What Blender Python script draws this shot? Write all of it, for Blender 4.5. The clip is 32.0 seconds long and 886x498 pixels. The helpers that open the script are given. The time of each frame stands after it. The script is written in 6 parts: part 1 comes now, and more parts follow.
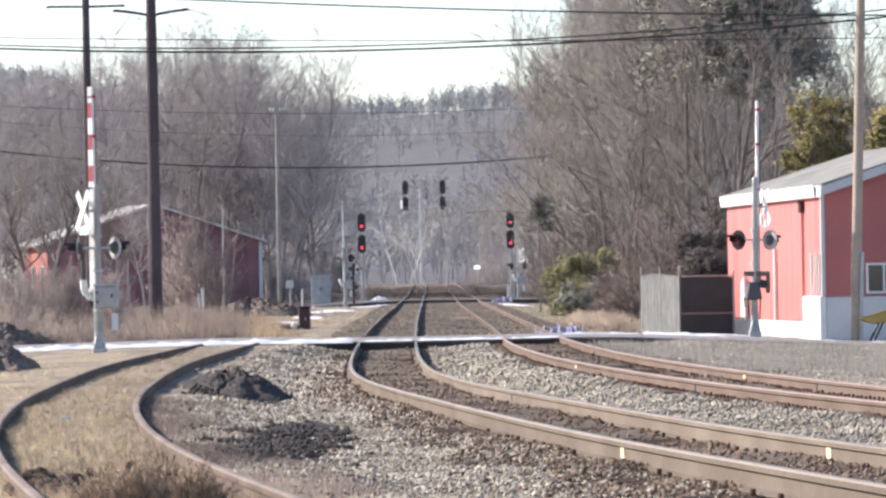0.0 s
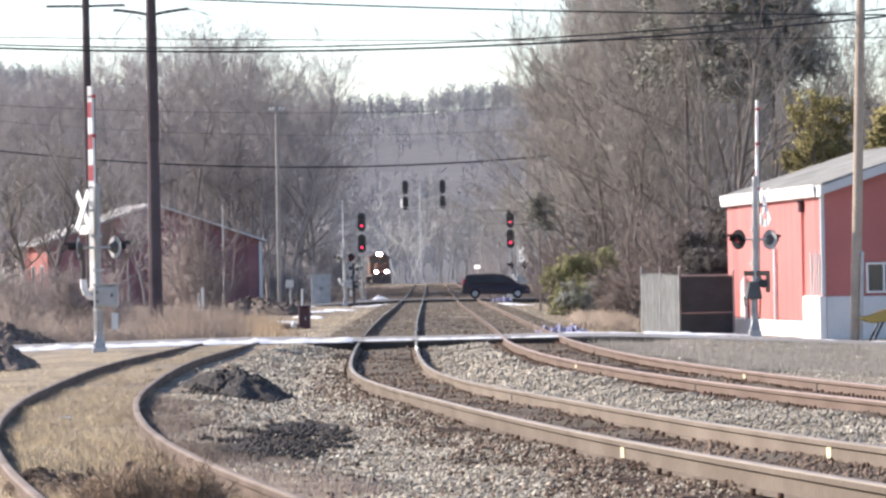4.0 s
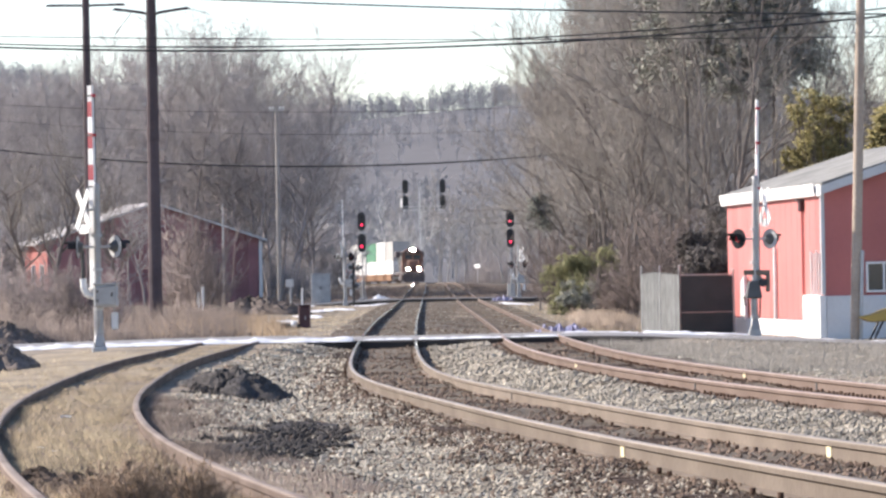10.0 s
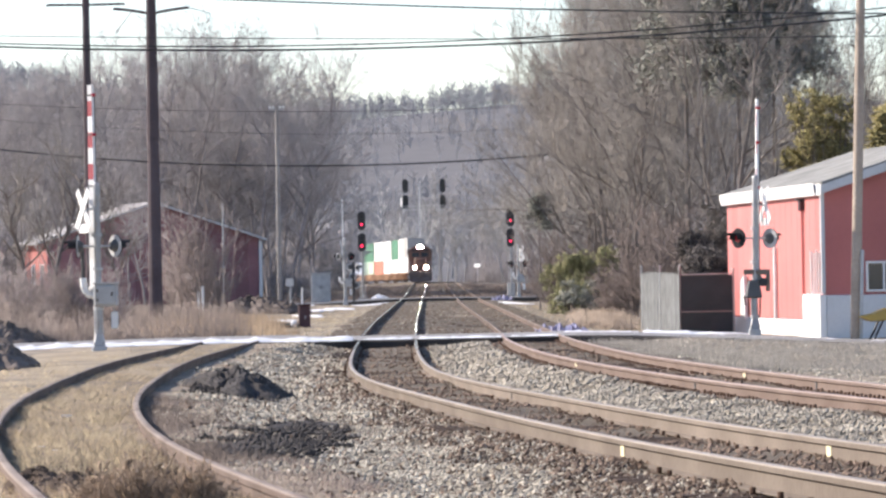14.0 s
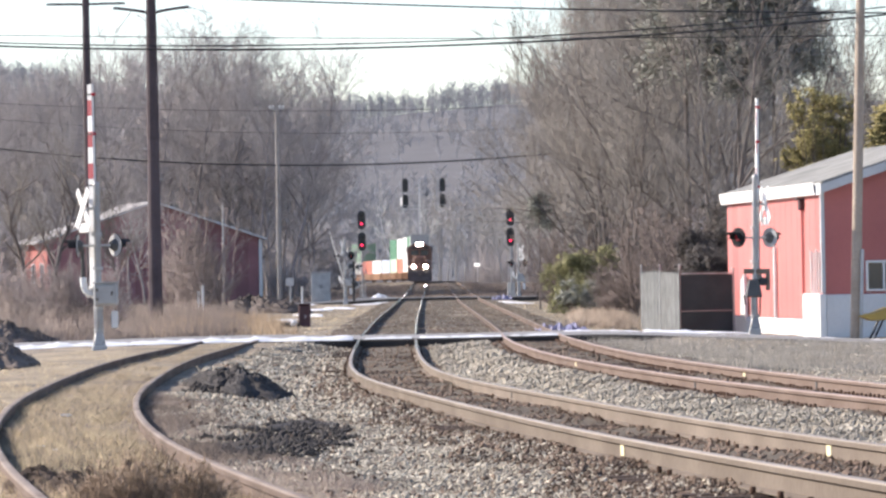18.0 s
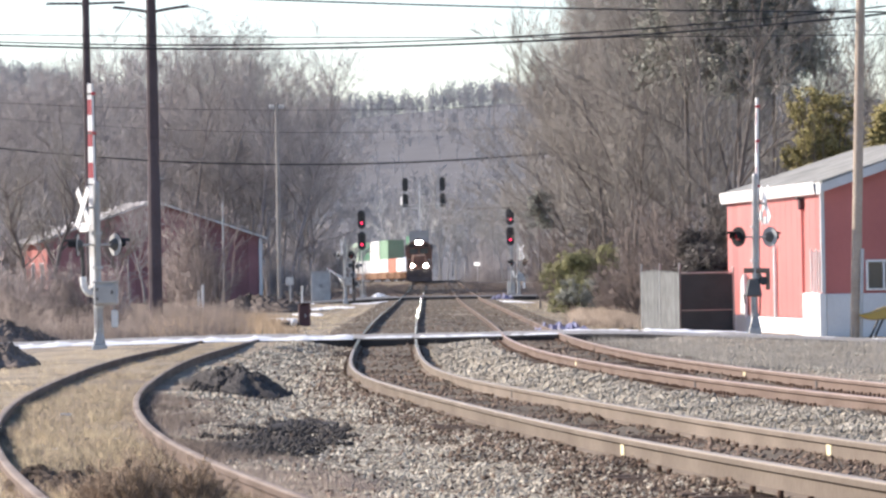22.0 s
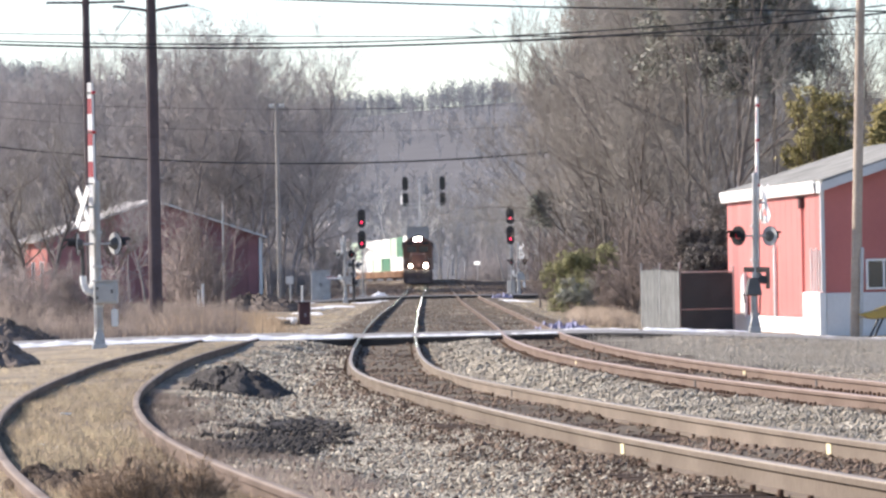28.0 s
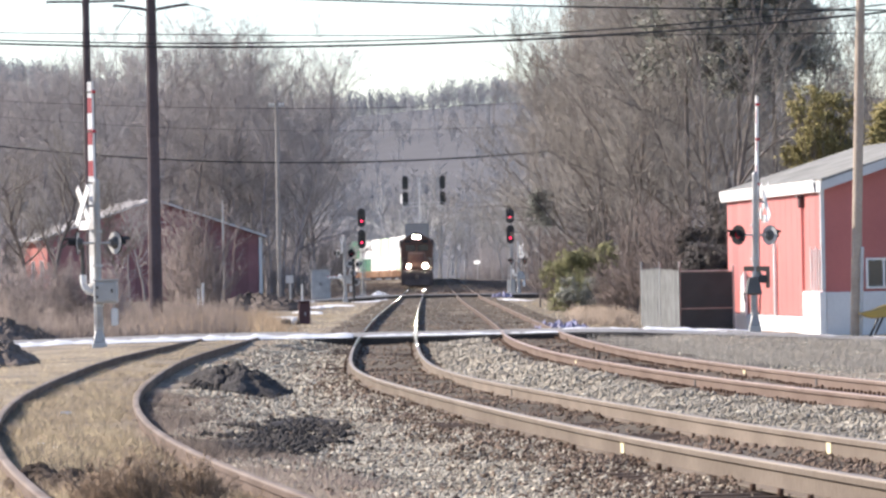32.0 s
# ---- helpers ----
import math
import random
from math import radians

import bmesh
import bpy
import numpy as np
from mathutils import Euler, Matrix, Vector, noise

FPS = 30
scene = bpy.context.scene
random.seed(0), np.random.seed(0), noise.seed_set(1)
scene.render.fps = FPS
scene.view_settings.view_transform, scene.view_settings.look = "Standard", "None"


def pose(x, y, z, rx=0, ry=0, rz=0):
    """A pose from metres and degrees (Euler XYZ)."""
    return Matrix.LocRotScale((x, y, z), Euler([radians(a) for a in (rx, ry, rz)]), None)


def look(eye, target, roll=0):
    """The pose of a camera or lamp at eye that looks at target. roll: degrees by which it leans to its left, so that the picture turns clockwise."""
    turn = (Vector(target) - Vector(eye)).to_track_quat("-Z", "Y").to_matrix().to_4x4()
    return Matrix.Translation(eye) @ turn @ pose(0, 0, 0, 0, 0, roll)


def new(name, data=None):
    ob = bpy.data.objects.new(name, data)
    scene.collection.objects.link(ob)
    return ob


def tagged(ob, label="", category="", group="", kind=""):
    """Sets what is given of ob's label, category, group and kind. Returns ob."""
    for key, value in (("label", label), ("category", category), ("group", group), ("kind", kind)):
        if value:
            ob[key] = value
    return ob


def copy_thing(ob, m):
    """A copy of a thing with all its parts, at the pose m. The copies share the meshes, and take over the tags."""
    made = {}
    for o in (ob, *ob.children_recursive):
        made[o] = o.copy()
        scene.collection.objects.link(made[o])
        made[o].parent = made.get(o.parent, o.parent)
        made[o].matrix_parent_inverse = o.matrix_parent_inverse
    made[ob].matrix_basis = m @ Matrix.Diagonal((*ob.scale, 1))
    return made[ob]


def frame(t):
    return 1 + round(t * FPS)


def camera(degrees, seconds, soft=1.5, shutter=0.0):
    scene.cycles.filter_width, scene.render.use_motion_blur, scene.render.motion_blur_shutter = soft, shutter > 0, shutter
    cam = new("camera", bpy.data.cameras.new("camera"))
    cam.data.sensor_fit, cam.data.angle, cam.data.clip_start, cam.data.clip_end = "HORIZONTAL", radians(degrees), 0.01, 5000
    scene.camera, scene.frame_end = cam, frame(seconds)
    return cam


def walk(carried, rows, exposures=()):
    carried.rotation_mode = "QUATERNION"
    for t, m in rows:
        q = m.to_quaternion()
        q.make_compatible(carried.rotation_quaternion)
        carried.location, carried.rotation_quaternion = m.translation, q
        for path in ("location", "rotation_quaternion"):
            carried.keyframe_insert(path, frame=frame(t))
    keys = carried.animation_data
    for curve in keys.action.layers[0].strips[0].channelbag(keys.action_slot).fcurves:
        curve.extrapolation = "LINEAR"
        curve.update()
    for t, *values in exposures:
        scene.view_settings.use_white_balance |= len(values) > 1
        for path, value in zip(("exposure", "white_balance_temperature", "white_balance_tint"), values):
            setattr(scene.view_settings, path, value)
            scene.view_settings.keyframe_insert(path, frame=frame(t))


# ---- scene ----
# Camera: a long lens on a tripod that sinks a hair's breadth, 1.6 m above the far rail heads
cam = camera(12.0, 32.0, soft=2.6)
EYE = Vector((0.0, 0.0, 1.6))


def aim(up):
    """The view along +y, raised by that many degrees, leaning one degree."""
    return look(EYE, EYE + Vector((0, math.cos(radians(up)), math.sin(radians(up)))), roll=-1.0)


walk(cam, [(0.0, aim(0.399)), (4.0, aim(0.392)), (8.0, aim(0.386)), (13.0, aim(0.3764)), (17.0, aim(0.368)),
           (21.0, aim(0.358)), (25.0, aim(0.349)), (28.0, aim(0.343)), (32.0, aim(0.331))],
     exposures=[(0.0, 1.01, 6500, 14), (32.0, 0.98, 6500, 14)])

# ---- light ----
SUN_FROM = Vector((-0.80, 0.36, 0.50)).normalized()
world = bpy.data.worlds.new("winter_sky")
scene.world = world
world.use_nodes = True
wn = world.node_tree.nodes
sky = wn.new("ShaderNodeTexSky")
sky.sky_type, sky.sun_disc = "NISHITA", False
sky.sun_elevation = math.asin(SUN_FROM.z)
sky.sun_rotation = math.atan2(SUN_FROM.x, SUN_FROM.y)
sky.air_density, sky.dust_density, sky.ozone_density = 1.0, 0.3, 3.0
wn["Background"].inputs["Strength"].default_value = 0.112
haze = wn.new("ShaderNodeVectorMath")
haze.operation = "MULTIPLY"
haze.inputs[1].default_value = (1.07, 1.0, 1.0)
world.node_tree.links.new(sky.outputs[0], haze.inputs[0])
world.node_tree.links.new(haze.outputs[0], wn["Background"].inputs["Color"])
sun = new("sun", bpy.data.lights.new("sun", "SUN"))
sun.data.energy, sun.data.angle, sun.data.color = 4.9, radians(0.6), (1.0, 0.915, 0.80)
sun.matrix_world = look(SUN_FROM * 100, (0, 0, 0))


# ---- materials ----
def mat(name, base, other=None, scale=2.0, rough=0.8, metal=0.0, bump=0.3, fine=40.0, spread=0.12, mix=0.5, emit=None, power=0.0):
    """A surface with broad patches of a second colour, fine grain, a change from piece to piece and relief."""
    m = bpy.data.materials.new(name)
    m.use_nodes = True
    n, li = m.node_tree.nodes, m.node_tree.links
    b = n["Principled BSDF"]
    co = n.new("ShaderNodeTexCoord")
    big, small = n.new("ShaderNodeTexNoise"), n.new("ShaderNodeTexNoise")
    big.inputs["Scale"].default_value, big.inputs["Detail"].default_value = scale, 6
    small.inputs["Scale"].default_value, small.inputs["Detail"].default_value = fine, 4
    li.new(co.outputs["Object"], big.inputs["Vector"])
    li.new(co.outputs["Object"], small.inputs["Vector"])
    other = other or tuple(c * 0.6 for c in base)
    ramp = n.new("ShaderNodeValToRGB")
    ramp.color_ramp.elements[0].position, ramp.color_ramp.elements[1].position = 0.5 - 0.18, 0.5 + 0.18
    ramp.color_ramp.elements[0].color = (*other, 1)
    ramp.color_ramp.elements[1].color = (*base, 1)
    li.new(big.outputs["Fac"], ramp.inputs["Fac"])
    info, geo = n.new("ShaderNodeObjectInfo"), n.new("ShaderNodeNewGeometry")
    add = n.new("ShaderNodeMath")
    add.operation = "ADD"
    li.new(info.outputs["Random"], add.inputs[0])
    li.new(geo.outputs["Random Per Island"], add.inputs[1])
    vary = n.new("ShaderNodeMapRange")
    vary.inputs["From Min"].default_value, vary.inputs["From Max"].default_value = 0.0, 2.0
    vary.inputs["To Min"].default_value, vary.inputs["To Max"].default_value = 1 - spread * 2, 1 + spread * 2
    li.new(add.outputs[0], vary.inputs["Value"])
    grain = n.new("ShaderNodeMapRange")
    grain.inputs["To Min"].default_value, grain.inputs["To Max"].default_value = 1 - mix * 0.5, 1 + mix * 0.5
    li.new(small.outputs["Fac"], grain.inputs["Value"])
    mul = n.new("ShaderNodeMath")
    mul.operation = "MULTIPLY"
    li.new(vary.outputs[0], mul.inputs[0])
    li.new(grain.outputs[0], mul.inputs[1])
    tint = n.new("ShaderNodeVectorMath")
    tint.operation = "SCALE"
    li.new(ramp.outputs["Color"], tint.inputs[0])
    li.new(mul.outputs[0], tint.inputs["Scale"])
    li.new(tint.outputs[0], b.inputs["Base Color"])
    b.inputs["Roughness"].default_value, b.inputs["Metallic"].default_value = rough, metal
    b.inputs["Specular IOR Level"].default_value = 0.08 if rough >= 0.7 else 0.5
    if bump:
        bp = n.new("ShaderNodeBump")
        bp.inputs["Strength"].default_value, bp.inputs["Distance"].default_value = bump, 0.02
        li.new(small.outputs["Fac"], bp.inputs["Height"])
        li.new(bp.outputs[0], b.inputs["Normal"])
    if emit:
        b.inputs["Emission Color"].default_value = (*emit, 1)
        b.inputs["Emission Strength"].default_value = power
    return m


M = {
    "soil": mat("soil", (0.27, 0.23, 0.18), (0.17, 0.14, 0.11), 0.6, fine=14, mix=0.9, bump=0.8),
    "ballast": mat("ballast", (0.155, 0.13, 0.10), (0.085, 0.07, 0.055), 0.45, fine=22, mix=1.2, bump=1.0, spread=0.3),
    "stone": mat("stone", (0.51, 0.462, 0.375), (0.205, 0.182, 0.145), 1.6, fine=30, mix=0.6, spread=0.42),
    "brown_stone": mat("brown_stone", (0.245, 0.182, 0.14), (0.12, 0.088, 0.068), 0.9, fine=30, mix=0.5, spread=0.35),
    "pale_stone": mat("pale_stone", (0.35, 0.318, 0.262), (0.15, 0.13, 0.104), 1.6, fine=30, mix=0.6, spread=0.36),
    "cinder": mat("cinder", (0.085, 0.077, 0.073), (0.045, 0.041, 0.039), 5.0, fine=40, mix=1.0, bump=1.0),
    "rail": mat("rail", (0.21, 0.174, 0.142), (0.145, 0.118, 0.095), 0.7, fine=18, rough=0.8, mix=0.5),
    "rail_rust": mat("rail_rust", (0.22, 0.166, 0.138), (0.158, 0.115, 0.094), 0.7, fine=18, rough=0.75, mix=0.5),
    "rail_old": mat("rail_old", (0.17, 0.13, 0.11), (0.09, 0.068, 0.056), 0.8, fine=18, rough=0.7, mix=0.5),
    "rail_head": mat("rail_head", (0.27, 0.215, 0.165), (0.19, 0.145, 0.11), 0.5, fine=12, rough=0.10, metal=0.6, mix=0.3, bump=0.04),
    "rail_head_rust": mat("rail_head_rust", (0.36, 0.27, 0.225), (0.28, 0.20, 0.165), 0.5, fine=12, rough=0.5, metal=0.3, mix=0.3, bump=0.05),
    "rail_head_dull": mat("rail_head_dull", (0.32, 0.265, 0.21), (0.245, 0.20, 0.158), 0.5, fine=12, rough=0.5, metal=0.25, mix=0.3, bump=0.1),
    "grey_weed": mat("grey_weed", (0.42, 0.39, 0.345), (0.27, 0.25, 0.22), 0.6, fine=5, mix=0.4, spread=0.25),
    "rail_head_old": mat("rail_head_old", (0.27, 0.225, 0.195), (0.18, 0.145, 0.125), 0.8, fine=14, rough=0.85, metal=0.0, mix=0.4, bump=0.1),
    "clod": mat("clod", (0.125, 0.092, 0.07), (0.07, 0.052, 0.04), 4.0, fine=30, mix=0.9, bump=0.9),
    "dirt": mat("dirt", (0.20, 0.165, 0.142), (0.11, 0.088, 0.075), 1.5, fine=12, mix=0.8, bump=0.8),
    "dark_brush": mat("dark_brush", (0.21, 0.172, 0.155), (0.12, 0.098, 0.09), 0.5, fine=5, mix=0.4, spread=0.25),
    "tie": mat("tie", (0.085, 0.06, 0.045), (0.05, 0.037, 0.03), 2.0, fine=30, mix=0.8),
    "spike": mat("spike", (0.10, 0.06, 0.042), None, 4.0, fine=30),
    "road": mat("road", (0.36, 0.35, 0.34), (0.26, 0.25, 0.245), 0.5, fine=20, mix=0.25, rough=0.85),
    "asphalt": mat("asphalt", (0.17, 0.17, 0.175), (0.12, 0.12, 0.122), 0.4, fine=20, mix=0.3),
    "road_edge": mat("road_edge", (0.07, 0.062, 0.055), (0.04, 0.036, 0.033), 1.0, fine=20),
    "snow": mat("snow", (0.86, 0.87, 0.90), (0.70, 0.70, 0.70), 3.0, rough=0.6, mix=0.15),
    "red_siding": mat("red_siding", (0.48, 0.155, 0.14), (0.42, 0.13, 0.12), 0.5, fine=10, rough=0.6, mix=0.15, bump=0.1),
    # Barn reds: haze put into the first, sunlight into the second.
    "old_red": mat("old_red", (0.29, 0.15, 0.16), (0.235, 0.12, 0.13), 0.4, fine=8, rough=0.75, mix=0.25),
    "sunlit_red": mat("sunlit_red", (0.36, 0.15, 0.135), (0.27, 0.11, 0.10), 0.6, fine=8),
    "white_paint": mat("white_paint", (0.80, 0.80, 0.79), (0.68, 0.68, 0.67), 1.0, fine=12, rough=0.5, mix=0.12, bump=0.08),
    "grey_block": mat("grey_block", (0.62, 0.63, 0.64), (0.54, 0.55, 0.56), 1.2, fine=14, mix=0.2),
    "roofing": mat("roofing", (0.285, 0.28, 0.262), (0.17, 0.168, 0.158), 0.9, fine=9, mix=0.4),
    "snowy_roof": mat("snowy_roof", (0.66, 0.64, 0.63), (0.24, 0.22, 0.21), 0.55, fine=5, mix=0.5),
    "fence_slat": mat("fence_slat", (0.165, 0.17, 0.168), (0.11, 0.114, 0.112), 2.5, fine=14, mix=0.5, spread=0.2),
    "screen": mat("screen", (0.070, 0.098, 0.108), (0.054, 0.076, 0.084), 1.5, rough=0.9),
    "galvanised": mat("galvanised", (0.50, 0.50, 0.49), (0.36, 0.36, 0.36), 2.0, fine=20, rough=0.7, metal=0.1, mix=0.2),
    "aluminium": mat("aluminium", (0.42, 0.415, 0.41), (0.32, 0.315, 0.31), 2.0, fine=20, rough=0.45, metal=0.4, mix=0.2),
    "black": mat("black", (0.025, 0.025, 0.028), (0.04, 0.04, 0.043), 2.0, rough=0.6, mix=0.2),
    "matte_black": mat("matte_black", (0.022, 0.022, 0.024), (0.035, 0.035, 0.037), 2.0, rough=0.92, mix=0.2),
    "red_stripe": mat("red_stripe", (0.37, 0.055, 0.07), (0.30, 0.048, 0.06), 2.0, rough=0.5, mix=0.15),
    "weathering_steel": mat("weathering_steel", (0.115, 0.093, 0.098), (0.08, 0.064, 0.068), 0.6, fine=10, rough=0.75),
    "pole_wood": mat("pole_wood", (0.41, 0.34, 0.275), (0.29, 0.235, 0.19), 0.8, fine=12, mix=0.5),
    "pole_grey": mat("pole_grey", (0.36, 0.33, 0.305), (0.25, 0.225, 0.21), 0.8, fine=12, mix=0.5),
    "cable": mat("cable", (0.03, 0.03, 0.033), None, 1.0, rough=0.6),
    "glass": mat("glass", (0.045, 0.055, 0.07), (0.03, 0.04, 0.05), 0.6, rough=0.08, mix=0.1, bump=0),
    "bark": mat("bark", (0.20, 0.172, 0.157), (0.13, 0.112, 0.103), 1.2, fine=12, mix=0.7, spread=0.2),
    "twig": mat("twig", (0.33, 0.30, 0.272), (0.215, 0.193, 0.175), 0.25, fine=3, mix=0.3, spread=0.2),
    # Mid and far woods: distance haze put into paler, greyer bark and twigs.
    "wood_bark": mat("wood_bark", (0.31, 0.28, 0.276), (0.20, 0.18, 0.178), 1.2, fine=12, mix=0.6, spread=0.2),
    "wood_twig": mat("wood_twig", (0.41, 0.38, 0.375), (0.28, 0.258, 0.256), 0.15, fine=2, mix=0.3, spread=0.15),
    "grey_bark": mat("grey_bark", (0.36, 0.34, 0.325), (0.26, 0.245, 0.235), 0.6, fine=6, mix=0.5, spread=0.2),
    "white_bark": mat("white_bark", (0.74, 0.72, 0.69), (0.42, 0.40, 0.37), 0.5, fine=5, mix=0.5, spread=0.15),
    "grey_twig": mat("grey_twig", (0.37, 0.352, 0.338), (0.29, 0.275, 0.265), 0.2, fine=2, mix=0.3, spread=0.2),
    # Hill trees and slope: distance haze put into the base colours as blue-grey.
    "hazed_wood": mat("hazed_wood", (0.33, 0.334, 0.358), (0.275, 0.28, 0.302), 0.02, fine=0.2, mix=0.3, spread=0.2),
    "hazed_slope": mat("hazed_slope", (0.185, 0.178, 0.178), (0.14, 0.136, 0.14), 0.006, fine=0.1, mix=0.4),
    # Needle green paled well beyond real foliage, haze put into the colour.
    "pine": mat("pine", (0.31, 0.315, 0.28), (0.225, 0.23, 0.205), 0.6, fine=6, mix=0.6, spread=0.3),
    "yellow_pine": mat("yellow_pine", (0.43, 0.375, 0.18), (0.29, 0.255, 0.12), 0.6, fine=6, mix=0.5, spread=0.3),
    "dark_leaf": mat("dark_leaf", (0.17, 0.155, 0.146), (0.115, 0.105, 0.10), 0.8, fine=6, mix=0.5, spread=0.3),
    "dark_metal": mat("dark_metal", (0.10, 0.10, 0.10), (0.06, 0.06, 0.06), 2.0, rough=0.6, mix=0.2),
    "green_shrub": mat("green_shrub", (0.40, 0.385, 0.215), (0.26, 0.26, 0.145), 0.7, fine=6, mix=0.5, spread=0.3),
    "grass_soil": mat("grass_soil", (0.43, 0.36, 0.262), (0.21, 0.168, 0.125), 1.4, fine=16, mix=0.9, bump=0.8),
    "straw": mat("straw", (0.54, 0.45, 0.305), (0.32, 0.25, 0.165), 1.3, fine=5, mix=0.4, spread=0.3),
    "brush": mat("brush", (0.33, 0.272, 0.236), (0.15, 0.122, 0.107), 0.22, fine=4, mix=0.4, spread=0.3),
    "rust_brush": mat("rust_brush", (0.43, 0.33, 0.225), (0.20, 0.145, 0.10), 0.8, fine=5, mix=0.4, spread=0.35),
    "tangle": mat("tangle", (0.36, 0.27, 0.195), (0.17, 0.125, 0.092), 1.2, fine=5, mix=0.4, spread=0.35),
    "tan_weed": mat("tan_weed", (0.40, 0.325, 0.26), (0.26, 0.205, 0.16), 0.4, fine=5, mix=0.4, spread=0.25),
    "pale_brush": mat("pale_brush", (0.44, 0.375, 0.35), (0.31, 0.26, 0.24), 0.4, fine=5, mix=0.4, spread=0.25),
    "blue_tarp": mat("blue_tarp", (0.19, 0.185, 0.30), (0.11, 0.105, 0.18), 1.5, rough=0.5),
    "yellow_paint": mat("yellow_paint", (0.45, 0.30, 0.06), (0.33, 0.22, 0.05), 1.5, rough=0.5, mix=0.3),
    "mark_yellow": mat("mark_yellow", (0.75, 0.66, 0.42), (0.62, 0.53, 0.33), 3.0, rough=0.6),
    "maroon": mat("maroon", (0.10, 0.045, 0.05), None, 1.5, rough=0.6),
    "lamp_red": mat("lamp_red", (0.5, 0.02, 0.05), None, 1.0, emit=(1.0, 0.04, 0.11), power=1.6, bump=0),
    "lamp_white": mat("lamp_white", (0.9, 0.9, 0.85), None, 1.0, emit=(1.0, 0.93, 0.78), power=260.0, bump=0),
    "tail_red": mat("tail_red", (0.55, 0.03, 0.05), None, 1.0, rough=0.25, bump=0),
    "car_paint": mat("car_paint", (0.045, 0.030, 0.044), (0.038, 0.026, 0.038), 0.5, rough=0.4, mix=0.1, bump=0),
    "tyre": mat("tyre", (0.02, 0.02, 0.02), None, 3.0, rough=0.9),
    "wheel_rim": mat("wheel_rim", (0.45, 0.45, 0.46), None, 3.0, rough=0.4, metal=0.5),
    "loco_orange": mat("loco_orange", (0.19, 0.088, 0.055), (0.12, 0.06, 0.045), 0.8, fine=6, rough=0.5, mix=0.3),
    # Black parts lifted to a dull tone, haze put into the base colour.
    "loco_dark": mat("loco_dark", (0.075, 0.058, 0.06), (0.10, 0.078, 0.072), 0.8, fine=6, rough=0.6, mix=0.4),
    "loco_grey": mat("loco_grey", (0.05, 0.05, 0.047), (0.032, 0.032, 0.03), 0.8, fine=6, rough=0.6, mix=0.4),
    "wheel_steel": mat("wheel_steel", (0.10, 0.08, 0.07), (0.16, 0.12, 0.10), 1.0, rough=0.55, metal=0.4),
    "car_rust": mat("car_rust", (0.32, 0.20, 0.13), (0.22, 0.13, 0.09), 0.5, fine=5, mix=0.4),
    "box_white": mat("box_white", (0.78, 0.78, 0.76), (0.66, 0.65, 0.62), 0.3, fine=4, rough=0.5, mix=0.2),
    "box_grey": mat("box_grey", (0.46, 0.45, 0.43), (0.38, 0.37, 0.355), 0.3, fine=4, rough=0.6, mix=0.2),
    "box_green": mat("box_green", (0.055, 0.20, 0.11), (0.045, 0.16, 0.09), 0.3, fine=4, rough=0.55, mix=0.2),
    "box_pale_green": mat("box_pale_green", (0.50, 0.62, 0.48), (0.42, 0.54, 0.42), 0.3, fine=4, rough=0.55, mix=0.2),
    "box_sage": mat("box_sage", (0.20, 0.33, 0.215), (0.16, 0.27, 0.175), 0.3, fine=4, rough=0.55, mix=0.2),
    "box_red": mat("box_red", (0.55, 0.16, 0.10), (0.45, 0.12, 0.08), 0.3, fine=4, rough=0.55, mix=0.2),
    "box_blue": mat("box_blue", (0.48, 0.55, 0.68), (0.40, 0.46, 0.58), 0.3, fine=4, rough=0.55, mix=0.2),
}


# ---- mesh tools ----
def link(name, mesh, material, parent=None, label=""):
    ob = new(name, mesh)
    if material and not mesh.materials:
        mesh.materials.append(M[material])
    if parent is not None:
        ob.parent = parent
    if label:
        ob["label"] = label
    return ob


def part(name, bm, material, parent=None, label=""):
    """One bmesh becomes one mesh object under its thing."""
    me = bpy.data.meshes.new(name)
    bm.to_mesh(me)
    bm.free()
    return link(name, me, material, parent, label)


def raw(name, verts, faces, material, parent=None, label="", smooth=False):
    me = bpy.data.meshes.new(name)
    me.from_pydata([tuple(v) for v in verts], [], faces)
    if smooth:
        me.polygons.foreach_set("use_smooth", [True] * len(me.polygons))
    return link(name, me, material, parent, label)


def tri_mesh(name, verts, tris, material, parent=None, label=""):
    """A mesh of triangles from arrays, quickly."""
    me = bpy.data.meshes.new(name)
    verts, tris = np.asarray(verts, dtype=np.float32), np.asarray(tris, dtype=np.int32)
    me.vertices.add(len(verts))
    me.vertices.foreach_set("co", verts.ravel())
    me.loops.add(tris.size)
    me.loops.foreach_set("vertex_index", tris.ravel())
    me.polygons.add(len(tris))
    me.polygons.foreach_set("loop_start", np.arange(0, tris.size, 3, dtype=np.int32))
    me.update(calc_edges=True)
    return link(name, me, material, parent, label)


def thing(name, m, label, category, group="", kind=""):
    ob = new(name)
    ob.matrix_world = m
    return tagged(ob, label, category, group, kind)


def box(bm, sx, sy, sz, m=None, bevel=0.0, top=1.0):
    """A box with its base's centre at the origin; top: how wide its upper end is; bevelled edges."""
    made = bmesh.ops.create_cube(bm, size=1.0)["verts"]
    for v in made:
        k = top if v.co.z > 0 else 1.0
        v.co = Vector((v.co.x * sx * k, v.co.y * sy * k, (v.co.z + 0.5) * sz))
    if bevel:
        edges = list({e for v in made for e in v.link_edges})
        res = bmesh.ops.bevel(bm, geom=edges, offset=bevel, segments=1, affect="EDGES")
        made = list({v for f in res["faces"] for v in f.verts} | {v for v in made if v.is_valid})
    if m is not None:
        bmesh.ops.transform(bm, matrix=m, verts=made)
    return made


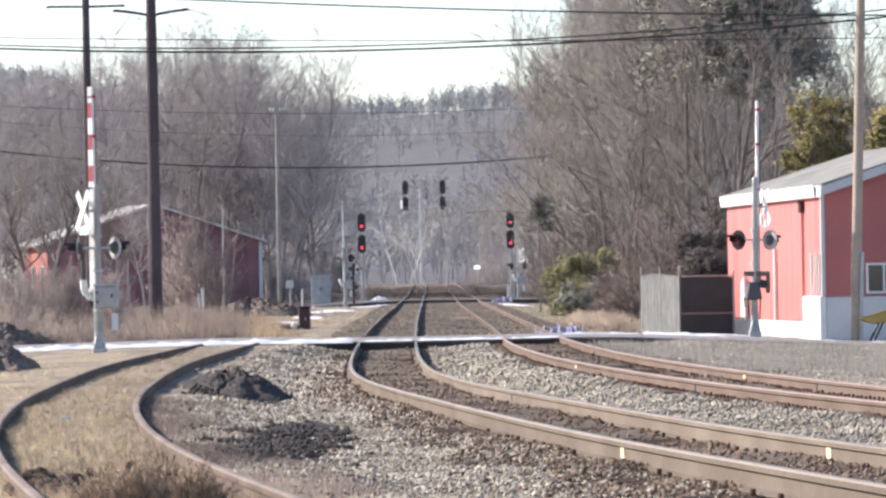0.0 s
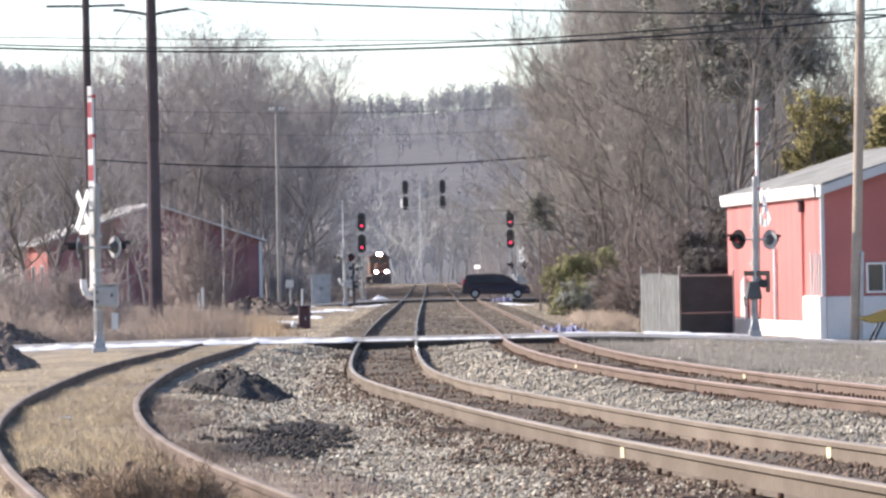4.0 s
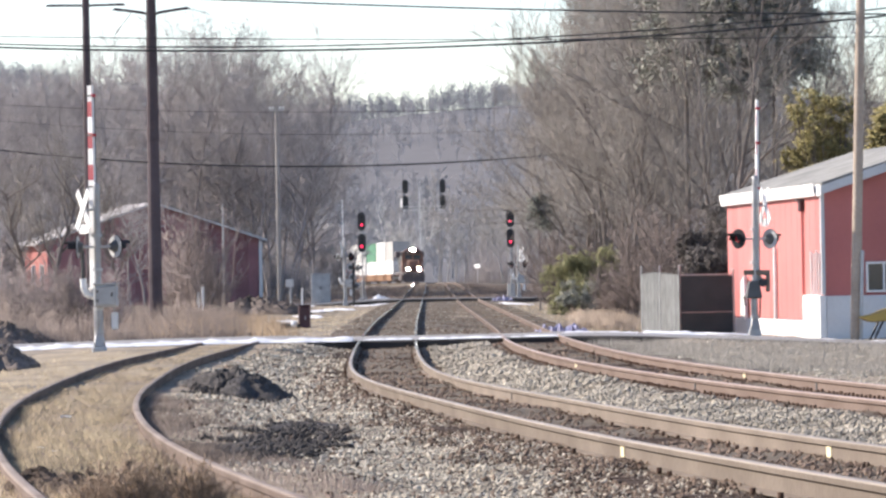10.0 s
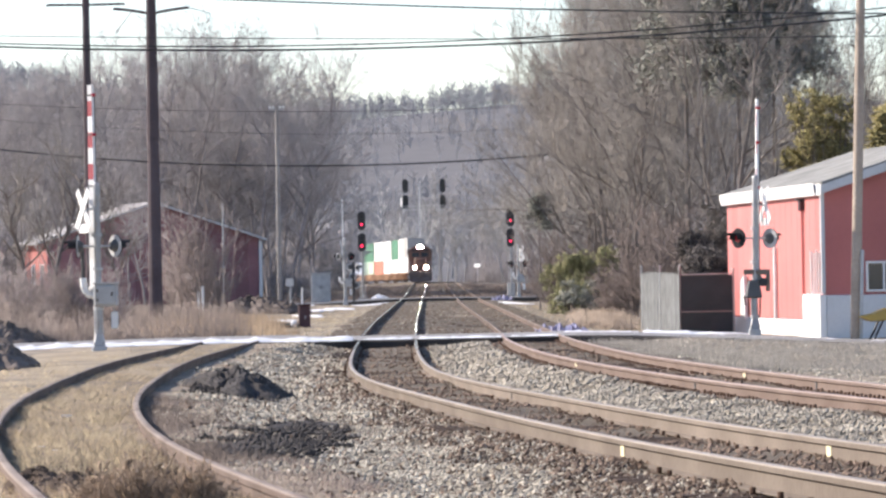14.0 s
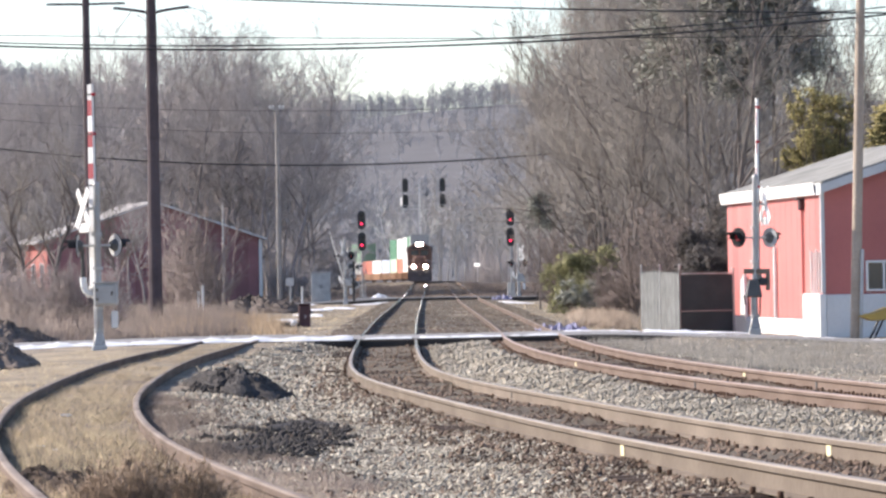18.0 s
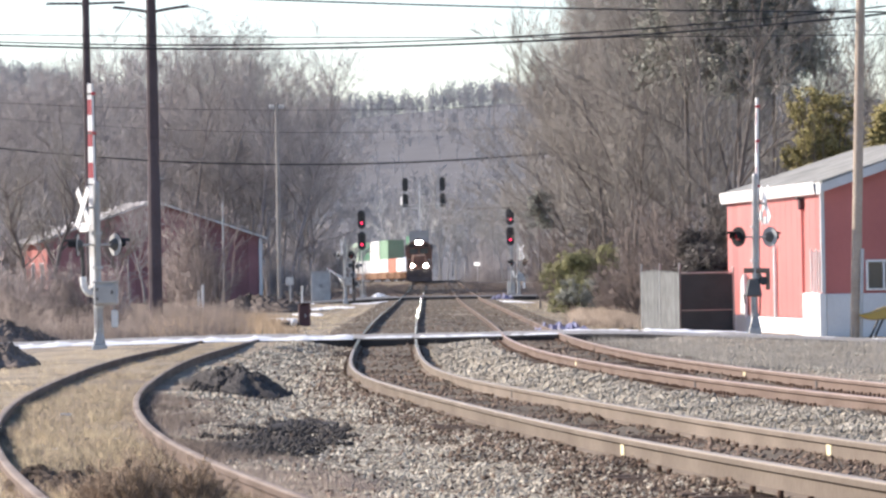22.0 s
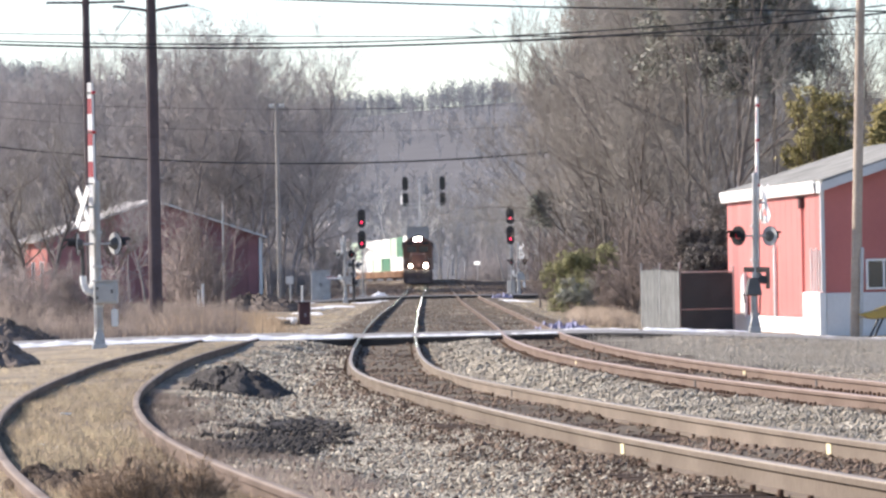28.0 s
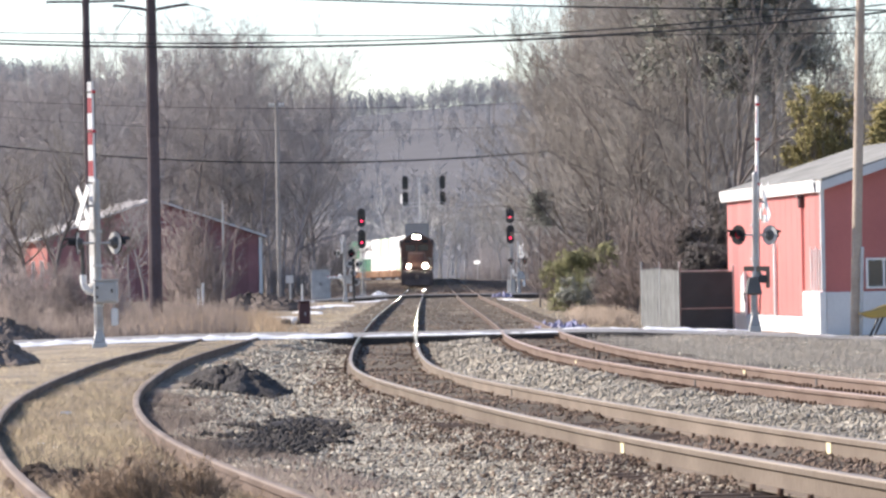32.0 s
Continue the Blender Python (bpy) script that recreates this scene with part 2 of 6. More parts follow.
def tube(bm, a, b, r1, r2=None, n=10):
    """A round bar from a to b."""
    a, b = Vector(a), Vector(b)
    d = b - a
    m = Matrix.Translation((a + b) / 2) @ d.to_track_quat("Z", "Y").to_matrix().to_4x4()
    bmesh.ops.create_cone(bm, cap_ends=True, segments=n, radius1=r1, radius2=r1 if r2 is None else r2, depth=d.length, matrix=m)


def bar(name, a, b, r, material, parent=None, label="", n=10, r2=None):
    bm = bmesh.new()
    tube(bm, a, b, r, r2, n)
    return part(name, bm, material, parent, label)


def block(name, sx, sy, sz, material, m, parent=None, label="", bevel=0.02, top=1.0):
    bm = bmesh.new()
    box(bm, sx, sy, sz, m, bevel, top)
    return part(name, bm, material, parent, label)


def prism(bm, outline, depth, m=None):
    """An outline in x, z pulled out along y by depth, round y = 0."""
    lo = [bm.verts.new((x, -depth / 2, z)) for x, z in outline]
    hi = [bm.verts.new((x, depth / 2, z)) for x, z in outline]
    bm.faces.new(lo)
    bm.faces.new(hi[::-1])
    for i in range(len(outline)):
        j = (i + 1) % len(outline)
        bm.faces.new((lo[j], lo[i], hi[i], hi[j]))
    bmesh.ops.recalc_face_normals(bm, faces=bm.faces)
    if m is not None:
        bmesh.ops.transform(bm, matrix=m, verts=lo + hi)


# ---- the lie of the land ----
def curve(knots, values):
    """A smooth line through values at knots, straight on past both ends."""
    k, y = np.array(knots, float), np.array(values, float)
    n, h = len(k), np.diff(k)
    a, b = np.eye(n), np.zeros(n)
    for i in range(1, n - 1):
        a[i, i - 1], a[i, i], a[i, i + 1] = h[i - 1], 2 * (h[i - 1] + h[i]), h[i]
        b[i] = 6 * ((y[i + 1] - y[i]) / h[i] - (y[i] - y[i - 1]) / h[i - 1])
    mm = np.linalg.solve(a, b)

    def f(x):
        x = np.asarray(x, float)
        xc = np.clip(x, k[0], k[-1])
        i = np.clip(np.searchsorted(k, xc) - 1, 0, n - 2)
        t, w = xc - k[i], h[i]
        s = (y[i + 1] - y[i]) / w - w * (2 * mm[i] + mm[i + 1]) / 6
        v = y[i] + t * s + t * t * mm[i] / 2 + t ** 3 * (mm[i + 1] - mm[i]) / (6 * w)
        e = s + t * mm[i] + t * t * (mm[i + 1] - mm[i]) / (2 * w)
        return v + (x - xc) * e
    return f


NEAR = (22, 30, 38, 46, 55, 65, 77, 92)
FAR_Y = (118, 207, 304, 400, 480)
main_x0 = curve(NEAR + FAR_Y + (510,), (3.4, 2.63, 1.89, 1.21, 0.51, -0.21, -0.88, -1.29, -1.56, -1.95, -2.28, -2.52, -2.79, -2.90))
main_z0 = curve(NEAR + FAR_Y + (580, 700), (0.418, 0.307, 0.212, 0.137, 0.055, -0.035, -0.113, -0.126, -0.04, 0.03, 0.07, 0.34, 0.70, 0.87, 0.60))
two_x0 = curve(NEAR + FAR_Y + (510,), (8.46, 7.39, 6.36, 5.38, 4.4, 3.51, 2.76, 2.32, 2.36, 1.98, 1.65, 1.40, 1.12, 1.00))
two_z0 = curve(NEAR + FAR_Y + (580, 700), (0.312, 0.272, 0.231, 0.192, 0.162, 0.147, 0.131, 0.109, -0.023, 0.03, 0.07, 0.34, 0.70, 0.87, 0.60))
side_x0 = curve(NEAR + (118,), (-1.19, -2.34, -3.32, -4.1, -4.76, -5.23, -5.57, -5.75, -5.71))
side_z0 = curve(NEAR + (118,), (0.346, 0.273, 0.206, 0.157, 0.12, 0.092, 0.088, 0.043, -0.044))
BEND, BEND_R = 564.0, 700.0


def bent(x0, y):
    """Past the bend's start the track turns off to the west on a wide circle."""
    y = np.asarray(y, float)
    t = np.clip((y - BEND) / BEND_R, 0, 0.95)
    return np.where(y > BEND, x0(np.minimum(y, BEND)) - BEND_R * (1 - np.sqrt(1 - t * t)), x0(np.minimum(y, BEND)))


def main_x(y):
    return bent(main_x0, y)


def two_x(y):
    return bent(two_x0, y)


def side_x(y):
    return side_x0(y)


def main_z(y):
    return main_z0(np.minimum(y, 800))


def two_z(y):
    return two_z0(np.minimum(y, 800))


def side_z(y):
    return side_z0(y)


def sm(x, a, b):
    t = np.clip((np.asarray(x, float) - a) / (b - a), 0, 1)
    return t * t * (3 - 2 * t)


near_road = curve((-60, -20, -11.5, -6, -1.5, 2.3, 4.5, 6, 7.2, 9, 11.8, 13, 20, 60), (-0.6, -0.25, -0.15, -0.06, -0.055, -0.035, -0.04, -0.10, -0.16, -0.245, -0.40, -0.45, -0.62, -0.9))


def ground_z(x, y):
    """Height of the ground: track beds, fields and the wooded hill far off."""
    x, y = np.asarray(x, float), np.asarray(y, float)
    yn = np.clip(y, 5, 900)
    xs, xm, xt = side_x(np.clip(y, 5, 118)), main_x(yn), two_x(yn)
    zs, zm, zt = side_z(np.clip(y, 5, 118)) - 0.165, main_z(yn) - 0.21, two_z(yn) - 0.21
    past = sm(y, 108, 125)
    zs = zs * (1 - past) + (zm - 0.12) * past
    xs = xs * (1 - past) + (xm - 6.0) * past
    z = np.where(x < xm, zs + (zm - zs) * sm(x, xs + 1.2, xm - 1.6), zm + (zt - zm) * sm(x, xm + 1.2, xt - 1.2))
    z = z - 0.10 * np.exp(-((x - (xs + xm) / 2) / 1.2) ** 2)
    z = z - 0.16 * sm(x, xt + 1.6, xt + 4.5) - 0.12 * sm(-x, -xs + 1.5, -xs + 5)
    beside = 1 - sm(x, -4.0, -2.4) + sm(x, 4.7, 6.3)
    rise = sm(y, 96, 111.5) * (1 - sm(y, 122, 134)) * beside
    z = z * (1 - rise) + (near_road(x) - 0.03) * rise
    z = z - (0.22 + 0.13 * (1 - beside)) * sm(y, 112.2, 113.0) * (1 - sm(y, 120.0, 121.0))
    z = z - 0.30 * (1 - beside) * sm(y, 110.5, 111.6) * (1 - sm(y, 112.2, 112.8))
    z = z + 0.5 * sm(np.abs(x), 25, 80)
    hill = sm(y, 900, 2500) * (87 + 10 * np.sin(x * 0.0042 + 1.0) + 5 * np.sin(x * 0.013)) + 26 * sm(y, 1000, 1800) * sm(-x, 60, 260)
    return z + hill


def gz(x, y):
    return float(ground_z(x, y))


# ---- ground ----
def unevenness(x, y):
    return 0.02 * np.sin(x * 3.1 + 1.7 * np.sin(y * 0.9)) + 0.025 * np.sin(y * 1.3 + 2.0 * np.sin(x * 0.7 + 1)) + 0.03 * np.sin(x * 0.8 + y * 0.37)


def sheet(name, x_of, ys, cols, lift, material, label, category, rough=True):
    """A ground sheet: x_of gives its west and east edge at y."""
    rows, verts = len(ys), []
    for y in ys:
        a, b = x_of(y)
        xs = a + (b - a) * cols
        zs = ground_z(xs, np.full_like(xs, y)) + lift
        if rough:
            zs = zs + unevenness(xs, np.full_like(xs, y)) * 0.7
        verts.append(np.stack([xs, np.full_like(xs, y), zs], 1))
    verts = np.concatenate(verts)
    n = len(cols)
    i = np.arange((rows - 1) * (n - 1))
    p = (i // (n - 1)) * n + i % (n - 1)
    tris = np.concatenate([np.stack([p, p + 1, p + n + 1], 1), np.stack([p, p + n + 1, p + n], 1)])
    ob = tri_mesh(name, verts, tris, material)
    ob.data.polygons.foreach_set("use_smooth", [True] * len(ob.data.polygons))
    return tagged(ob, label, category, kind="structure")


NEAR_ROWS = np.arange(-15, 125, 0.5)
FAR_ROWS = 125 * np.exp(np.linspace(0, math.log(4500 / 125), 150))
spread_cols = (np.sinh(4.2 * np.linspace(-1, 1, 181)) / math.sinh(4.2) + 1) / 2
sheet("ground", lambda y: (-(50 + 0.5 * max(y, 0)), 50 + 0.5 * max(y, 0)), np.concatenate([NEAR_ROWS, FAR_ROWS]), spread_cols, 0.0,
      "soil", "trodden winter soil with dry grass and dirt", "ground")
even = np.linspace(0, 1, 61)
sheet("ballast_bed", lambda y: (float(side_x(y)) + 1.75, float(two_x(y)) + 2.1), np.arange(12, 111.5, 0.5), even, 0.03,
      "ballast", "grey and brown crushed stone bed under the rails", "track bed")
sheet("ballast_bed", lambda y: (float(main_x(y)) - 2.1, float(two_x(y)) + 2.0), np.arange(122.5, 940, 2.5), even, 0.03,
      "ballast", "crushed stone bed of the two far tracks", "track bed", rough=False)
sheet("grass_verge", lambda y: (float(side_x(y)) - 4.5, float(side_x(y)) + 1.74), np.arange(12, 110.5, 0.5), even, 0.02,
      "grass_soil", "dead straw-coloured turf around the siding", "grass", rough=False)
sheet("hillside", lambda y: (-0.45 * y, 0.45 * y), np.linspace(860, 4300, 60), even, 0.6, "hazed_slope",
      "slope of the wooded hill, haze put into its grey", "hill", rough=False)


# ---- roads ----
def road(name, y0, y1, line, material, label, edge_label, half=70.0):
    """A roadway across the tracks with a raised top and a dark broken edge."""
    xs = np.concatenate([np.arange(-half, -14, 4.0), np.arange(-14, 16, 0.5), np.arange(16, half + 1, 4.0)])
    top, edge = [], []
    for x in xs:
        z = float(line(x))
        top += [(x, y0 + 0.05 + 0.04 * math.sin(x * 2.3), z), (x, (y0 + y1) / 2, z + 0.02 + 0.09 * float(sm(-x, 2.6, 4.5))), (x, y1, z)]
    faces = [(3 * i + j, 3 * i + 3 + j, 3 * i + 4 + j, 3 * i + 1 + j) for i in range(len(xs) - 1) for j in (0, 1)]
    deck = tagged(raw(name, top, faces, material), label, "road", kind="structure")
    for x in xs:
        z = float(line(x))
        w = 0.04 * math.sin(x * 2.3)
        edge += [(x, y0 + 0.05 + w, z - 0.004), (x, y0 + w - 0.02, z - 0.05), (x, y0 - 0.06 + w, z - 0.45), (x, y1, z - 0.45), (x, y1, z - 0.004)]
    faces = [(5 * i + j, 5 * i + 5 + j, 5 * i + 6 + j, 5 * i + 1 + j) for i in range(len(xs) - 1) for j in range(4)]
    raw("kerb", edge, faces, "road_edge", deck, edge_label)
    return deck


far_road = curve((-60, -30, -14, -8, -4, 3, 8, 20, 60), (-0.9, -0.6, -0.38, -0.16, 0.04, 0.05, 0.02, -0.1, -0.3))
road("road", 112.4, 121.0, near_road, "road", "pale worn asphalt road over the railway crossing", "dark broken road edge")
road("road", 299.0, 312.0, far_road, "asphalt", "grey asphalt road at the far railway crossing", "dark road edge")


def snow_ridge(x0, x1, y, h, seed, gaps=()):
    """A low ridge of ploughed old snow along the road's edge."""
    rng = np.random.default_rng(seed)
    xs = np.arange(x0, x1, 0.12)
    verts, faces = [], []
    for i, x in enumerate(xs):
        k = h * (0.75 + 0.5 * noise.noise(Vector((x * 1.7, seed, 0))) + 0.25 * noise.noise(Vector((x * 6, seed, 2))))
        k *= min(1, (i + 0.3) * 0.12 / 0.14, (len(xs) - i) * 0.12 / 0.14)
        z = float(near_road(x))
        w = 0.45 + 0.12 * noise.noise(Vector((x * 2, 5, seed)))
        for f, u in ((-1, 0.0), (-0.7, 0.6), (-0.1, 1.0), (0.6, 0.7), (1, 0.0)):
            verts.append((x, y + f * w, z - 0.02 + k * u + rng.normal(0, 0.006) * (u > 0)))
    for i in range(len(xs) - 1):
        faces += [(5 * i + j, 5 * i + 5 + j, 5 * i + 6 + j, 5 * i + 1 + j) for j in range(4)]
    tagged(raw("snow_ridge", verts, faces, "snow", smooth=True), "thin ridge of old white snow along the road", "snow", "snow along the road")


for x0, x1, h in ((-16.0, -2.36, 0.14), (-2.2, -0.88, 0.085), (-0.72, 1.6, 0.075), (1.72, 3.1, 0.07), (3.3, 5.5, 0.07), (5.6, 7.5, 0.12), (7.6, 9.3, 0.04), (10.0, 11.3, 0.045), (12.0, 14.0, 0.06)):
    snow_ridge(x0, x1, 113.1 + 0.05 * max(x0, -6) if x0 < 3.2 else 119.0, h, int(x0 * 10) + 200)


# ---- tracks ----
PROFILE = [(-0.0375, 0.0), (-0.0375, -0.036), (-0.010, -0.05), (-0.010, -0.15), (-0.075, -0.165), (-0.075, -0.178),
           (0.075, -0.178), (0.075, -0.165), (0.010, -0.15), (0.010, -0.05), (0.0375, -0.036), (0.0375, 0.0)]
HEAD = [(-0.036, 0.0), (-0.034, 0.009), (-0.02, 0.014), (0.02, 0.014), (0.034, 0.009), (0.036, 0.0)]


def sweep(name, outline, xf, zf, ys, off, lift, material, parent, label=""):
    n, verts, faces = len(outline), [], []
    for y in ys:
        x, z = float(xf(y)) + off, float(zf(y)) - 0.014 + lift
        verts += [(x + px, y, z + pz) for px, pz in outline]
    for i in range(len(ys) - 1):
        for j in range(n):
            k = (j + 1) % n
            faces.append((i * n + j, i * n + k, (i + 1) * n + k, (i + 1) * n + j))
    faces += [tuple(range(n))[::-1], tuple(range((len(ys) - 1) * n, len(ys) * n))]
    return raw(name, verts, faces, material, parent, label)


def tie_data():
    bm = bmesh.new()
    box(bm, 2.6, 0.23, 0.17, pose(0, 0, -0.17), 0.012)
    me = bpy.data.meshes.new("tie")
    bm.to_mesh(me)
    bm.free()
    me.materials.append(M["tie"])
    return me


def plates(name, xf, zf, ys, parent, label, keep, up):
    """Tie plates with their spikes beside both rails."""
    bx = np.array([(a, b, c) for a in (-1, 1) for b in (-1, 1) for c in (0, 1)], float)
    tr = np.array([(0, 1, 3), (0, 3, 2), (4, 6, 7), (4, 7, 5), (0, 4, 5), (0, 5, 1), (2, 3, 7), (2, 7, 6), (1, 5, 7), (1, 7, 3)])
    v, t = [], []
    rng = np.random.default_rng(5)
    for y in ys:
        for off in (-0.7525, 0.7525):
            for sgn in (-1, 1):
                if rng.random() > keep:
                    continue
                size = np.array((0.018, 0.028, 0.028 + 0.022 * rng.random()))
                at = np.array((float(xf(y)) + off + sgn * 0.125, y + 0.02 * rng.normal(), float(zf(y)) - 0.188 + up))
                t.append(tr + 8 * len(v))
                v.append(bx * size + at)
    return tagged(tri_mesh(name, np.concatenate(v), np.concatenate(t), "spike", parent, label), kind="stuff")


def track(label, xf, zf, y0, y1, rail_mat, head_mat, ties):
    rail_ys = np.concatenate([np.arange(y0, min(y1, 130), 0.75), np.arange(130, max(y1, 131), 4.0)]) if y1 > 130 else np.arange(y0, y1, 0.75)
    ob = thing("railway_track", Matrix(), label, "railway track", kind="structure")
    far_look = {"rail_rust": ("rail_old", "rail_head_old")}
    for off in (-0.7525, 0.7525):
        if rail_mat in far_look:
            a, b = far_look[rail_mat]
            r = sweep("rail", PROFILE, xf, zf, rail_ys[rail_ys > 117.5], off, 0.0, a, ob, "dark brown far rail")
            sweep("rail_head", HEAD, xf, zf, rail_ys[rail_ys > 117.5], off, 0.0005, b, r, "dull running surface")
            rail_near = rail_ys[rail_ys < 118.5]
        else:
            rail_near = rail_ys
        r = sweep("rail", PROFILE, xf, zf, rail_near, off, 0.0, rail_mat, ob)
        if head_mat == "rail_head":
            # Near heads are matte and tan so they don't mirror the sky.
            sweep("rail_head", HEAD, xf, zf, rail_ys[rail_ys < 100], off, 0.0005, "rail_head_dull", r, "matte tan running surface")
            sweep("rail_head", HEAD, xf, zf, rail_ys[rail_ys > 98.8], off, 0.0005, head_mat, r, "worn bright running surface")
        else:
            sweep("rail_head", HEAD, xf, zf, rail_near, off, 0.0005, head_mat, r, "worn steel running surface")
    if len(ties) and y1 > 130:
        plates("tie_plate", xf, zf, ties if rail_mat == "rail" else np.arange(34.3, 112, 0.26), ob, "rusty tie plates with spikes", *((0.5, 0.0) if rail_mat == "rail" else (0.92, 0.02)))
    return ob, ties


def rail_patch(track_ob, name, xf, zf, off, y, length, z0, z1, material, label):
    """Something painted or bolted on a rail's west face."""
    bm = bmesh.new()
    box(bm, 0.008, length, z1 - z0, None, 0.002)
    ob = part(name, bm, material, track_ob, label)
    slope = float(xf(y + 0.5)) - float(xf(y - 0.5))
    west = -0.0145
    ob.matrix_basis = pose(float(xf(y)) + off + west, y, float(zf(y)) + z0, 0, 0, -math.degrees(math.atan(slope)))
    return ob


TIE = tie_data()
tie_jobs = [
    (*track("main railway track with tan weathered steel rails", main_x, main_z, 14, 930, "rail", "rail_head", np.arange(22.3, 112, 0.52)), main_x, main_z, 0.205),
    (*track("second railway track with reddish rusty rails", two_x, two_z, 14, 640, "rail_rust", "rail_head_rust", np.arange(34.3, 112, 0.52)), two_x, two_z, 0.188),
    (*track("overgrown siding with old brown rails in dry grass", side_x, side_z, 14, 121, "rail_old", "rail_head_old", np.arange(22.3, 112, 0.62)), side_x, side_z, 0.235),
]

for y, off in ((34.5, -0.7525), (33.5, 0.7525)):
    rail_patch(tie_jobs[0][0], "paint_mark", main_x, main_z, off, y, 0.20, -0.15, -0.03, "mark_yellow", "pale yellow paint mark")
for k, xf, zf, off, y in ((0, main_x, main_z, 0.7525, 59.3), (1, two_x, two_z, -0.7525, 57.4), (1, two_x, two_z, 0.7525, 56.6)):
    rail_patch(tie_jobs[k][0], "joint_gap", xf, zf, off, y, 0.10, -0.16, -0.005, "black", "dark rail joint")
for off, y in ((-0.7525, 72.3), (0.7525, 62.6)):
    rail_patch(tie_jobs[1][0], "paint_mark", two_x, two_z, off, y, 0.22, -0.12, -0.04, "mark_yellow", "faded pale paint mark")


# ---- loose stones, grass and brush ----
OCT = np.array([(1, 0, 0), (-1, 0, 0), (0, 1, 0), (0, -1, 0), (0, 0, 1), (0, 0, -1)], float)
OCT_T = np.array([(0, 2, 4), (2, 1, 4), (1, 3, 4), (3, 0, 4), (2, 0, 5), (1, 2, 5), (3, 1, 5), (0, 3, 5)])


def deep_ys(rng, n, y0, y1):
    """Distances that thin out with depth."""
    return 1.0 / rng.uniform(1 / y1, 1 / y0, n)


def stones(name, seed, n, y0, y1, west, east, r0, r1, material, label, lift=0.02):
    rng = np.random.default_rng(seed)
    y = deep_ys(rng, n, y0, y1)
    a, b = west(y), east(y)
    x = a + (b - a) * rng.random(n)
    r = rng.uniform(r0, r1, n) * np.clip(y / 45, 1, 1.7)
    z = ground_z(x, y) + unevenness(x, y) * 0.7 + lift + r * 0.3
    v = OCT[None] * (1 + 0.45 * rng.normal(size=(n, 6, 1)).clip(-1.2, 1.2)) + 0.25 * rng.normal(size=(n, 6, 3)).clip(-1.5, 1.5)
    v = v * (r[:, None, None] * rng.uniform(0.55, 1.5, (n, 1, 3)) * np.array((1.0, 1.0, 0.8))) + np.stack([x, y, z], 1)[:, None]
    t = (OCT_T[None] + 6 * np.arange(n)[:, None, None]).reshape(-1, 3)
    return tagged(tri_mesh(name, v.reshape(-1, 3), t, material), label, "gravel", kind="stuff")


stones("ballast_stones", 11, 55000, 24, 111, lambda y: side_x(y) + 1.25 + 0.3 * np.sin(y * 0.7), lambda y: main_x(y) - 0.9, 0.009, 0.025, "stone", "loose grey crushed stones beside the main track")
stones("ballast_stones", 16, 2500, 24, 111, lambda y: side_x(y) + 1.3, lambda y: main_x(y) - 0.9, 0.012, 0.028, "brown_stone", "dark brown stones among the grey ones", 0.03)
stones("ballast_stones", 12, 12000, 24, 111, lambda y: main_x(y) - 1.5, lambda y: main_x(y) + 1.3, 0.010, 0.023, "brown_stone", "brown rust-stained stones between the rails", 0.03)
stones("ballast_stones", 21, 4500, 24, 80, lambda y: main_x(y) - 1.75 - 0.25 * np.sin(y * 0.9), lambda y: main_x(y) - 0.85, 0.010, 0.024, "brown_stone", "brown stones along the main track's shoulder", 0.035)
stones("ballast_stones", 13, 27000, 28, 111, lambda y: main_x(y) + 1.1, lambda y: two_x(y) - 1.15, 0.010, 0.027, "pale_stone", "pale crushed stones between the two tracks", 0.05)
stones("ballast_stones", 14, 5000, 34, 111, lambda y: two_x(y) - 1.25, lambda y: two_x(y) + 1.1, 0.012, 0.026, "brown_stone", "brown stones under the rusty rails", 0.02)
stones("ballast_stones", 15, 7000, 60, 111, lambda y: two_x(y) + 1.0, lambda y: two_x(y) + 8, 0.007, 0.018, "stone", "grey stones on the verge by the road", 0.0)


stones("ballast_stones", 19, 7000, 123, 295, lambda y: main_x(y) - 2.0, lambda y: two_x(y) + 1.9, 0.009, 0.02, "brown_stone", "brown stones of the far track bed", 0.02)
stones("ballast_stones", 37, 6000, 312.5, 520, lambda y: main_x(y) - 6.0, lambda y: two_x(y) + 6.0, 0.02, 0.045, "brown_stone", "brown stones of the track bed past the far road", 0.03)
stones("ballast_stones", 20, 6000, 123, 295, lambda y: main_x(y) - 5.5, lambda y: two_x(y) + 4.5, 0.008, 0.017, "stone", "grey stones beside the far tracks", 0.02)


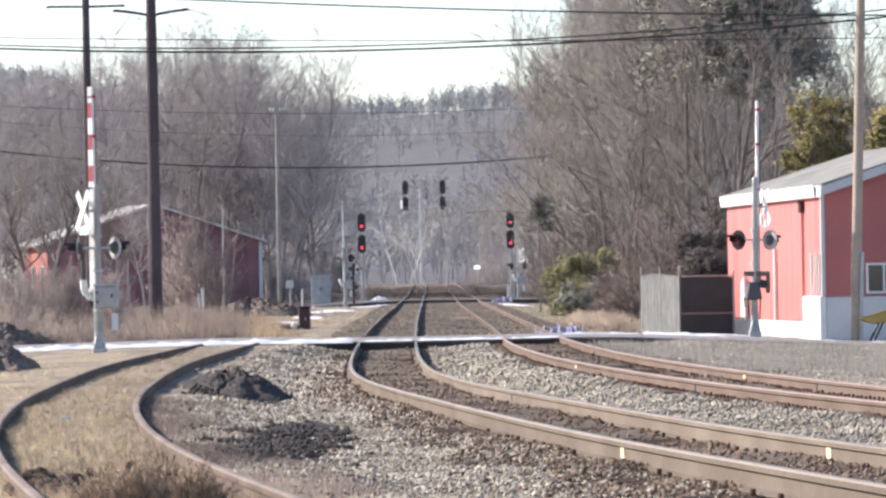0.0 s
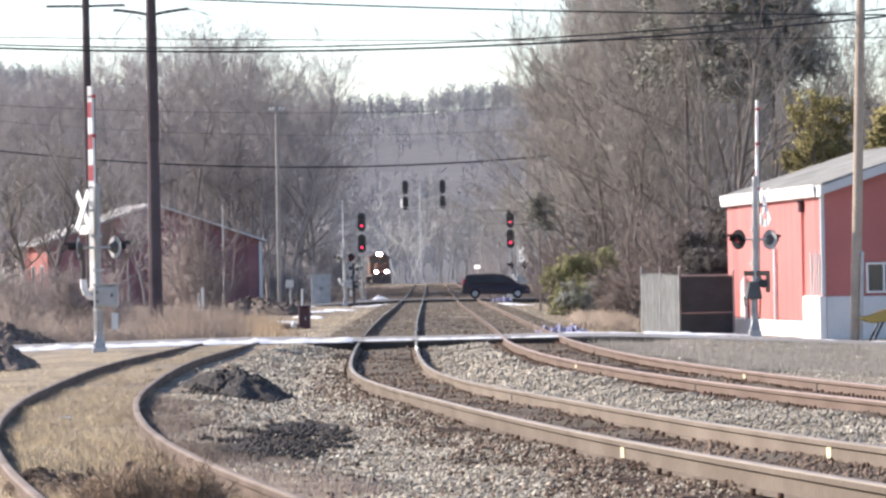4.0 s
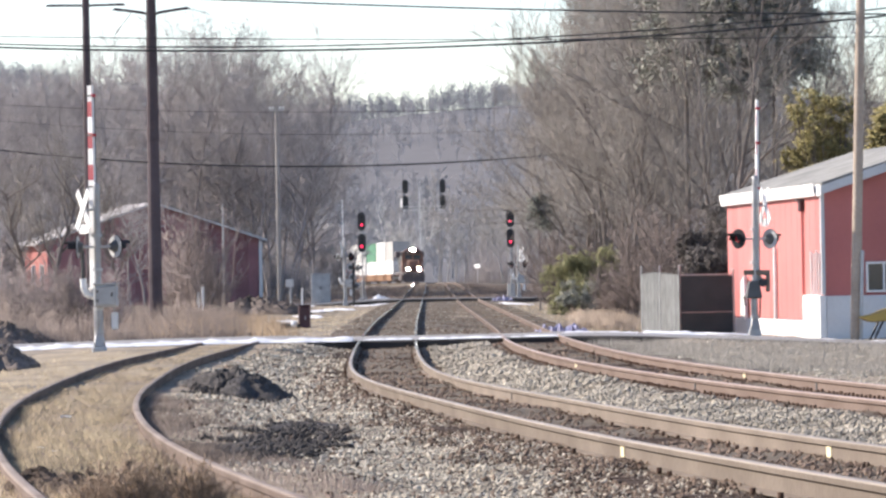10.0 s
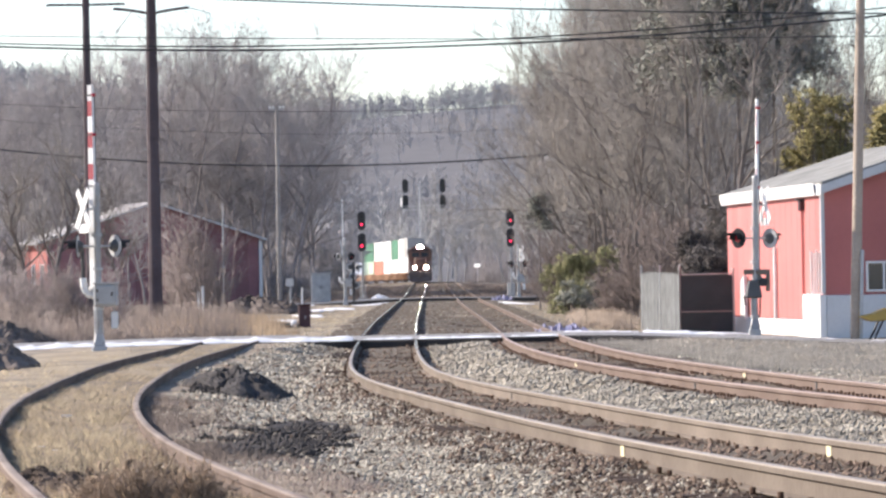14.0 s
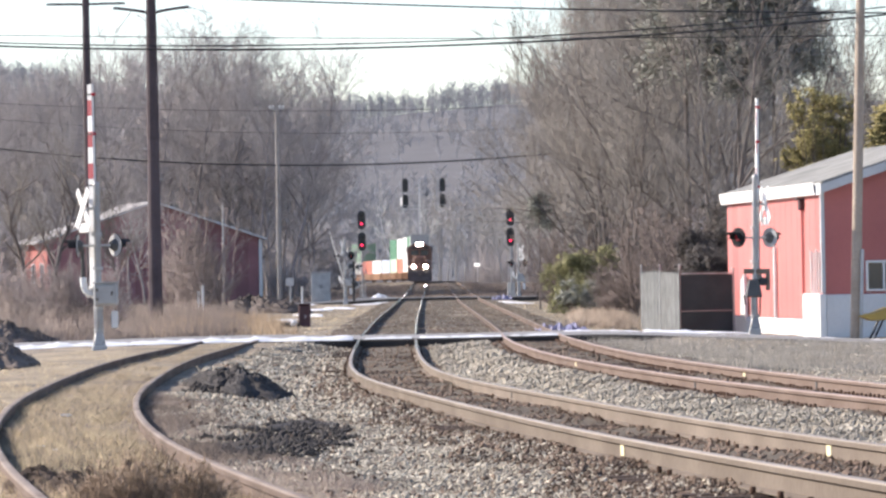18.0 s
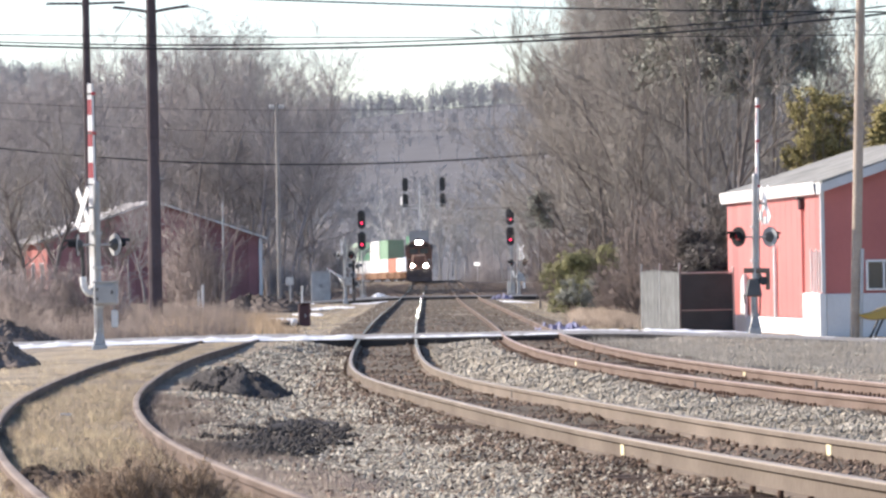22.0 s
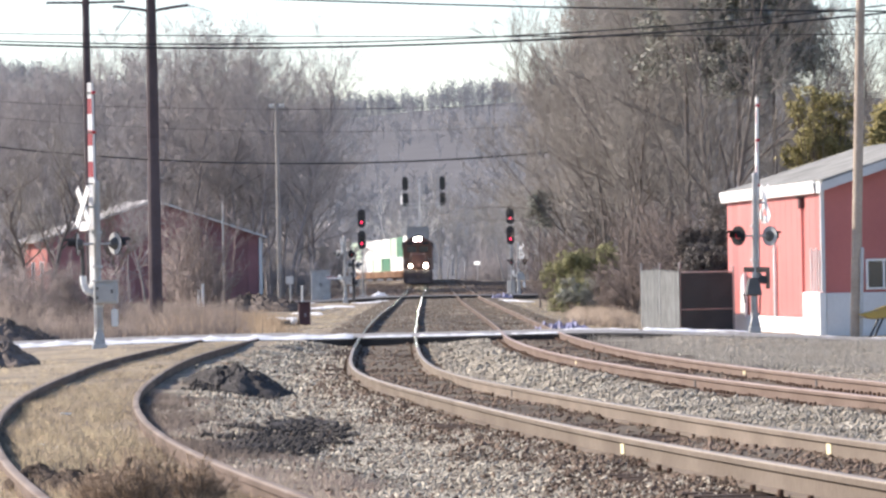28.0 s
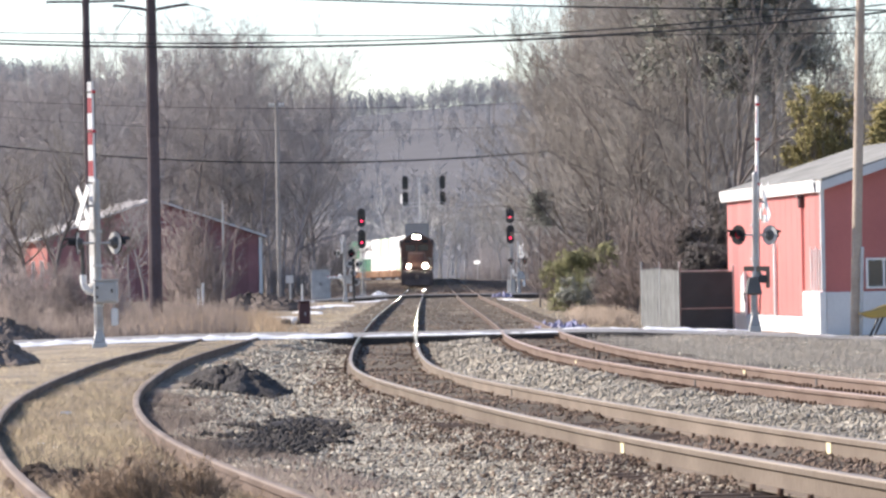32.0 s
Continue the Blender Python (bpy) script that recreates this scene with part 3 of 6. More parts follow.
def stalks(name, seed, xy, h0, h1, w, lean, material, label, category="grass", lift=-0.02, zf=None, wave=0.22):
    """Thin three-sided stalks at the places xy, of random height and lean."""
    rng = np.random.default_rng(seed)
    n = len(xy)
    x, y = xy[:, 0], xy[:, 1]
    z = (ground_z(x, y) if zf is None else zf(x, y)) + lift
    h = rng.uniform(h0, h1, n) * rng.uniform(0.6, 1.0, n) * (1 - wave + wave * np.sin(x * 1.3 + 0.4 * y) * np.sin(y * 0.31 + x * 0.5))
    ang = rng.uniform(0, 2 * math.pi, n)
    ln = np.abs(rng.normal(0, lean, n)) * h
    tip = np.stack([x + np.cos(ang) * ln, y + np.sin(ang) * ln, z + h], 1)
    ws = w * rng.uniform(0.6, 1.4, n)
    turn = rng.uniform(0, 2 * math.pi, n)
    base = [np.stack([x + ws * np.cos(turn + k * 2.094), y + ws * np.sin(turn + k * 2.094), z], 1) for k in range(3)]
    v = np.stack([*base, tip], 1).reshape(-1, 3)
    t = (np.array([(0, 1, 3), (1, 2, 3), (2, 0, 3)])[None] + 4 * np.arange(n)[:, None, None]).reshape(-1, 3)
    return tagged(tri_mesh(name, v, t, material), label, category, kind="stuff")


def tufts(seed, clumps, per, y0, y1, west, east, radius):
    """Places gathered into clumps."""
    rng = np.random.default_rng(seed)
    y = deep_ys(rng, clumps, y0, y1)
    a, b = west(y), east(y)
    x = a + (b - a) * rng.random(clumps)
    p = np.stack([np.repeat(x, per), np.repeat(y, per)], 1)
    return p + rng.normal(0, radius, p.shape)


stalks("dry_grass", 21, tufts(21, 3800, 12, 25, 108, lambda y: side_x(y) - 0.66, lambda y: side_x(y) + 0.62, 0.07), 0.05, 0.2, 0.006, 0.75, "straw", "straw-coloured dead grass between the siding rails")
stalks("dead_weeds", 31, tufts(31, 60, 14, 28.5, 33, lambda y: side_x(y) - 0.6, lambda y: side_x(y) + 0.1, 0.06), 0.05, 0.25, 0.008, 0.6, "cinder", "dark dead weeds on the siding", "weeds")
stalks("dry_grass", 35, tufts(35, 520, 30, 25, 100, lambda y: side_x(y) - 0.66, lambda y: side_x(y) + 0.62, 0.11), 0.05, 0.2, 0.006, 1.0, "brush", "brown matted weeds between the siding rails")
stalks("dry_grass", 22, tufts(22, 1800, 12, 25, 108, lambda y: side_x(y) - 3.5, lambda y: side_x(y) - 0.9, 0.10), 0.05, 0.19, 0.007, 0.9, "straw", "straw-coloured dead grass beside the siding")
stalks("dry_grass", 23, tufts(23, 1500, 12, 25, 108, lambda y: side_x(y) + 0.8, lambda y: side_x(y) + 2.0, 0.10), 0.05, 0.2, 0.006, 0.6, "brush", "thin brown dead grass at the edge of the stones")
stalks("dead_weeds", 24, tufts(24, 260, 26, 24.0, 28.0, lambda y: side_x(y) - 0.45, lambda y: side_x(y) + 0.5, 0.09), 0.06, 0.24, 0.004, 0.9, "rust_brush", "tangled reddish-brown dead weeds on the siding", "weeds")
stalks("dead_weeds", 41, tufts(41, 620, 16, 35, 60, lambda y: side_x(y) + 0.8, lambda y: side_x(y) + 1.55 + 0.25 * np.sin(y * 0.8), 0.07), 0.05, 0.24, 0.006, 0.8, "brush", "pinkish brown tangled weeds along the siding rail", "weeds")
stalks("dead_weeds", 25, tufts(25, 1900, 14, 72, 111, lambda y: two_x(y) + 1.5, lambda y: two_x(y) + 9, 0.15), 0.1, 0.32, 0.008, 0.4, "grey_weed", "sparse dry weeds on the verge by the road", "weeds")
stalks("dry_brush", 26, tufts(26, 1700, 26, 126, 230, lambda y: -0.11 * y, lambda y: -0.050 * y, 0.4), 0.4, 1.7, 0.011, 0.5, "brush", "pinkish brown winter brush beside the road", "brush", wave=0.42)
stalks("dry_brush", 32, tufts(32, 420, 34, 126, 165, lambda y: -0.11 * y, lambda y: -0.084 * y, 0.45), 0.8, 2.5, 0.011, 0.45, "brush", "tall pinkish brown brush beside the road", "brush", wave=0.4)
stalks("undergrowth", 33, tufts(33, 380, 12, 642, 668, lambda y: main_x(y) + 14 + 0 * y, lambda y: 0.05 * y, 1.2), 2.0, 15.0, 0.025, 0.07, "wood_bark", "grey leafless undergrowth of the far wood", "brush")
stalks("dry_brush", 27, tufts(27, 500, 24, 128, 200, lambda y: -0.068 * y, lambda y: -0.040 * y, 0.4), 0.3, 1.0, 0.012, 0.5, "rust_brush", "pale tan dry weeds beyond the road", "brush")
stalks("dry_brush", 28, tufts(28, 300, 14, 150, 200, lambda y: 0.032 * y, lambda y: 0.043 * y, 0.3), 0.3, 0.9, 0.02, 0.5, "tan_weed", "tan dry weeds beside the far track", "brush")
stalks("dry_grass", 29, tufts(29, 500, 10, 126, 290, lambda y: main_x(y) - 6, lambda y: main_x(y) - 2.4, 0.3), 0.05, 0.22, 0.012, 0.5, "straw", "short dead grass beside the far track")
stalks("dead_weeds", 38, tufts(38, 1500, 14, 313, 520, lambda y: two_x(y) + 1.6, lambda y: 0.06 * y, 0.5), 0.15, 0.75, 0.02, 0.6, "dark_brush", "dark dead weeds past the far road", "weeds")
stalks("dead_weeds", 39, tufts(39, 900, 14, 313, 520, lambda y: -0.045 * y, lambda y: main_x(y) - 1.7, 0.5), 0.15, 0.7, 0.02, 0.6, "dark_brush", "dark dead weeds beside the track past the far road", "weeds")
stalks("dry_grass", 30, tufts(30, 400, 10, 126, 290, lambda y: two_x(y) + 2.2, lambda y: two_x(y) + 6, 0.3), 0.05, 0.25, 0.012, 0.5, "straw", "short dead grass along the second track")


def mound(name, x, y, rx, ry, h, seed, material, label, category="heap"):
    """A rough heap with an uneven outline and a lumpy skin."""
    rng = np.random.default_rng(seed)
    n, rings = 84, 26
    verts = [(0, 0, h)]
    ph = rng.uniform(0, 6.28, 6)
    for k in range(1, rings + 1):
        f = k / rings
        for j in range(n):
            a = 2 * math.pi * j / n
            w = 1 + 0.22 * math.sin(2 * a + ph[0]) + 0.15 * math.sin(3 * a + ph[1]) + 0.1 * math.sin(7 * a + ph[2]) + 0.06 * math.sin(13 * a + ph[4])
            px, py = rx * f * w * math.cos(a), ry * f * w * math.sin(a)
            lump = noise.noise(Vector((px * 5 + seed, py * 2.2, 0))) + 0.6 * noise.noise(Vector((px * 14, py * 6 + seed, 3)))
            z = h * (1 - f) ** 0.75 * (1 + 0.3 * math.sin(3 * a + ph[3]) * f) + (0.24 * h * lump + rng.normal(0, 0.035 * h)) * (1 - f ** 3)
            verts.append((px + rng.normal(0, 0.01), py, z + gz(x + px, y + py) - gz(x, y) + (-0.03 if k == rings else 0.035)))
    faces = [(0, 1 + j, 1 + (j + 1) % n) for j in range(n)]
    for k in range(rings - 1):
        for j in range(n):
            a, b = 1 + k * n + j, 1 + k * n + (j + 1) % n
            faces.append((a, a + n, b + n, b))
    ob = raw(name, verts, faces, material)
    ob.location = (x, y, gz(x, y))
    return tagged(ob, label, category, group="dirt heaps")


mound("dirt_mound", -3.18, 66.5, 0.80, 2.3, 0.40, 1, "cinder", "black heap of cinders and lumpy dirt beside the siding")
mound("dirt_mound", -1.66, 40.5, 0.70, 3.2, 0.05, 2, "cinder", "low black patch of cinders on grey stones")
mound("dirt_mound", -1.72, 50.0, 0.34, 1.6, 0.06, 3, "cinder", "low black patch of cinders on grey stones")
mound("dirt_mound", -9.2, 86.0, 0.85, 3.0, 0.52, 4, "dirt", "dark heap of dirt and ash beside the siding")
mound("dirt_mound", -13.6, 124.6, 2.2, 2.2, 0.85, 5, "dirt", "dark heap of dirt beyond the road")
mound("dirt_mound", -10.7, 232.0, 2.9, 3.4, 0.95, 6, "dirt", "dark heap of dirt at the end of the brush")
mound("dirt_mound", -2.86, 29.5, 0.22, 0.55, 0.17, 8, "clod", "dark clod of dirt in the siding grass")
mound("snow_heap", -4.95, 318.0, 1.1, 1.4, 0.5, 9, "snow", "low grey heap of old snow past the far road", "snow")
mound("dirt_mound", -2.3, 28.9, 0.16, 0.5, 0.13, 12, "clod", "small brown clod of dirt in the siding grass")
mound("dirt_mound", -2.55, 28.6, 0.26, 0.6, 0.16, 7, "clod", "low dark clod of dirt in the siding grass")
stones("cinder_lumps", 17, 2300, 36.0, 52.0, lambda y: -1.62 - 0.66 * np.sqrt(np.clip(1 - ((y - 43.5) / 8) ** 2, 0, 1)) * (0.8 + 0.4 * np.sin(y * 1.7)) + 0.1 * np.sin(y * 3), lambda y: -1.62 + 0.62 * np.sqrt(np.clip(1 - ((y - 43.5) / 6.5) ** 2, 0, 1)) + 0.1 * np.sin(y * 2), 0.013, 0.032, "cinder", "black cinder lumps strewn on the stones", 0.05)
stones("cinder_lumps", 18, 500, 62, 70, lambda y: -3.9 + 0 * y, lambda y: -2.5 + 0 * y, 0.013, 0.03, "cinder", "black cinder lumps round the heap", 0.05)


# ---- trees ----
def grow(seed, height, girth, levels, kids, reach, droop=0.0, stems=1, clear=0.25, splay=0.3, taper=0.55, fan=(0.45, 1.0), slim=0.42):
    """Branches of a bare tree as (start, end, radius, radius, level)."""
    rng = random.Random(seed)
    out = []

    def branch(p, d, length, r, level):
        n = 6 if level == 0 else (1 if level + 1 == levels and level > 1 else ((5 if levels > 4 else 3) if level < 2 else (3 if level == 2 and levels > 4 else 2)))
        pts = [p.copy()]
        for i in range(n):
            d = (d + Vector((rng.gauss(0, 1), rng.gauss(0, 1), rng.gauss(0, 1))) * (0.08 if level == 0 else 0.17) + Vector((0, 0, (0.06 if level < 2 else (0.24 if level == 2 else 0.10)) - droop * level * 0.05))).normalized()
            q = pts[-1] + d * (length / n)
            out.append((pts[-1].copy(), q.copy(), r * (1 - 0.8 * i / n), r * (1 - 0.8 * (i + 1) / n), level))
            pts.append(q)
        if level + 1 >= levels:
            return
        for k in range(kids[level]):
            f = (clear if level == 0 else 0.2) + (1 - (clear if level == 0 else 0.2)) * (k + rng.random()) / kids[level]
            i = min(int(f * n), n - 1)
            at = pts[i].lerp(pts[i + 1], f * n - i)
            side = Vector((rng.gauss(0, 1), rng.gauss(0, 1), rng.gauss(0, 0.5)))
            side = (side - d * side.dot(d)).normalized()
            tilt = rng.uniform(*fan)
            nd = (d * math.cos(tilt) + side * math.sin(tilt)).normalized()
            branch(at, nd, length * reach[level] * rng.uniform(0.6, 1.15) * (1.15 - taper * f), r * (slim if level == 0 else 0.55) * (1.1 - 0.5 * f), level + 1)

    for s in range(stems):
        lean = Vector((rng.gauss(0, 0.08 if stems == 1 else splay), rng.gauss(0, 0.08 if stems == 1 else splay), 1)).normalized()
        branch(Vector((rng.gauss(0, 0.10) * height * (stems > 1), rng.gauss(0, 0.10) * height * (stems > 1), -0.02 * height)), lean, height * (0.78 if stems == 1 else rng.uniform(0.5, 0.85)), girth, 0)
    return out


def tubes(segs, sides, least):
    """All branches as tapering tubes in one array."""
    a = np.array([s[0] for s in segs])
    b = np.array([s[1] for s in segs])
    r1, r2 = np.maximum([s[2] for s in segs], least), np.maximum([s[3] for s in segs], least * 0.7)
    d = b - a
    d = d / np.maximum(np.linalg.norm(d, axis=1, keepdims=True), 1e-6)
    ref = np.where(np.abs(d[:, 2:3]) < 0.9, np.array([[0, 0, 1.0]]), np.array([[1.0, 0, 0]]))
    u = np.cross(d, ref)
    u /= np.linalg.norm(u, axis=1, keepdims=True)
    w = np.cross(d, u)
    rings = []
    for p, r in ((a, r1), (b, r2)):
        for k in range(sides):
            c, s = math.cos(6.2832 * k / sides), math.sin(6.2832 * k / sides)
            rings.append(p + (u * c + w * s) * np.asarray(r)[:, None])
    v = np.stack(rings, 1)
    f = []
    for k in range(sides):
        j = (k + 1) % sides
        f += [(k, j, sides + j), (k, sides + j, sides + k)]
    t = (np.array(f)[None] + 2 * sides * np.arange(len(segs))[:, None, None]).reshape(-1, 3)
    return v.reshape(-1, 3), t


def spines(segs, least):
    """Twigs as slim three-sided points."""
    a, b = np.array([s[0] for s in segs]), np.array([s[1] for s in segs])
    r = np.maximum([s[2] for s in segs], least)[:, None]
    d = b - a
    d = d / np.maximum(np.linalg.norm(d, axis=1, keepdims=True), 1e-6)
    u = np.cross(d, np.array([[0.31, 0.93, 0.2]]))
    u /= np.linalg.norm(u, axis=1, keepdims=True)
    w = np.cross(d, u)
    v = np.stack([a + u * r, a + (w * 0.87 - u * 0.5) * r, a - (w * 0.87 + u * 0.5) * r, b], 1)
    t = (np.array([(0, 1, 3), (1, 2, 3), (2, 0, 3)])[None] + 4 * np.arange(len(segs))[:, None, None]).reshape(-1, 3)
    return v.reshape(-1, 3), t


def both(p, q):
    return np.concatenate([p[0], q[0]]), np.concatenate([p[1], q[1] + len(p[0])])


def bare_tree(name, seed, height, girth, levels, kids, reach, bark, twig, label, least=0.012, stems=1, clear=0.25, droop=0.0, category="tree", group="", thick=2, splay=0.3, taper=0.55, fan=(0.45, 1.0), slim=0.42):
    segs = grow(seed, height, girth, levels, kids, reach, droop, stems, clear, splay, taper, fan, slim)
    ob = thing(name, Matrix(), label, category, group)
    lo, hi = [s for s in segs if s[4] < thick], [s for s in segs if s[4] >= thick]
    low = tri_mesh("trunk" if stems == 1 else "stem", *tubes(lo, 6 if stems == 1 else 3, least * 1.5), bark, ob)
    if hi:
        tagged(tri_mesh("crown", *(both(tubes([s for s in hi if s[4] + 1 < levels], 3, least), spines([s for s in hi if s[4] + 1 == levels], least)) if thick + 1 < levels else spines(hi, least)), twig, ob), kind="stuff")
    if stems > 1:
        tagged(low, kind="stuff")
    return ob


def needles(segs_at, seed, size, per, flat=0.5):
    """Small pointed leaf clumps strewn round points."""
    rng = np.random.default_rng(seed)
    p = np.repeat(np.asarray(segs_at), per, axis=0)
    n = len(p)
    c = p + rng.normal(0, size * 0.7, (n, 3))
    d = rng.normal(size=(n, 3)) * np.array((1, 1, flat))
    d /= np.linalg.norm(d, axis=1, keepdims=True)
    e = np.cross(d, rng.normal(size=(n, 3)))
    e /= np.linalg.norm(e, axis=1, keepdims=True)
    s = size * rng.uniform(0.5, 1.3, (n, 1))
    g = np.cross(d, e)
    v = np.stack([c - d * s, c + e * s * 0.35, c + d * s, c + g * s * 0.25], 1).reshape(-1, 3)
    t = (np.array([(0, 1, 2), (0, 3, 1), (1, 3, 2), (0, 2, 3)])[None] + 4 * np.arange(n)[:, None, None]).reshape(-1, 3)
    return v, t


def conifer(seed, height, width, leaf, material, label, n=420, per=9, low=0.08):
    """An evergreen: stem, drooping boughs and needle clumps in uneven tiers."""
    rng = random.Random(seed)
    ob = thing("evergreen_tree", Matrix(), label, "tree")
    bar("trunk", (0, 0, -0.2), (0, 0, height * 0.96), height * 0.009, "bark", ob, r2=0.03)
    pts, segs = [], []
    for i in range(n):
        f = rng.random() ** (0.8 if low < 0.2 else 0.6)
        z = height * (low + (0.98 - low) * f)
        r = width * (1 - f) ** (0.75 if low < 0.2 else 0.45) * rng.uniform(0.45, 1.1) + 0.15
        a = rng.uniform(0, 6.2832)
        tip = Vector((math.cos(a) * r, math.sin(a) * r, z - r * 0.18))
        segs.append((Vector((0, 0, z)), tip, 0.03, 0.012, 1))
        for k in range(5):
            q = Vector((0, 0, z)).lerp(tip, 0.35 + 0.65 * k / 4)
            pts.append((q.x, q.y, q.z))
    tri_mesh("bough", *tubes(segs, 3, 0.012), "bark", ob)
    tri_mesh("crown", *needles(pts, seed, leaf, per, 0.5), material, ob)
    return ob


def shrub(seed, height, width, leaf, material, label, n=260, per=11, low=0.3):
    """A leafy bush of several lobes with gaps."""
    rng = random.Random(seed)
    ob = thing("shrub", Matrix(), label, "bush")
    lobes = [(rng.gauss(0, width * 0.33), rng.gauss(0, width * 0.33), height * rng.uniform(low, 0.8), width * rng.uniform(0.22, 0.42)) for _ in range(9 if height < 6 else 22)]
    pts, segs = [], []
    for i in range(n):
        x, y, z, r = rng.choice(lobes)
        d = Vector((rng.gauss(0, 1), rng.gauss(0, 1), rng.gauss(0, 1))).normalized() * r * rng.uniform(0.5, 1.1)
        p = Vector((x, y, max(z, 0.2))) + d
        p.z = max(p.z, 0.05)
        pts.append((p.x, p.y, p.z))
        if i % 4 == 0:
            segs.append((Vector((x * 0.2, y * 0.2, 0)), p, 0.03, 0.01, 1))
    tri_mesh("stem", *tubes(segs, 3, 0.01), "bark", ob)
    tri_mesh("crown", *needles(pts, seed, leaf, per, 0.9), material, ob)
    return ob


def plant(ob, x, y, turn, size, made=[]):
    """Sets a plant on the ground; the first call uses the original, later ones copies."""
    m = Matrix.Translation((x, y, gz(x, y))) @ pose(0, 0, 0, 0, 0, turn)
    if ob in made:
        c = copy_thing(ob, m)
        c.scale = (size,) * 3
        return c
    made.append(ob)
    ob.matrix_world = m
    ob.scale = (size,) * 3
    return ob


rng = random.Random(77)
near_label = "tall bare winter tree with a dense grey-brown crown"
BIG = [bare_tree("bare_tree", 100 + i, 17, 0.15, 5, (17, 8, 7, 8), (0.58, 0.5, 0.52, 0.6), "bark", "twig", near_label, 0.0075, group="trees east of the tracks", clear=0.12, taper=0.5, fan=(0.32, 0.85), slim=0.34) for i in range(3)]
for k, (x, y) in enumerate([(8.9, 196), (8.8, 232), (10.5, 214), (11.6, 184), (14.5, 205), (11.2, 250), (16.5, 190), (9.9, 275), (12.0, 174),
                            (18.5, 225), (21.0, 200), (15.5, 262), (19.5, 250), (10.2, 348), (12.5, 330), (23.5, 240), (9.8, 352), (16.0, 345), (9.2, 258), (8.8, 218), (8.9, 206), (9.8, 228), (9.3, 222), (10.6, 232), (12.0, 226), (13.4, 234), (8.6, 236), (11.2, 206)]):
    plant(BIG[k % 3], x, y, rng.uniform(0, 360), rng.uniform(0.82, 1.12) * (1.2 if k > 21 else (0.76 if x > 16 else 1.0)))
plant(BIG[1], 8.1, 232, 130, 0.92)

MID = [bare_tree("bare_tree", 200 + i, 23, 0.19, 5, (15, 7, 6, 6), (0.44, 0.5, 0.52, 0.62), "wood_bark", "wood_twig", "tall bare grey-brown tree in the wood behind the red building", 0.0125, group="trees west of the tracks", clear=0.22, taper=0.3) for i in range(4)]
k = 0
for y, x0, x1, n in ((372, -45, -12.5, 14), (395, -46, -11.5, 15), (420, -48, -11.5, 15), (455, -50, -13, 13)):
    for i in range(n):
        x = x0 + (x1 - x0) * (i + rng.uniform(0.1, 0.9)) / n
        tall = 1.01 + 0.12 * math.exp(-((x + 24) / 4.5) ** 2) - 0.14 * sm(x, -13.5, -10.5) - 0.10 * sm(-x, 29, 36)
        plant(MID[k % 4], x, y + rng.uniform(-9, 9), rng.uniform(0, 360), tall * rng.uniform(0.93, 1.03))
        k += 1

for x, y, s in ((-13.4, 384, 0.90), (-15.4, 398, 0.97), (-17.8, 388, 0.98), (-19.8, 392, 1.0), (-22.8, 322, 0.55), (-29.6, 315, 0.62), (-24.5, 330, 0.5)):
    plant(MID[k % 4], x, y, rng.uniform(0, 360), s)
    k += 1

BARN_TREE = bare_tree("bare_tree", 260, 11.5, 0.21, 5, (13, 7, 6, 5), (0.5, 0.5, 0.52, 0.6), "bark", "twig", "stout dark bare tree standing before the old barn", 0.009, group="trees west of the tracks", clear=0.3, taper=0.4)
for x, y, s in ((-23.1, 250, 1.0), (-25.6, 258, 0.9), (-20.6, 268, 0.75)):
    plant(BARN_TREE, x, y, rng.uniform(0, 360), s)

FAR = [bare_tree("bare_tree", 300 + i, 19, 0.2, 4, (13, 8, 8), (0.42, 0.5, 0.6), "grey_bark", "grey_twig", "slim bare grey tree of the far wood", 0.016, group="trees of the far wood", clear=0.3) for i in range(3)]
k = 0
for y, n in ((668, 18), (700, 20), (740, 18), (790, 18), (850, 16)):
    for i in range(n):
        x = -0.115 * y + 0.165 * y * (i + rng.uniform(0.05, 0.95)) / n
        if not float(main_x(y)) - 11 < x < float(two_x(y)) + 9:
            plant(FAR[k % 3], x, y + rng.uniform(-14, 14), rng.uniform(0, 360), rng.uniform(0.75, 1.1))
            k += 1
for y in (430, 470, 520, 570, 620):
    for x in (8.5, 11.5, 15, 19, 23):
        plant(FAR[k % 3], x + rng.uniform(-1, 1), y + rng.uniform(-15, 15), rng.uniform(0, 360), rng.uniform(0.6, 0.9))
        k += 1


PALE = bare_tree("bare_tree", 330, 17, 0.17, 4, (11, 6, 5), (0.5, 0.5, 0.6), "white_bark", "white_bark", "white-barked sycamore at the edge of the far wood", 0.022, group="trees of the far wood", clear=0.3)
for x, y, s in ((-5.3, 684, 0.95), (-7.6, 704, 1.05), (-4.2, 692, 0.8), (-3.0, 678, 0.7)):
    plant(PALE, x, y, rng.uniform(0, 360), s)


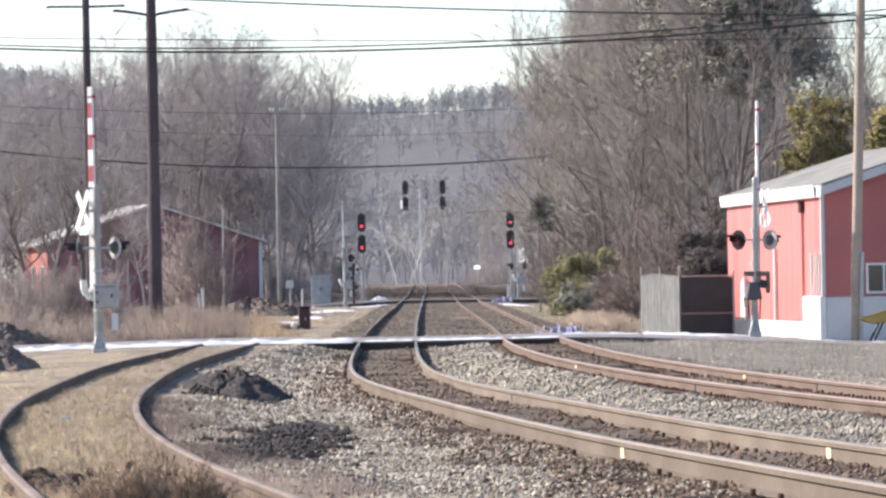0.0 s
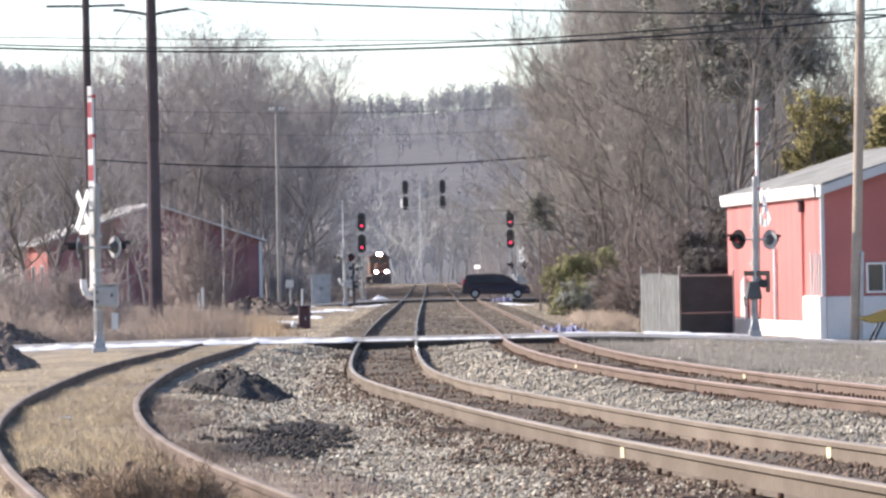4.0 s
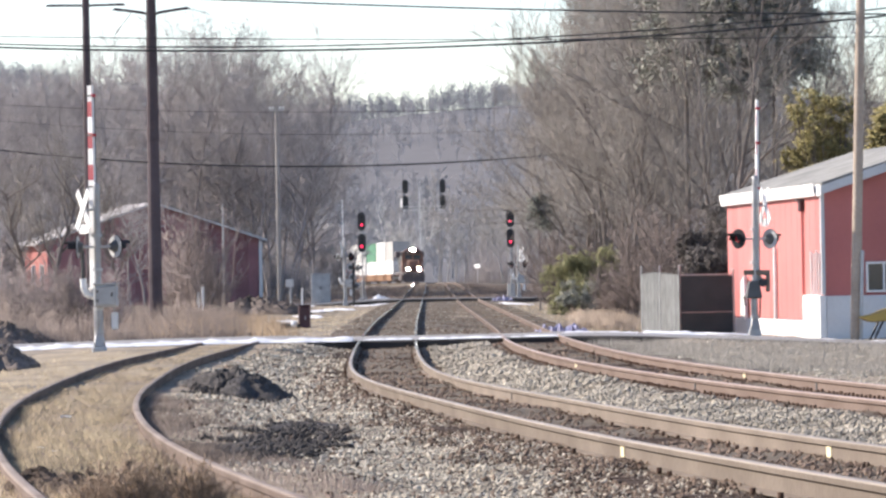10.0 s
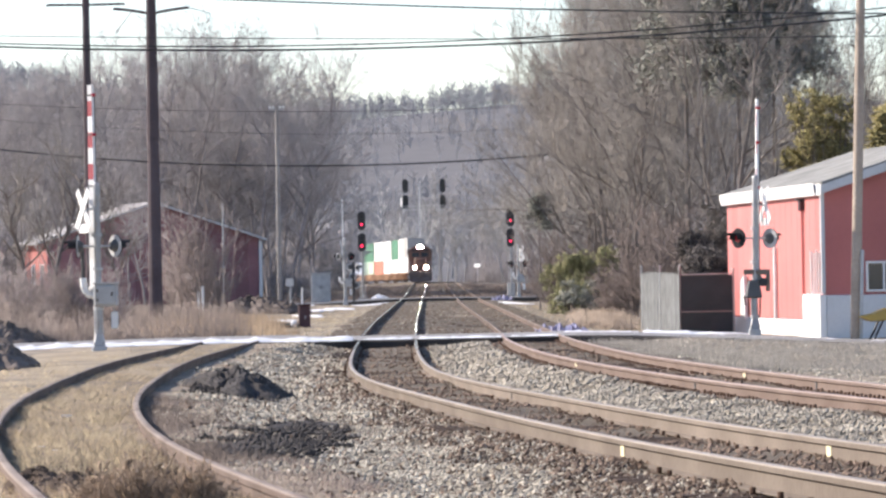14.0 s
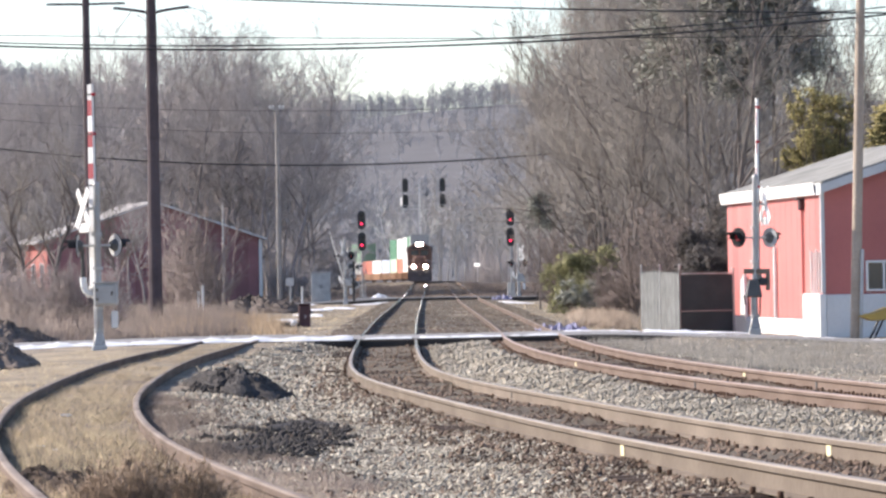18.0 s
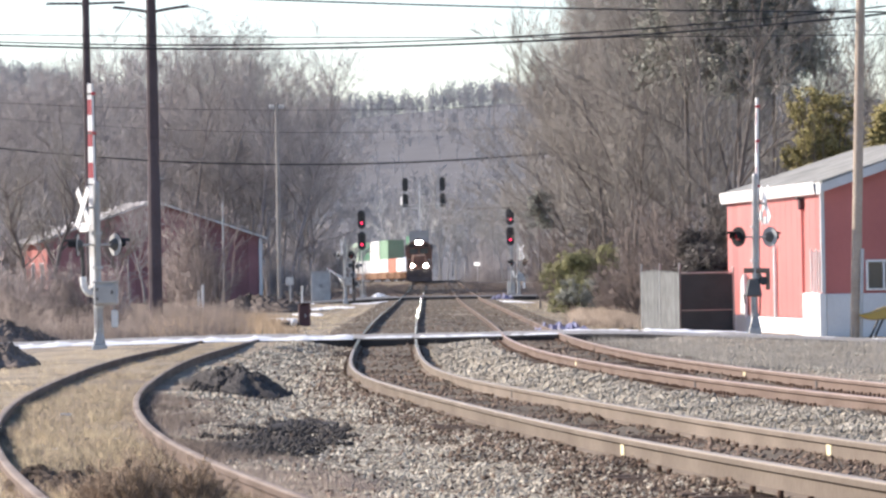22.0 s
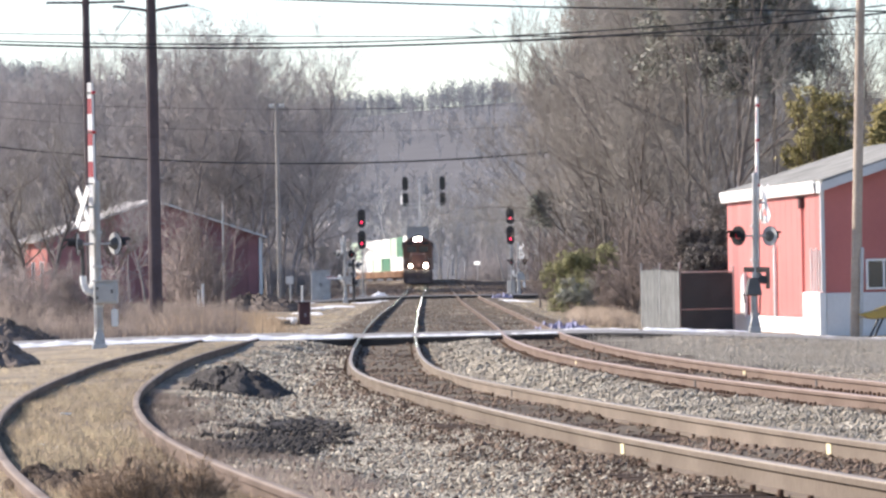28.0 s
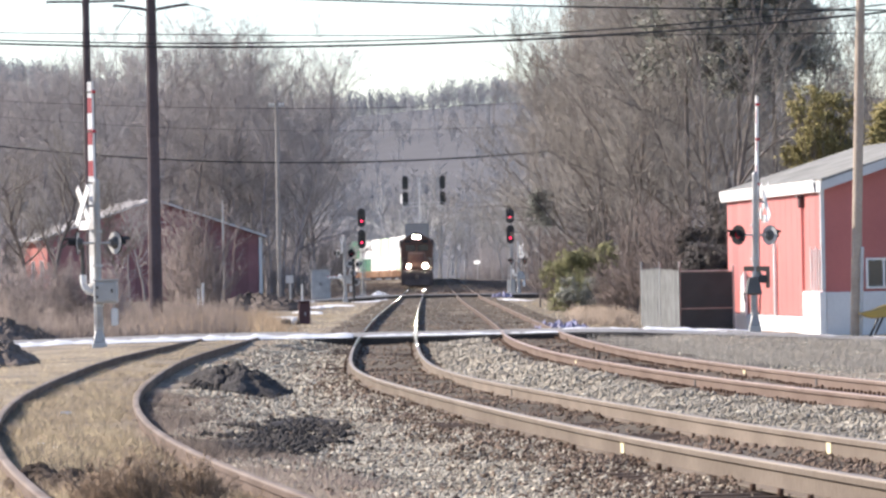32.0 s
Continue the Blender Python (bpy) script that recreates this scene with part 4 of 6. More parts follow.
def hill_wood():
    """The wood on the far hill, too many trees to count."""
    rng2 = np.random.default_rng(9)
    kinds = []
    for i in range(3):
        g = grow(400 + i, 15, 0.25, 3, (11, 6), (0.42, 0.6), clear=0.2)
        kinds.append(both(tubes([s for s in g if s[4] < 1], 3, 0.10), spines([s for s in g if s[4] >= 1], 0.12)))
    vs, ts, count = [], [], 0
    for i in range(3700):
        y = rng2.uniform(2250, 2580) if i < 1000 else rng2.uniform(950, 2450)
        x = rng2.uniform(-0.115, 0.085) * y
        clump = noise.noise(Vector((x * 0.02, y * 0.006, 4))) + 0.5 * noise.noise(Vector((x * 0.07, y * 0.02, 9)))
        if 1480 + 120 * clump < y < 1860 + 90 * clump and -0.0195 * y + 9 * clump < x < 0.004 * y + 14 * clump and rng2.random() > 0.3:
            continue
        if clump < (-0.12 if i < 1000 else -0.6):
            continue
        v, t = kinds[i % 3]
        a = rng2.uniform(0, 6.28)
        c, s = math.cos(a), math.sin(a)
        q = v * (rng2.uniform(0.8, 1.3) if i < 1000 else rng2.uniform(0.6, 1.0))
        q = np.stack([q[:, 0] * c - q[:, 1] * s + x, q[:, 0] * s + q[:, 1] * c + y, q[:, 2] + gz(x, y)], 1)
        vs.append(q)
        ts.append(t + count)
        count += len(q)
    tagged(tri_mesh("wooded_hill", np.concatenate(vs), np.concatenate(ts), "hazed_wood"), "bare hill woods, haze put in as blue-grey", "woods", kind="stuff")


hill_wood()

# evergreens, bushes and shrubs
for x, y, h, w in ((13.3, 188, 17, 2.8), (15.2, 192, 18, 2.6), (11.2, 192, 18.5, 2.2)):
    plant(conifer(int(h * 10 + x), h, w * 1.2, 0.21, "pine", "dark green evergreen rising over the bare trees", 600, 8, 0.58), x, y, rng.uniform(0, 360), 1.0)
plant(shrub(31, 10.4, 2.0, 0.13, "yellow_pine", "tall yellow-green evergreen bush behind the red building", 800, 15, 0.35), 14.5, 159, 0, 1.0)
plant(shrub(33, 8.6, 2.3, 0.13, "yellow_pine", "tall yellow-green evergreen bush behind the red building", 600, 15, 0.35), 15.0, 160, 0, 1.0)
plant(conifer(32, 8.2, 2.2, 0.2, "yellow_pine", "yellow-green evergreen behind the red building", 260, 7), 17.0, 161, 40, 1.0)
plant(shrub(41, 3.7, 2.4, 0.10, "green_shrub", "yellow-green leafy bush at the edge of the wood", 420, 22, 0.1), 6.45, 205, 0, 1.0)
plant(shrub(43, 2.2, 1.1, 0.13, "pine", "dark green bush at the edge of the wood", 120, 12, 0.1), 6.2, 196, 0, 1.0)
plant(conifer(44, 6.6, 1.0, 0.16, "pine", "small dark green evergreen among bare trees", 40, 5, 0.66), 5.1, 223, 0, 0.95)
# Added bushes whose dark leaves stand in for the shade beside the workshop.
for x, y, h in ((10.3, 152.0, 5.4), (9.4, 154.0, 5.0), (9.2, 151.5, 4.0), (10.9, 158.0, 6.0), (9.1, 145.9, 2.6), (9.05, 146.0, 3.0), (9.5, 147.5, 3.5), (9.6, 144.8, 2.2)):
    plant(shrub(int(x * 100), h, 1.7, 0.085, "dark_leaf", "dark bush added to stand in for shade behind a fence", 420, 20, 0.08), x, y, 0, 1.0)
plant(shrub(42, 3.8, 2.0, 0.10, "green_shrub", "yellow-green leafy bush at the edge of the wood", 340, 22, 0.1), 7.0, 203, 60, 1.0)
bush_label = "leafless pale pinkish bush with upright twigs"
BUSH = bare_tree("bare_bush", 500, 6.2, 0.035, 3, (12, 10), (0.36, 0.6), "pale_brush", "pale_brush", bush_label, 0.011, stems=26, splay=0.13, category="bush", group="bare bushes", clear=0.1, thick=1)
for x, y, s in ((-14.1, 240, 1.28), (-14.9, 244, 0.95), (-13.5, 243, 0.7), (-15.6, 262, 0.55), (-15.5, 150, 0.5), (-14.2, 158, 0.52), (-16.5, 170, 0.5), (-17.6, 182, 0.5), (-13.0, 166, 0.5), (-15.8, 176, 0.5), (-18.6, 205, 0.55)):
    plant(BUSH, x, y, rng.uniform(0, 360), s)
THICKET = bare_tree("bare_bush", 510, 5.5, 0.04, 3, (9, 10), (0.45, 0.6), "dark_brush", "dark_brush", "leafless grey-brown thicket under the trees", 0.012, stems=14, category="bush", group="bare bushes", clear=0.1, thick=1)
for x, y, s in ((5.9, 221, 0.55), (9.3, 170, 0.9), (10.8, 165, 0.9), (12.0, 160, 0.95), (8.8, 188, 1.0), (7.0, 212, 0.8), (6.8, 240, 0.9), (10.0, 182, 1.1), (12.5, 172, 0.9), (7.2, 262, 1.0), (7.4, 290, 1.1),
                (9.6, 152, 0.75), (8.6, 150, 0.65), (10.4, 158, 0.9), (9.0, 160, 0.8)):
    plant(THICKET, x, y, rng.uniform(0, 360), s)

DOME = bare_tree("bare_bush", 515, 3.6, 0.03, 3, (10, 11), (0.5, 0.55), "dark_brush", "dark_brush", "dense rounded brown leafless bush", 0.010, stems=30, category="bush", group="bare bushes", clear=0.1, thick=1, splay=0.4)
for x, y, s in ((7.7, 192, 0.75), (8.2, 190, 0.7), (-13.4, 134, 0.45), (-12.4, 138, 0.42), (-14.3, 142, 0.5), (-11.8, 146, 0.4), (-13.0, 150, 0.45)):
    plant(DOME, x, y, rng.uniform(0, 360), s)

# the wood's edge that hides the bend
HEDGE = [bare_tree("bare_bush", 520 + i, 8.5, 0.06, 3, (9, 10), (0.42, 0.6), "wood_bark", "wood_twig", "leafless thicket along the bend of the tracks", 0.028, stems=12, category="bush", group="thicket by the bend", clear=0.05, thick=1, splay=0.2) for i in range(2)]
k = 0
for y, x0, x1, n in ((492, -34, -11.0, 13), (470, -38, -11.5, 13), (440, -44, -11.5, 12), (505, -40, -13.5, 12)):
    for i in range(n):
        plant(HEDGE[k % 2], x0 + (x1 - x0) * (i + rng.uniform(0.2, 0.8)) / n, y + rng.uniform(-5, 2), rng.uniform(0, 360), rng.uniform(0.75, 1.1))
        k += 1

for x, y, s in ((-36, 330, 0.5), (-40, 345, 0.6), (-12, 352, 0.4), (-11, 362, 0.5), (-13.5, 352, 0.4), (-38.5, 352, 1.2), (-35.5, 356, 1.3), (-41, 360, 1.3), (-33, 358, 1.2)):
    plant(HEDGE[0], x, y, rng.uniform(0, 360), s)

DEAD = bare_tree("dead_shrub", 540, 0.52, 0.005, 3, (8, 9), (0.5, 0.6), "dark_brush", "tangle", "low tangled dead brown shrub on the siding", 0.003, stems=34, category="bush", group="dead shrubs", clear=0.05, thick=1, splay=0.5)
for x, y, s in ((-1.95, 26.0, 0.85), (-1.72, 26.2, 0.8), (-2.2, 26.2, 0.7), (-1.55, 25.8, 0.8), (-1.85, 25.5, 0.8), (-2.1, 25.6, 0.6), (-1.45, 26.6, 0.5)):
    plant(DEAD, x, y, rng.uniform(0, 360), s)


def wood_stub(x, y, length, r, lean, turn):
    """A splintered end of rotten timber sticking out of the grass."""
    ob = thing("wood_stub", pose(x, y, gz(x, y) - 0.03, 0, lean, turn), "dark splintered stub of rotten timber in dry grass", "timber", "timber stubs")
    bm = bmesh.new()
    rnd = random.Random(int(x * 100))
    rings = [[bm.verts.new((r * k * math.cos(a) * rnd.uniform(0.8, 1.2), r * k * math.sin(a) * rnd.uniform(0.8, 1.2), z + rnd.uniform(-0.2, 0.2) * r)) for a in np.linspace(0, 6.2832, 9)[:-1]] for z, k in ((0, 1.1), (length * 0.5, 1.0), (length, 0.8))]
    tip = bm.verts.new((0, 0, length * 1.15))
    for p, q in zip(rings, rings[1:]):
        for j in range(8):
            bm.faces.new((p[j], p[(j + 1) % 8], q[(j + 1) % 8], q[j]))
    for j in range(8):
        bm.faces.new((rings[2][j], rings[2][(j + 1) % 8], tip))
    part("timber", bm, "tie", ob)


wood_stub(-2.42, 30.6, 0.25, 0.03, 28, 0)
wood_stub(-2.60, 30.9, 0.17, 0.036, -10, 40)


def scrap(x, y, w, seed):
    """A crumpled bit of pale litter lying in the grass."""
    r3 = random.Random(seed)
    bm = bmesh.new()
    grid = [[bm.verts.new(((i / 3 - 0.5) * w, (j / 3 - 0.5) * w * 1.4, 0.03 + r3.uniform(0, 0.3) * w)) for j in range(4)] for i in range(4)]
    for i in range(3):
        for j in range(3):
            bm.faces.new((grid[i][j], grid[i + 1][j], grid[i + 1][j + 1], grid[i][j + 1]))
    bmesh.ops.solidify(bm, geom=bm.faces[:], thickness=0.004)
    ob = part("paper_scrap", bm, "white_paint")
    ob.location = (x, y, gz(x, y) + 0.02)
    tagged(ob, "crumpled scrap of pale litter in dry grass", "litter", "litter along the siding")


for k, (x, y, w) in enumerate(((-3.74, 38.9, 0.07), (-4.46, 49.5, 0.12), (-3.52, 37.9, 0.05), (-2.26, 33.4, 0.035), (-3.2, 41.0, 0.05), (-6.7, 96.0, 0.22))):
    scrap(x, y, w, k)


# ---- east building ----
def roof_slab(name, x0, z0, x1, z1, y0, y1, thick, material, parent, label=""):
    """A sloping slab between two edges along y."""
    bm = bmesh.new()
    d = Vector((x1 - x0, 0, z1 - z0)).normalized()
    n = Vector((-d.z, 0, d.x)) * (thick if d.x > 0 else -thick)
    prism(bm, [(x0, z0), (x1, z1), (x1 + n.x, z1 + n.z), (x0 + n.x, z0 + n.z)], y1 - y0, pose(0, (y0 + y1) / 2, 0))
    return part(name, bm, material, parent, label)


def window_unit(parent, name, m, w, h, panes, label):
    """Frame, sill and panes; m places the lower edge's middle, facing -y."""
    bm = bmesh.new()
    for x in np.linspace(-w / 2, w / 2, panes + 1):
        box(bm, 0.07, 0.09, h, Matrix.Translation((x, 0, 0)), 0.008)
    for z in (0, h - 0.07):
        box(bm, w + 0.07, 0.086, 0.07, Matrix.Translation((0, 0, z)), 0.008)
    fr = part(name, bm, "white_paint", parent, label)
    fr.matrix_basis = m
    for i in range(panes):
        g = block("pane", w / panes - 0.05, 0.02, h - 0.1, "glass", Matrix.Translation((-w / 2 + w / panes * (i + 0.5), 0.02, 0.05)), fr, "dark glass", 0)
    return fr


def east_building():
    L, W, H, R = 17.1, 9.0, 4.72, 1.35
    ob = thing("workshop", pose(11.35, 126.0, -0.52, 0, 0, 5.7), "low red metal-sided workshop with a white base and grey roof", "building")
    block("wall", W - 0.2, L - 0.2, H - 0.2, "old_red", Matrix.Translation((W / 2, L / 2, 0.05)), ob, "inner walls", 0)
    for i in range(17):
        bm = bmesh.new()
        box(bm, 0.06, 0.985, H - 0.62, pose(0.03, 0.55 + i * 1.0, 0.62), 0.008)
        part("siding_panel", bm, "red_siding", ob)
    for i in range(9):
        x0, x1 = i * 1.0 + 0.005, i * 1.0 + 0.995
        bm = bmesh.new()
        za, zb = (H + R * (1 - abs(x - W / 2) / (W / 2)) - 0.06 for x in (x0, x1))
        out = [(x0, 1.36), (x1, 1.36), (x1, zb)] + ([(W / 2, H + R - 0.06)] if x0 < W / 2 < x1 else []) + [(x0, za)]
        prism(bm, out, 0.06, pose(0, -0.03, 0))
        part("siding_panel", bm, "red_siding", ob)
    bm = bmesh.new()
    prism(bm, [(0, H - 0.15), (W, H - 0.15), (W / 2, H + R - 0.15)], 0.1, pose(0, L - 0.05, 0))
    part("back_gable", bm, "red_siding", ob)
    block("base_wall", 0.16, L - 2.6, 0.60, "white_paint", pose(-0.03, 2.6 + (L - 2.6) / 2, 0.0), ob, "whitewashed low base", 0.02)
    block("base_wall", 0.20, 2.75, 1.38, "white_paint", pose(-0.05, 1.225, 0.0), ob, "whitewashed corner block", 0.02)
    # Gable base is greyer than the whitewashed base along the west wall.
    block("base_wall", W - 0.02, 0.18, 1.36, "grey_block", pose(W / 2 + 0.05, -0.06, 0.0), ob, "pale grey masonry base", 0.02)
    block("corner_trim", 0.12, 0.12, H - 1.45, "grey_block", pose(-0.01, -0.05, 1.4), ob, "pale corner trim", 0.01)
    roof_slab("roof", -0.08, H - 0.07, W / 2, H + R, -0.5, L + 0.22, 0.10, "roofing", ob, "grey weathered roofing")
    roof_slab("roof", W + 0.55, H - 0.16, W / 2 + 0.004, H + R, -0.5, L + 0.22, 0.10, "roofing", ob, "grey weathered roofing")
    block("fascia", 0.06, L + 0.55, 0.34, "white_paint", pose(-0.09, L / 2 - 0.02, H - 0.37), ob, "bright white eaves board", 0.01)
    bm = bmesh.new()
    prism(bm, [(-0.12, H - 0.36), (-0.17, H - 0.36), (-0.21, H - 0.20), (-0.22, H), (-0.195, H), (-0.19, H - 0.19), (-0.16, H - 0.33), (-0.12, H - 0.33)], L - 0.1, pose(0, L / 2 + 0.22, 0))
    part("gutter", bm, "white_paint", ob, "white box gutter")
    for sgn, x0 in ((1, -0.14), (-1, W + 0.62)):
        bm = bmesh.new()
        prism(bm, [(x0, H - 0.34), (W / 2, H + R - 0.16), (W / 2, H + R + 0.10), (x0, H - 0.08)], 0.06, pose(0, -0.535, 0))
        part("rake_board", bm, "grey_block", ob, "pale rake board")
    block("downpipe", 0.09, 0.12, 2.35, "white_paint", pose(-0.07, 7.7, 0.55), ob, "white downpipe", 0.02)
    bm = bmesh.new()
    prism(bm, [(-0.5, 0), (0.5, 0), (0.28, 1.3), (-0.28, 1.5)], 0.1, pose(-0.1, 13.4, 0.5, 0, 0, 90))
    part("leaning_board", bm, "white_paint", ob, "white board leaning on the wall")
    for k in range(4):
        block("vent_slat", 0.05, 0.07, 1.25 + 0.06 * (k % 2), "white_paint", pose(-0.03, 0.45 + 0.42 * k, 1.4), ob, "white upright slat", 0.01)
    lamp = block("wall_light", 0.16, 0.30, 0.32, "maroon", pose(-0.08, 3.0, H - 0.78), ob, "dark wall lamp under the eaves", 0.03)
    block("lamp_hood", 0.24, 0.34, 0.05, "dark_metal", pose(-0.12, 3.0, H - 0.46), lamp, "dark hood", 0.01)
    block("downpipe", 0.07, 0.10, H - 1.2, "red_siding", pose(-0.06, 3.0, 0.6), ob, "red painted pipe", 0.02)
    window_unit(ob, "window", pose(1.82, -0.10, 1.44), 1.02, 0.92, 2, "white two-pane window")
    window_unit(ob, "window", pose(6.4, -0.10, 1.44), 1.1, 0.92, 2, "white two-pane window")
    return ob


east_building()


# ---- west building ----
def west_building():
    W, L, H, R = 17.4, 13.5, 5.2, 2.95
    ob = thing("barn", pose(-31.75, 338.0, -0.25, 0, 0, 14), "old dark red barn with a low snow-dusted gable roof", "building")
    for i in range(17):
        x0, x1 = i * W / 17 + 0.01, (i + 1) * W / 17 - 0.01
        za, zb = (H + R * (1 - abs(x - W / 2) / (W / 2)) for x in (x0, x1))
        bm = bmesh.new()
        prism(bm, [(x0, 0), (x1, 0), (x1, zb), (x0, za)], 0.12, pose(0, 0, 0))
        part("wall_board", bm, "old_red", ob)
    # West wall takes the sunlit copy of the barn's red.
    block("side_wall", 0.12, L, H, "sunlit_red", pose(0.06, L / 2 + 0.06, 0), ob, "side wall with sunlight put into its red", 0.01)
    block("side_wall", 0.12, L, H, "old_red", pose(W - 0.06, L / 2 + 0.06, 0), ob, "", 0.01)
    bm = bmesh.new()
    prism(bm, [(0, 0), (W, 0), (W, H), (W / 2, H + R), (0, H)], 0.12, pose(0, L, 0))
    part("back_wall", bm, "old_red", ob)
    roof_slab("roof", -0.7, H - 0.23, W / 2, H + R, -0.5, L + 0.5, 0.16, "snowy_roof", ob, "pale snow-dusted roof")
    roof_slab("roof", W + 0.5, H - 0.17, W / 2 + 0.004, H + R, -0.5, L + 0.5, 0.16, "snowy_roof", ob, "pale snow-dusted roof")
    for x0 in (-0.7, W + 0.5):
        bm = bmesh.new()
        prism(bm, [(x0, H - 0.18), (W / 2, H + R), (W / 2, H + R + 0.14), (x0, H - 0.04)], 0.08, pose(0, -0.56, 0))
        part("rake_board", bm, "grey_block", ob, "pale rake board")
    block("corner_trim", 0.26, 0.26, H - 0.1, "grey_block", pose(W + 0.02, -0.05, 0), ob, "pale corner board", 0.02)
    bar("vent_pipe", (W / 2 + 1.2, 4.0, H + R - 0.6), (W / 2 + 1.2, 4.0, H + R + 0.75), 0.12, "galvanised", ob, "pale vent pipe")
    block("door", 2.6, 0.06, 2.6, "maroon", pose(11.0, -0.10, 0), ob, "dark sliding door", 0.02)
    for y in (2.6, 7.4):
        window_unit(ob, "window", pose(-0.03, y, 1.5, 0, 0, -90), 1.6, 1.9, 1, "white-framed window in the lit wall")
    return ob


west_building()


# ---- fence ----
def fence(label, a, b, h, posts, infill, material, rails):
    a, b = Vector(a), Vector(b)
    ob = thing("fence", Matrix.Translation((a.x, a.y, gz(a.x, a.y) - 0.1)), label, "fence")
    d = b - a
    for i in range(posts):
        p = d * (i / (posts - 1))
        bar("post", (p.x, p.y, 0), (p.x, p.y, h + 0.12), 0.034, "aluminium", ob, n=8)
        bm = bmesh.new()
        bmesh.ops.create_uvsphere(bm, u_segments=8, v_segments=4, radius=0.042, matrix=Matrix.Translation((p.x, p.y, h + 0.13)))
        part("post_cap", bm, "galvanised", ob)
    for z in rails:
        bar("rail", (0, 0, z), (d.x, d.y, z), 0.022, "aluminium", ob, n=8)
    if not infill:
        segs, w = [], d.length
        for k in range(int(-h / 0.07), int(w / 0.07)):
            for flip in (0, 1):
                a0, a1 = max(k * 0.07, 0.0), min(k * 0.07 + h - 0.1, w)
                if a1 > a0:
                    za, zb = 0.05 + a0 - k * 0.07, 0.05 + a1 - k * 0.07
                    if flip:
                        za, zb = h - za, h - zb
                    segs.append((Vector((d.x * a0 / w, d.y * a0 / w, za)), Vector((d.x * a1 / w, d.y * a1 / w, zb)), 0.0022, 0.0022, 1))
        tri_mesh("wire_mesh", *tubes(segs, 3, 0.0022), "dark_metal", ob, "thin dark chain-link wire")
        block("screen_panel", w - 0.08, 0.012, h - 0.12, "screen", pose(d.x / 2, d.y / 2 + 0.03, 0.06, 0, 0, math.degrees(math.atan2(d.y, d.x))), ob, "dark woven privacy screen", 0)
        return ob
    n = int(d.length / infill)
    ang = math.degrees(math.atan2(d.y, d.x))
    for i in range(n):
        p = d * ((i + 0.5) / n)
        block("slat", infill * 0.86, 0.02, h - 0.12 - 0.16 * abs((i + 0.5) / n - 0.4) - 0.05 * (i % 3 == 1), material, pose(p.x, p.y, 0.08, 0, 0, ang), ob, "", 0)
    return ob


fence("pale slatted chain-link fence in the sun", (6.95, 148.0), (7.75, 138.4), 2.25, 3, 0.13, "fence_slat", (0.15,))
fence("open chain-link fence with two rails beside the workshop", (7.75, 138.4), (9.55, 138.9), 2.1, 2, 0, "", (2.08, 0.85))


# ---- crossing gates ----
def flasher(parent, x, z, facing):
    """A round black backplate with case, hood and lens, turned to face that compass angle."""
    m = pose(x, 0, z, 0, 0, facing + 90)
    bm = bmesh.new()
    tube(bm, (0, -0.07, 0), (0, -0.095, 0), 0.29, n=24)
    plate = part("light_backplate", bm, "matte_black", parent, "black round backplate")
    plate.matrix_basis = m
    bm = bmesh.new()
    tube(bm, (0, 0.06, 0), (0, -0.07, 0), 0.10, 0.17, n=16)
    part("light_case", bm, "dark_metal", plate)
    bm = bmesh.new()
    tube(bm, (0, -0.062, 0), (0, -0.070, 0), 0.285, n=24)
    part("plate_back", bm, "galvanised", plate, "bare metal back of the plate")
    bm = bmesh.new()
    for k in range(9):
        a0, a1 = math.radians(-20 + 24.4 * k), math.radians(-20 + 24.4 * (k + 1))
        far = -0.44 if 2 < k < 7 else -0.30
        bm.faces.new([bm.verts.new((0.16 * math.cos(a), y, 0.16 * math.sin(a))) for a, y in ((a0, -0.095), (a1, -0.095), (a1, far), (a0, far))])
    bmesh.ops.solidify(bm, geom=bm.faces[:], thickness=0.012)
    part("hood", bm, "black", plate)
    bm = bmesh.new()
    tube(bm, (0, -0.095, 0), (0, -0.107, 0), 0.105, n=16)
    part("lens", bm, "tail_red", plate, "unlit dark red lens")


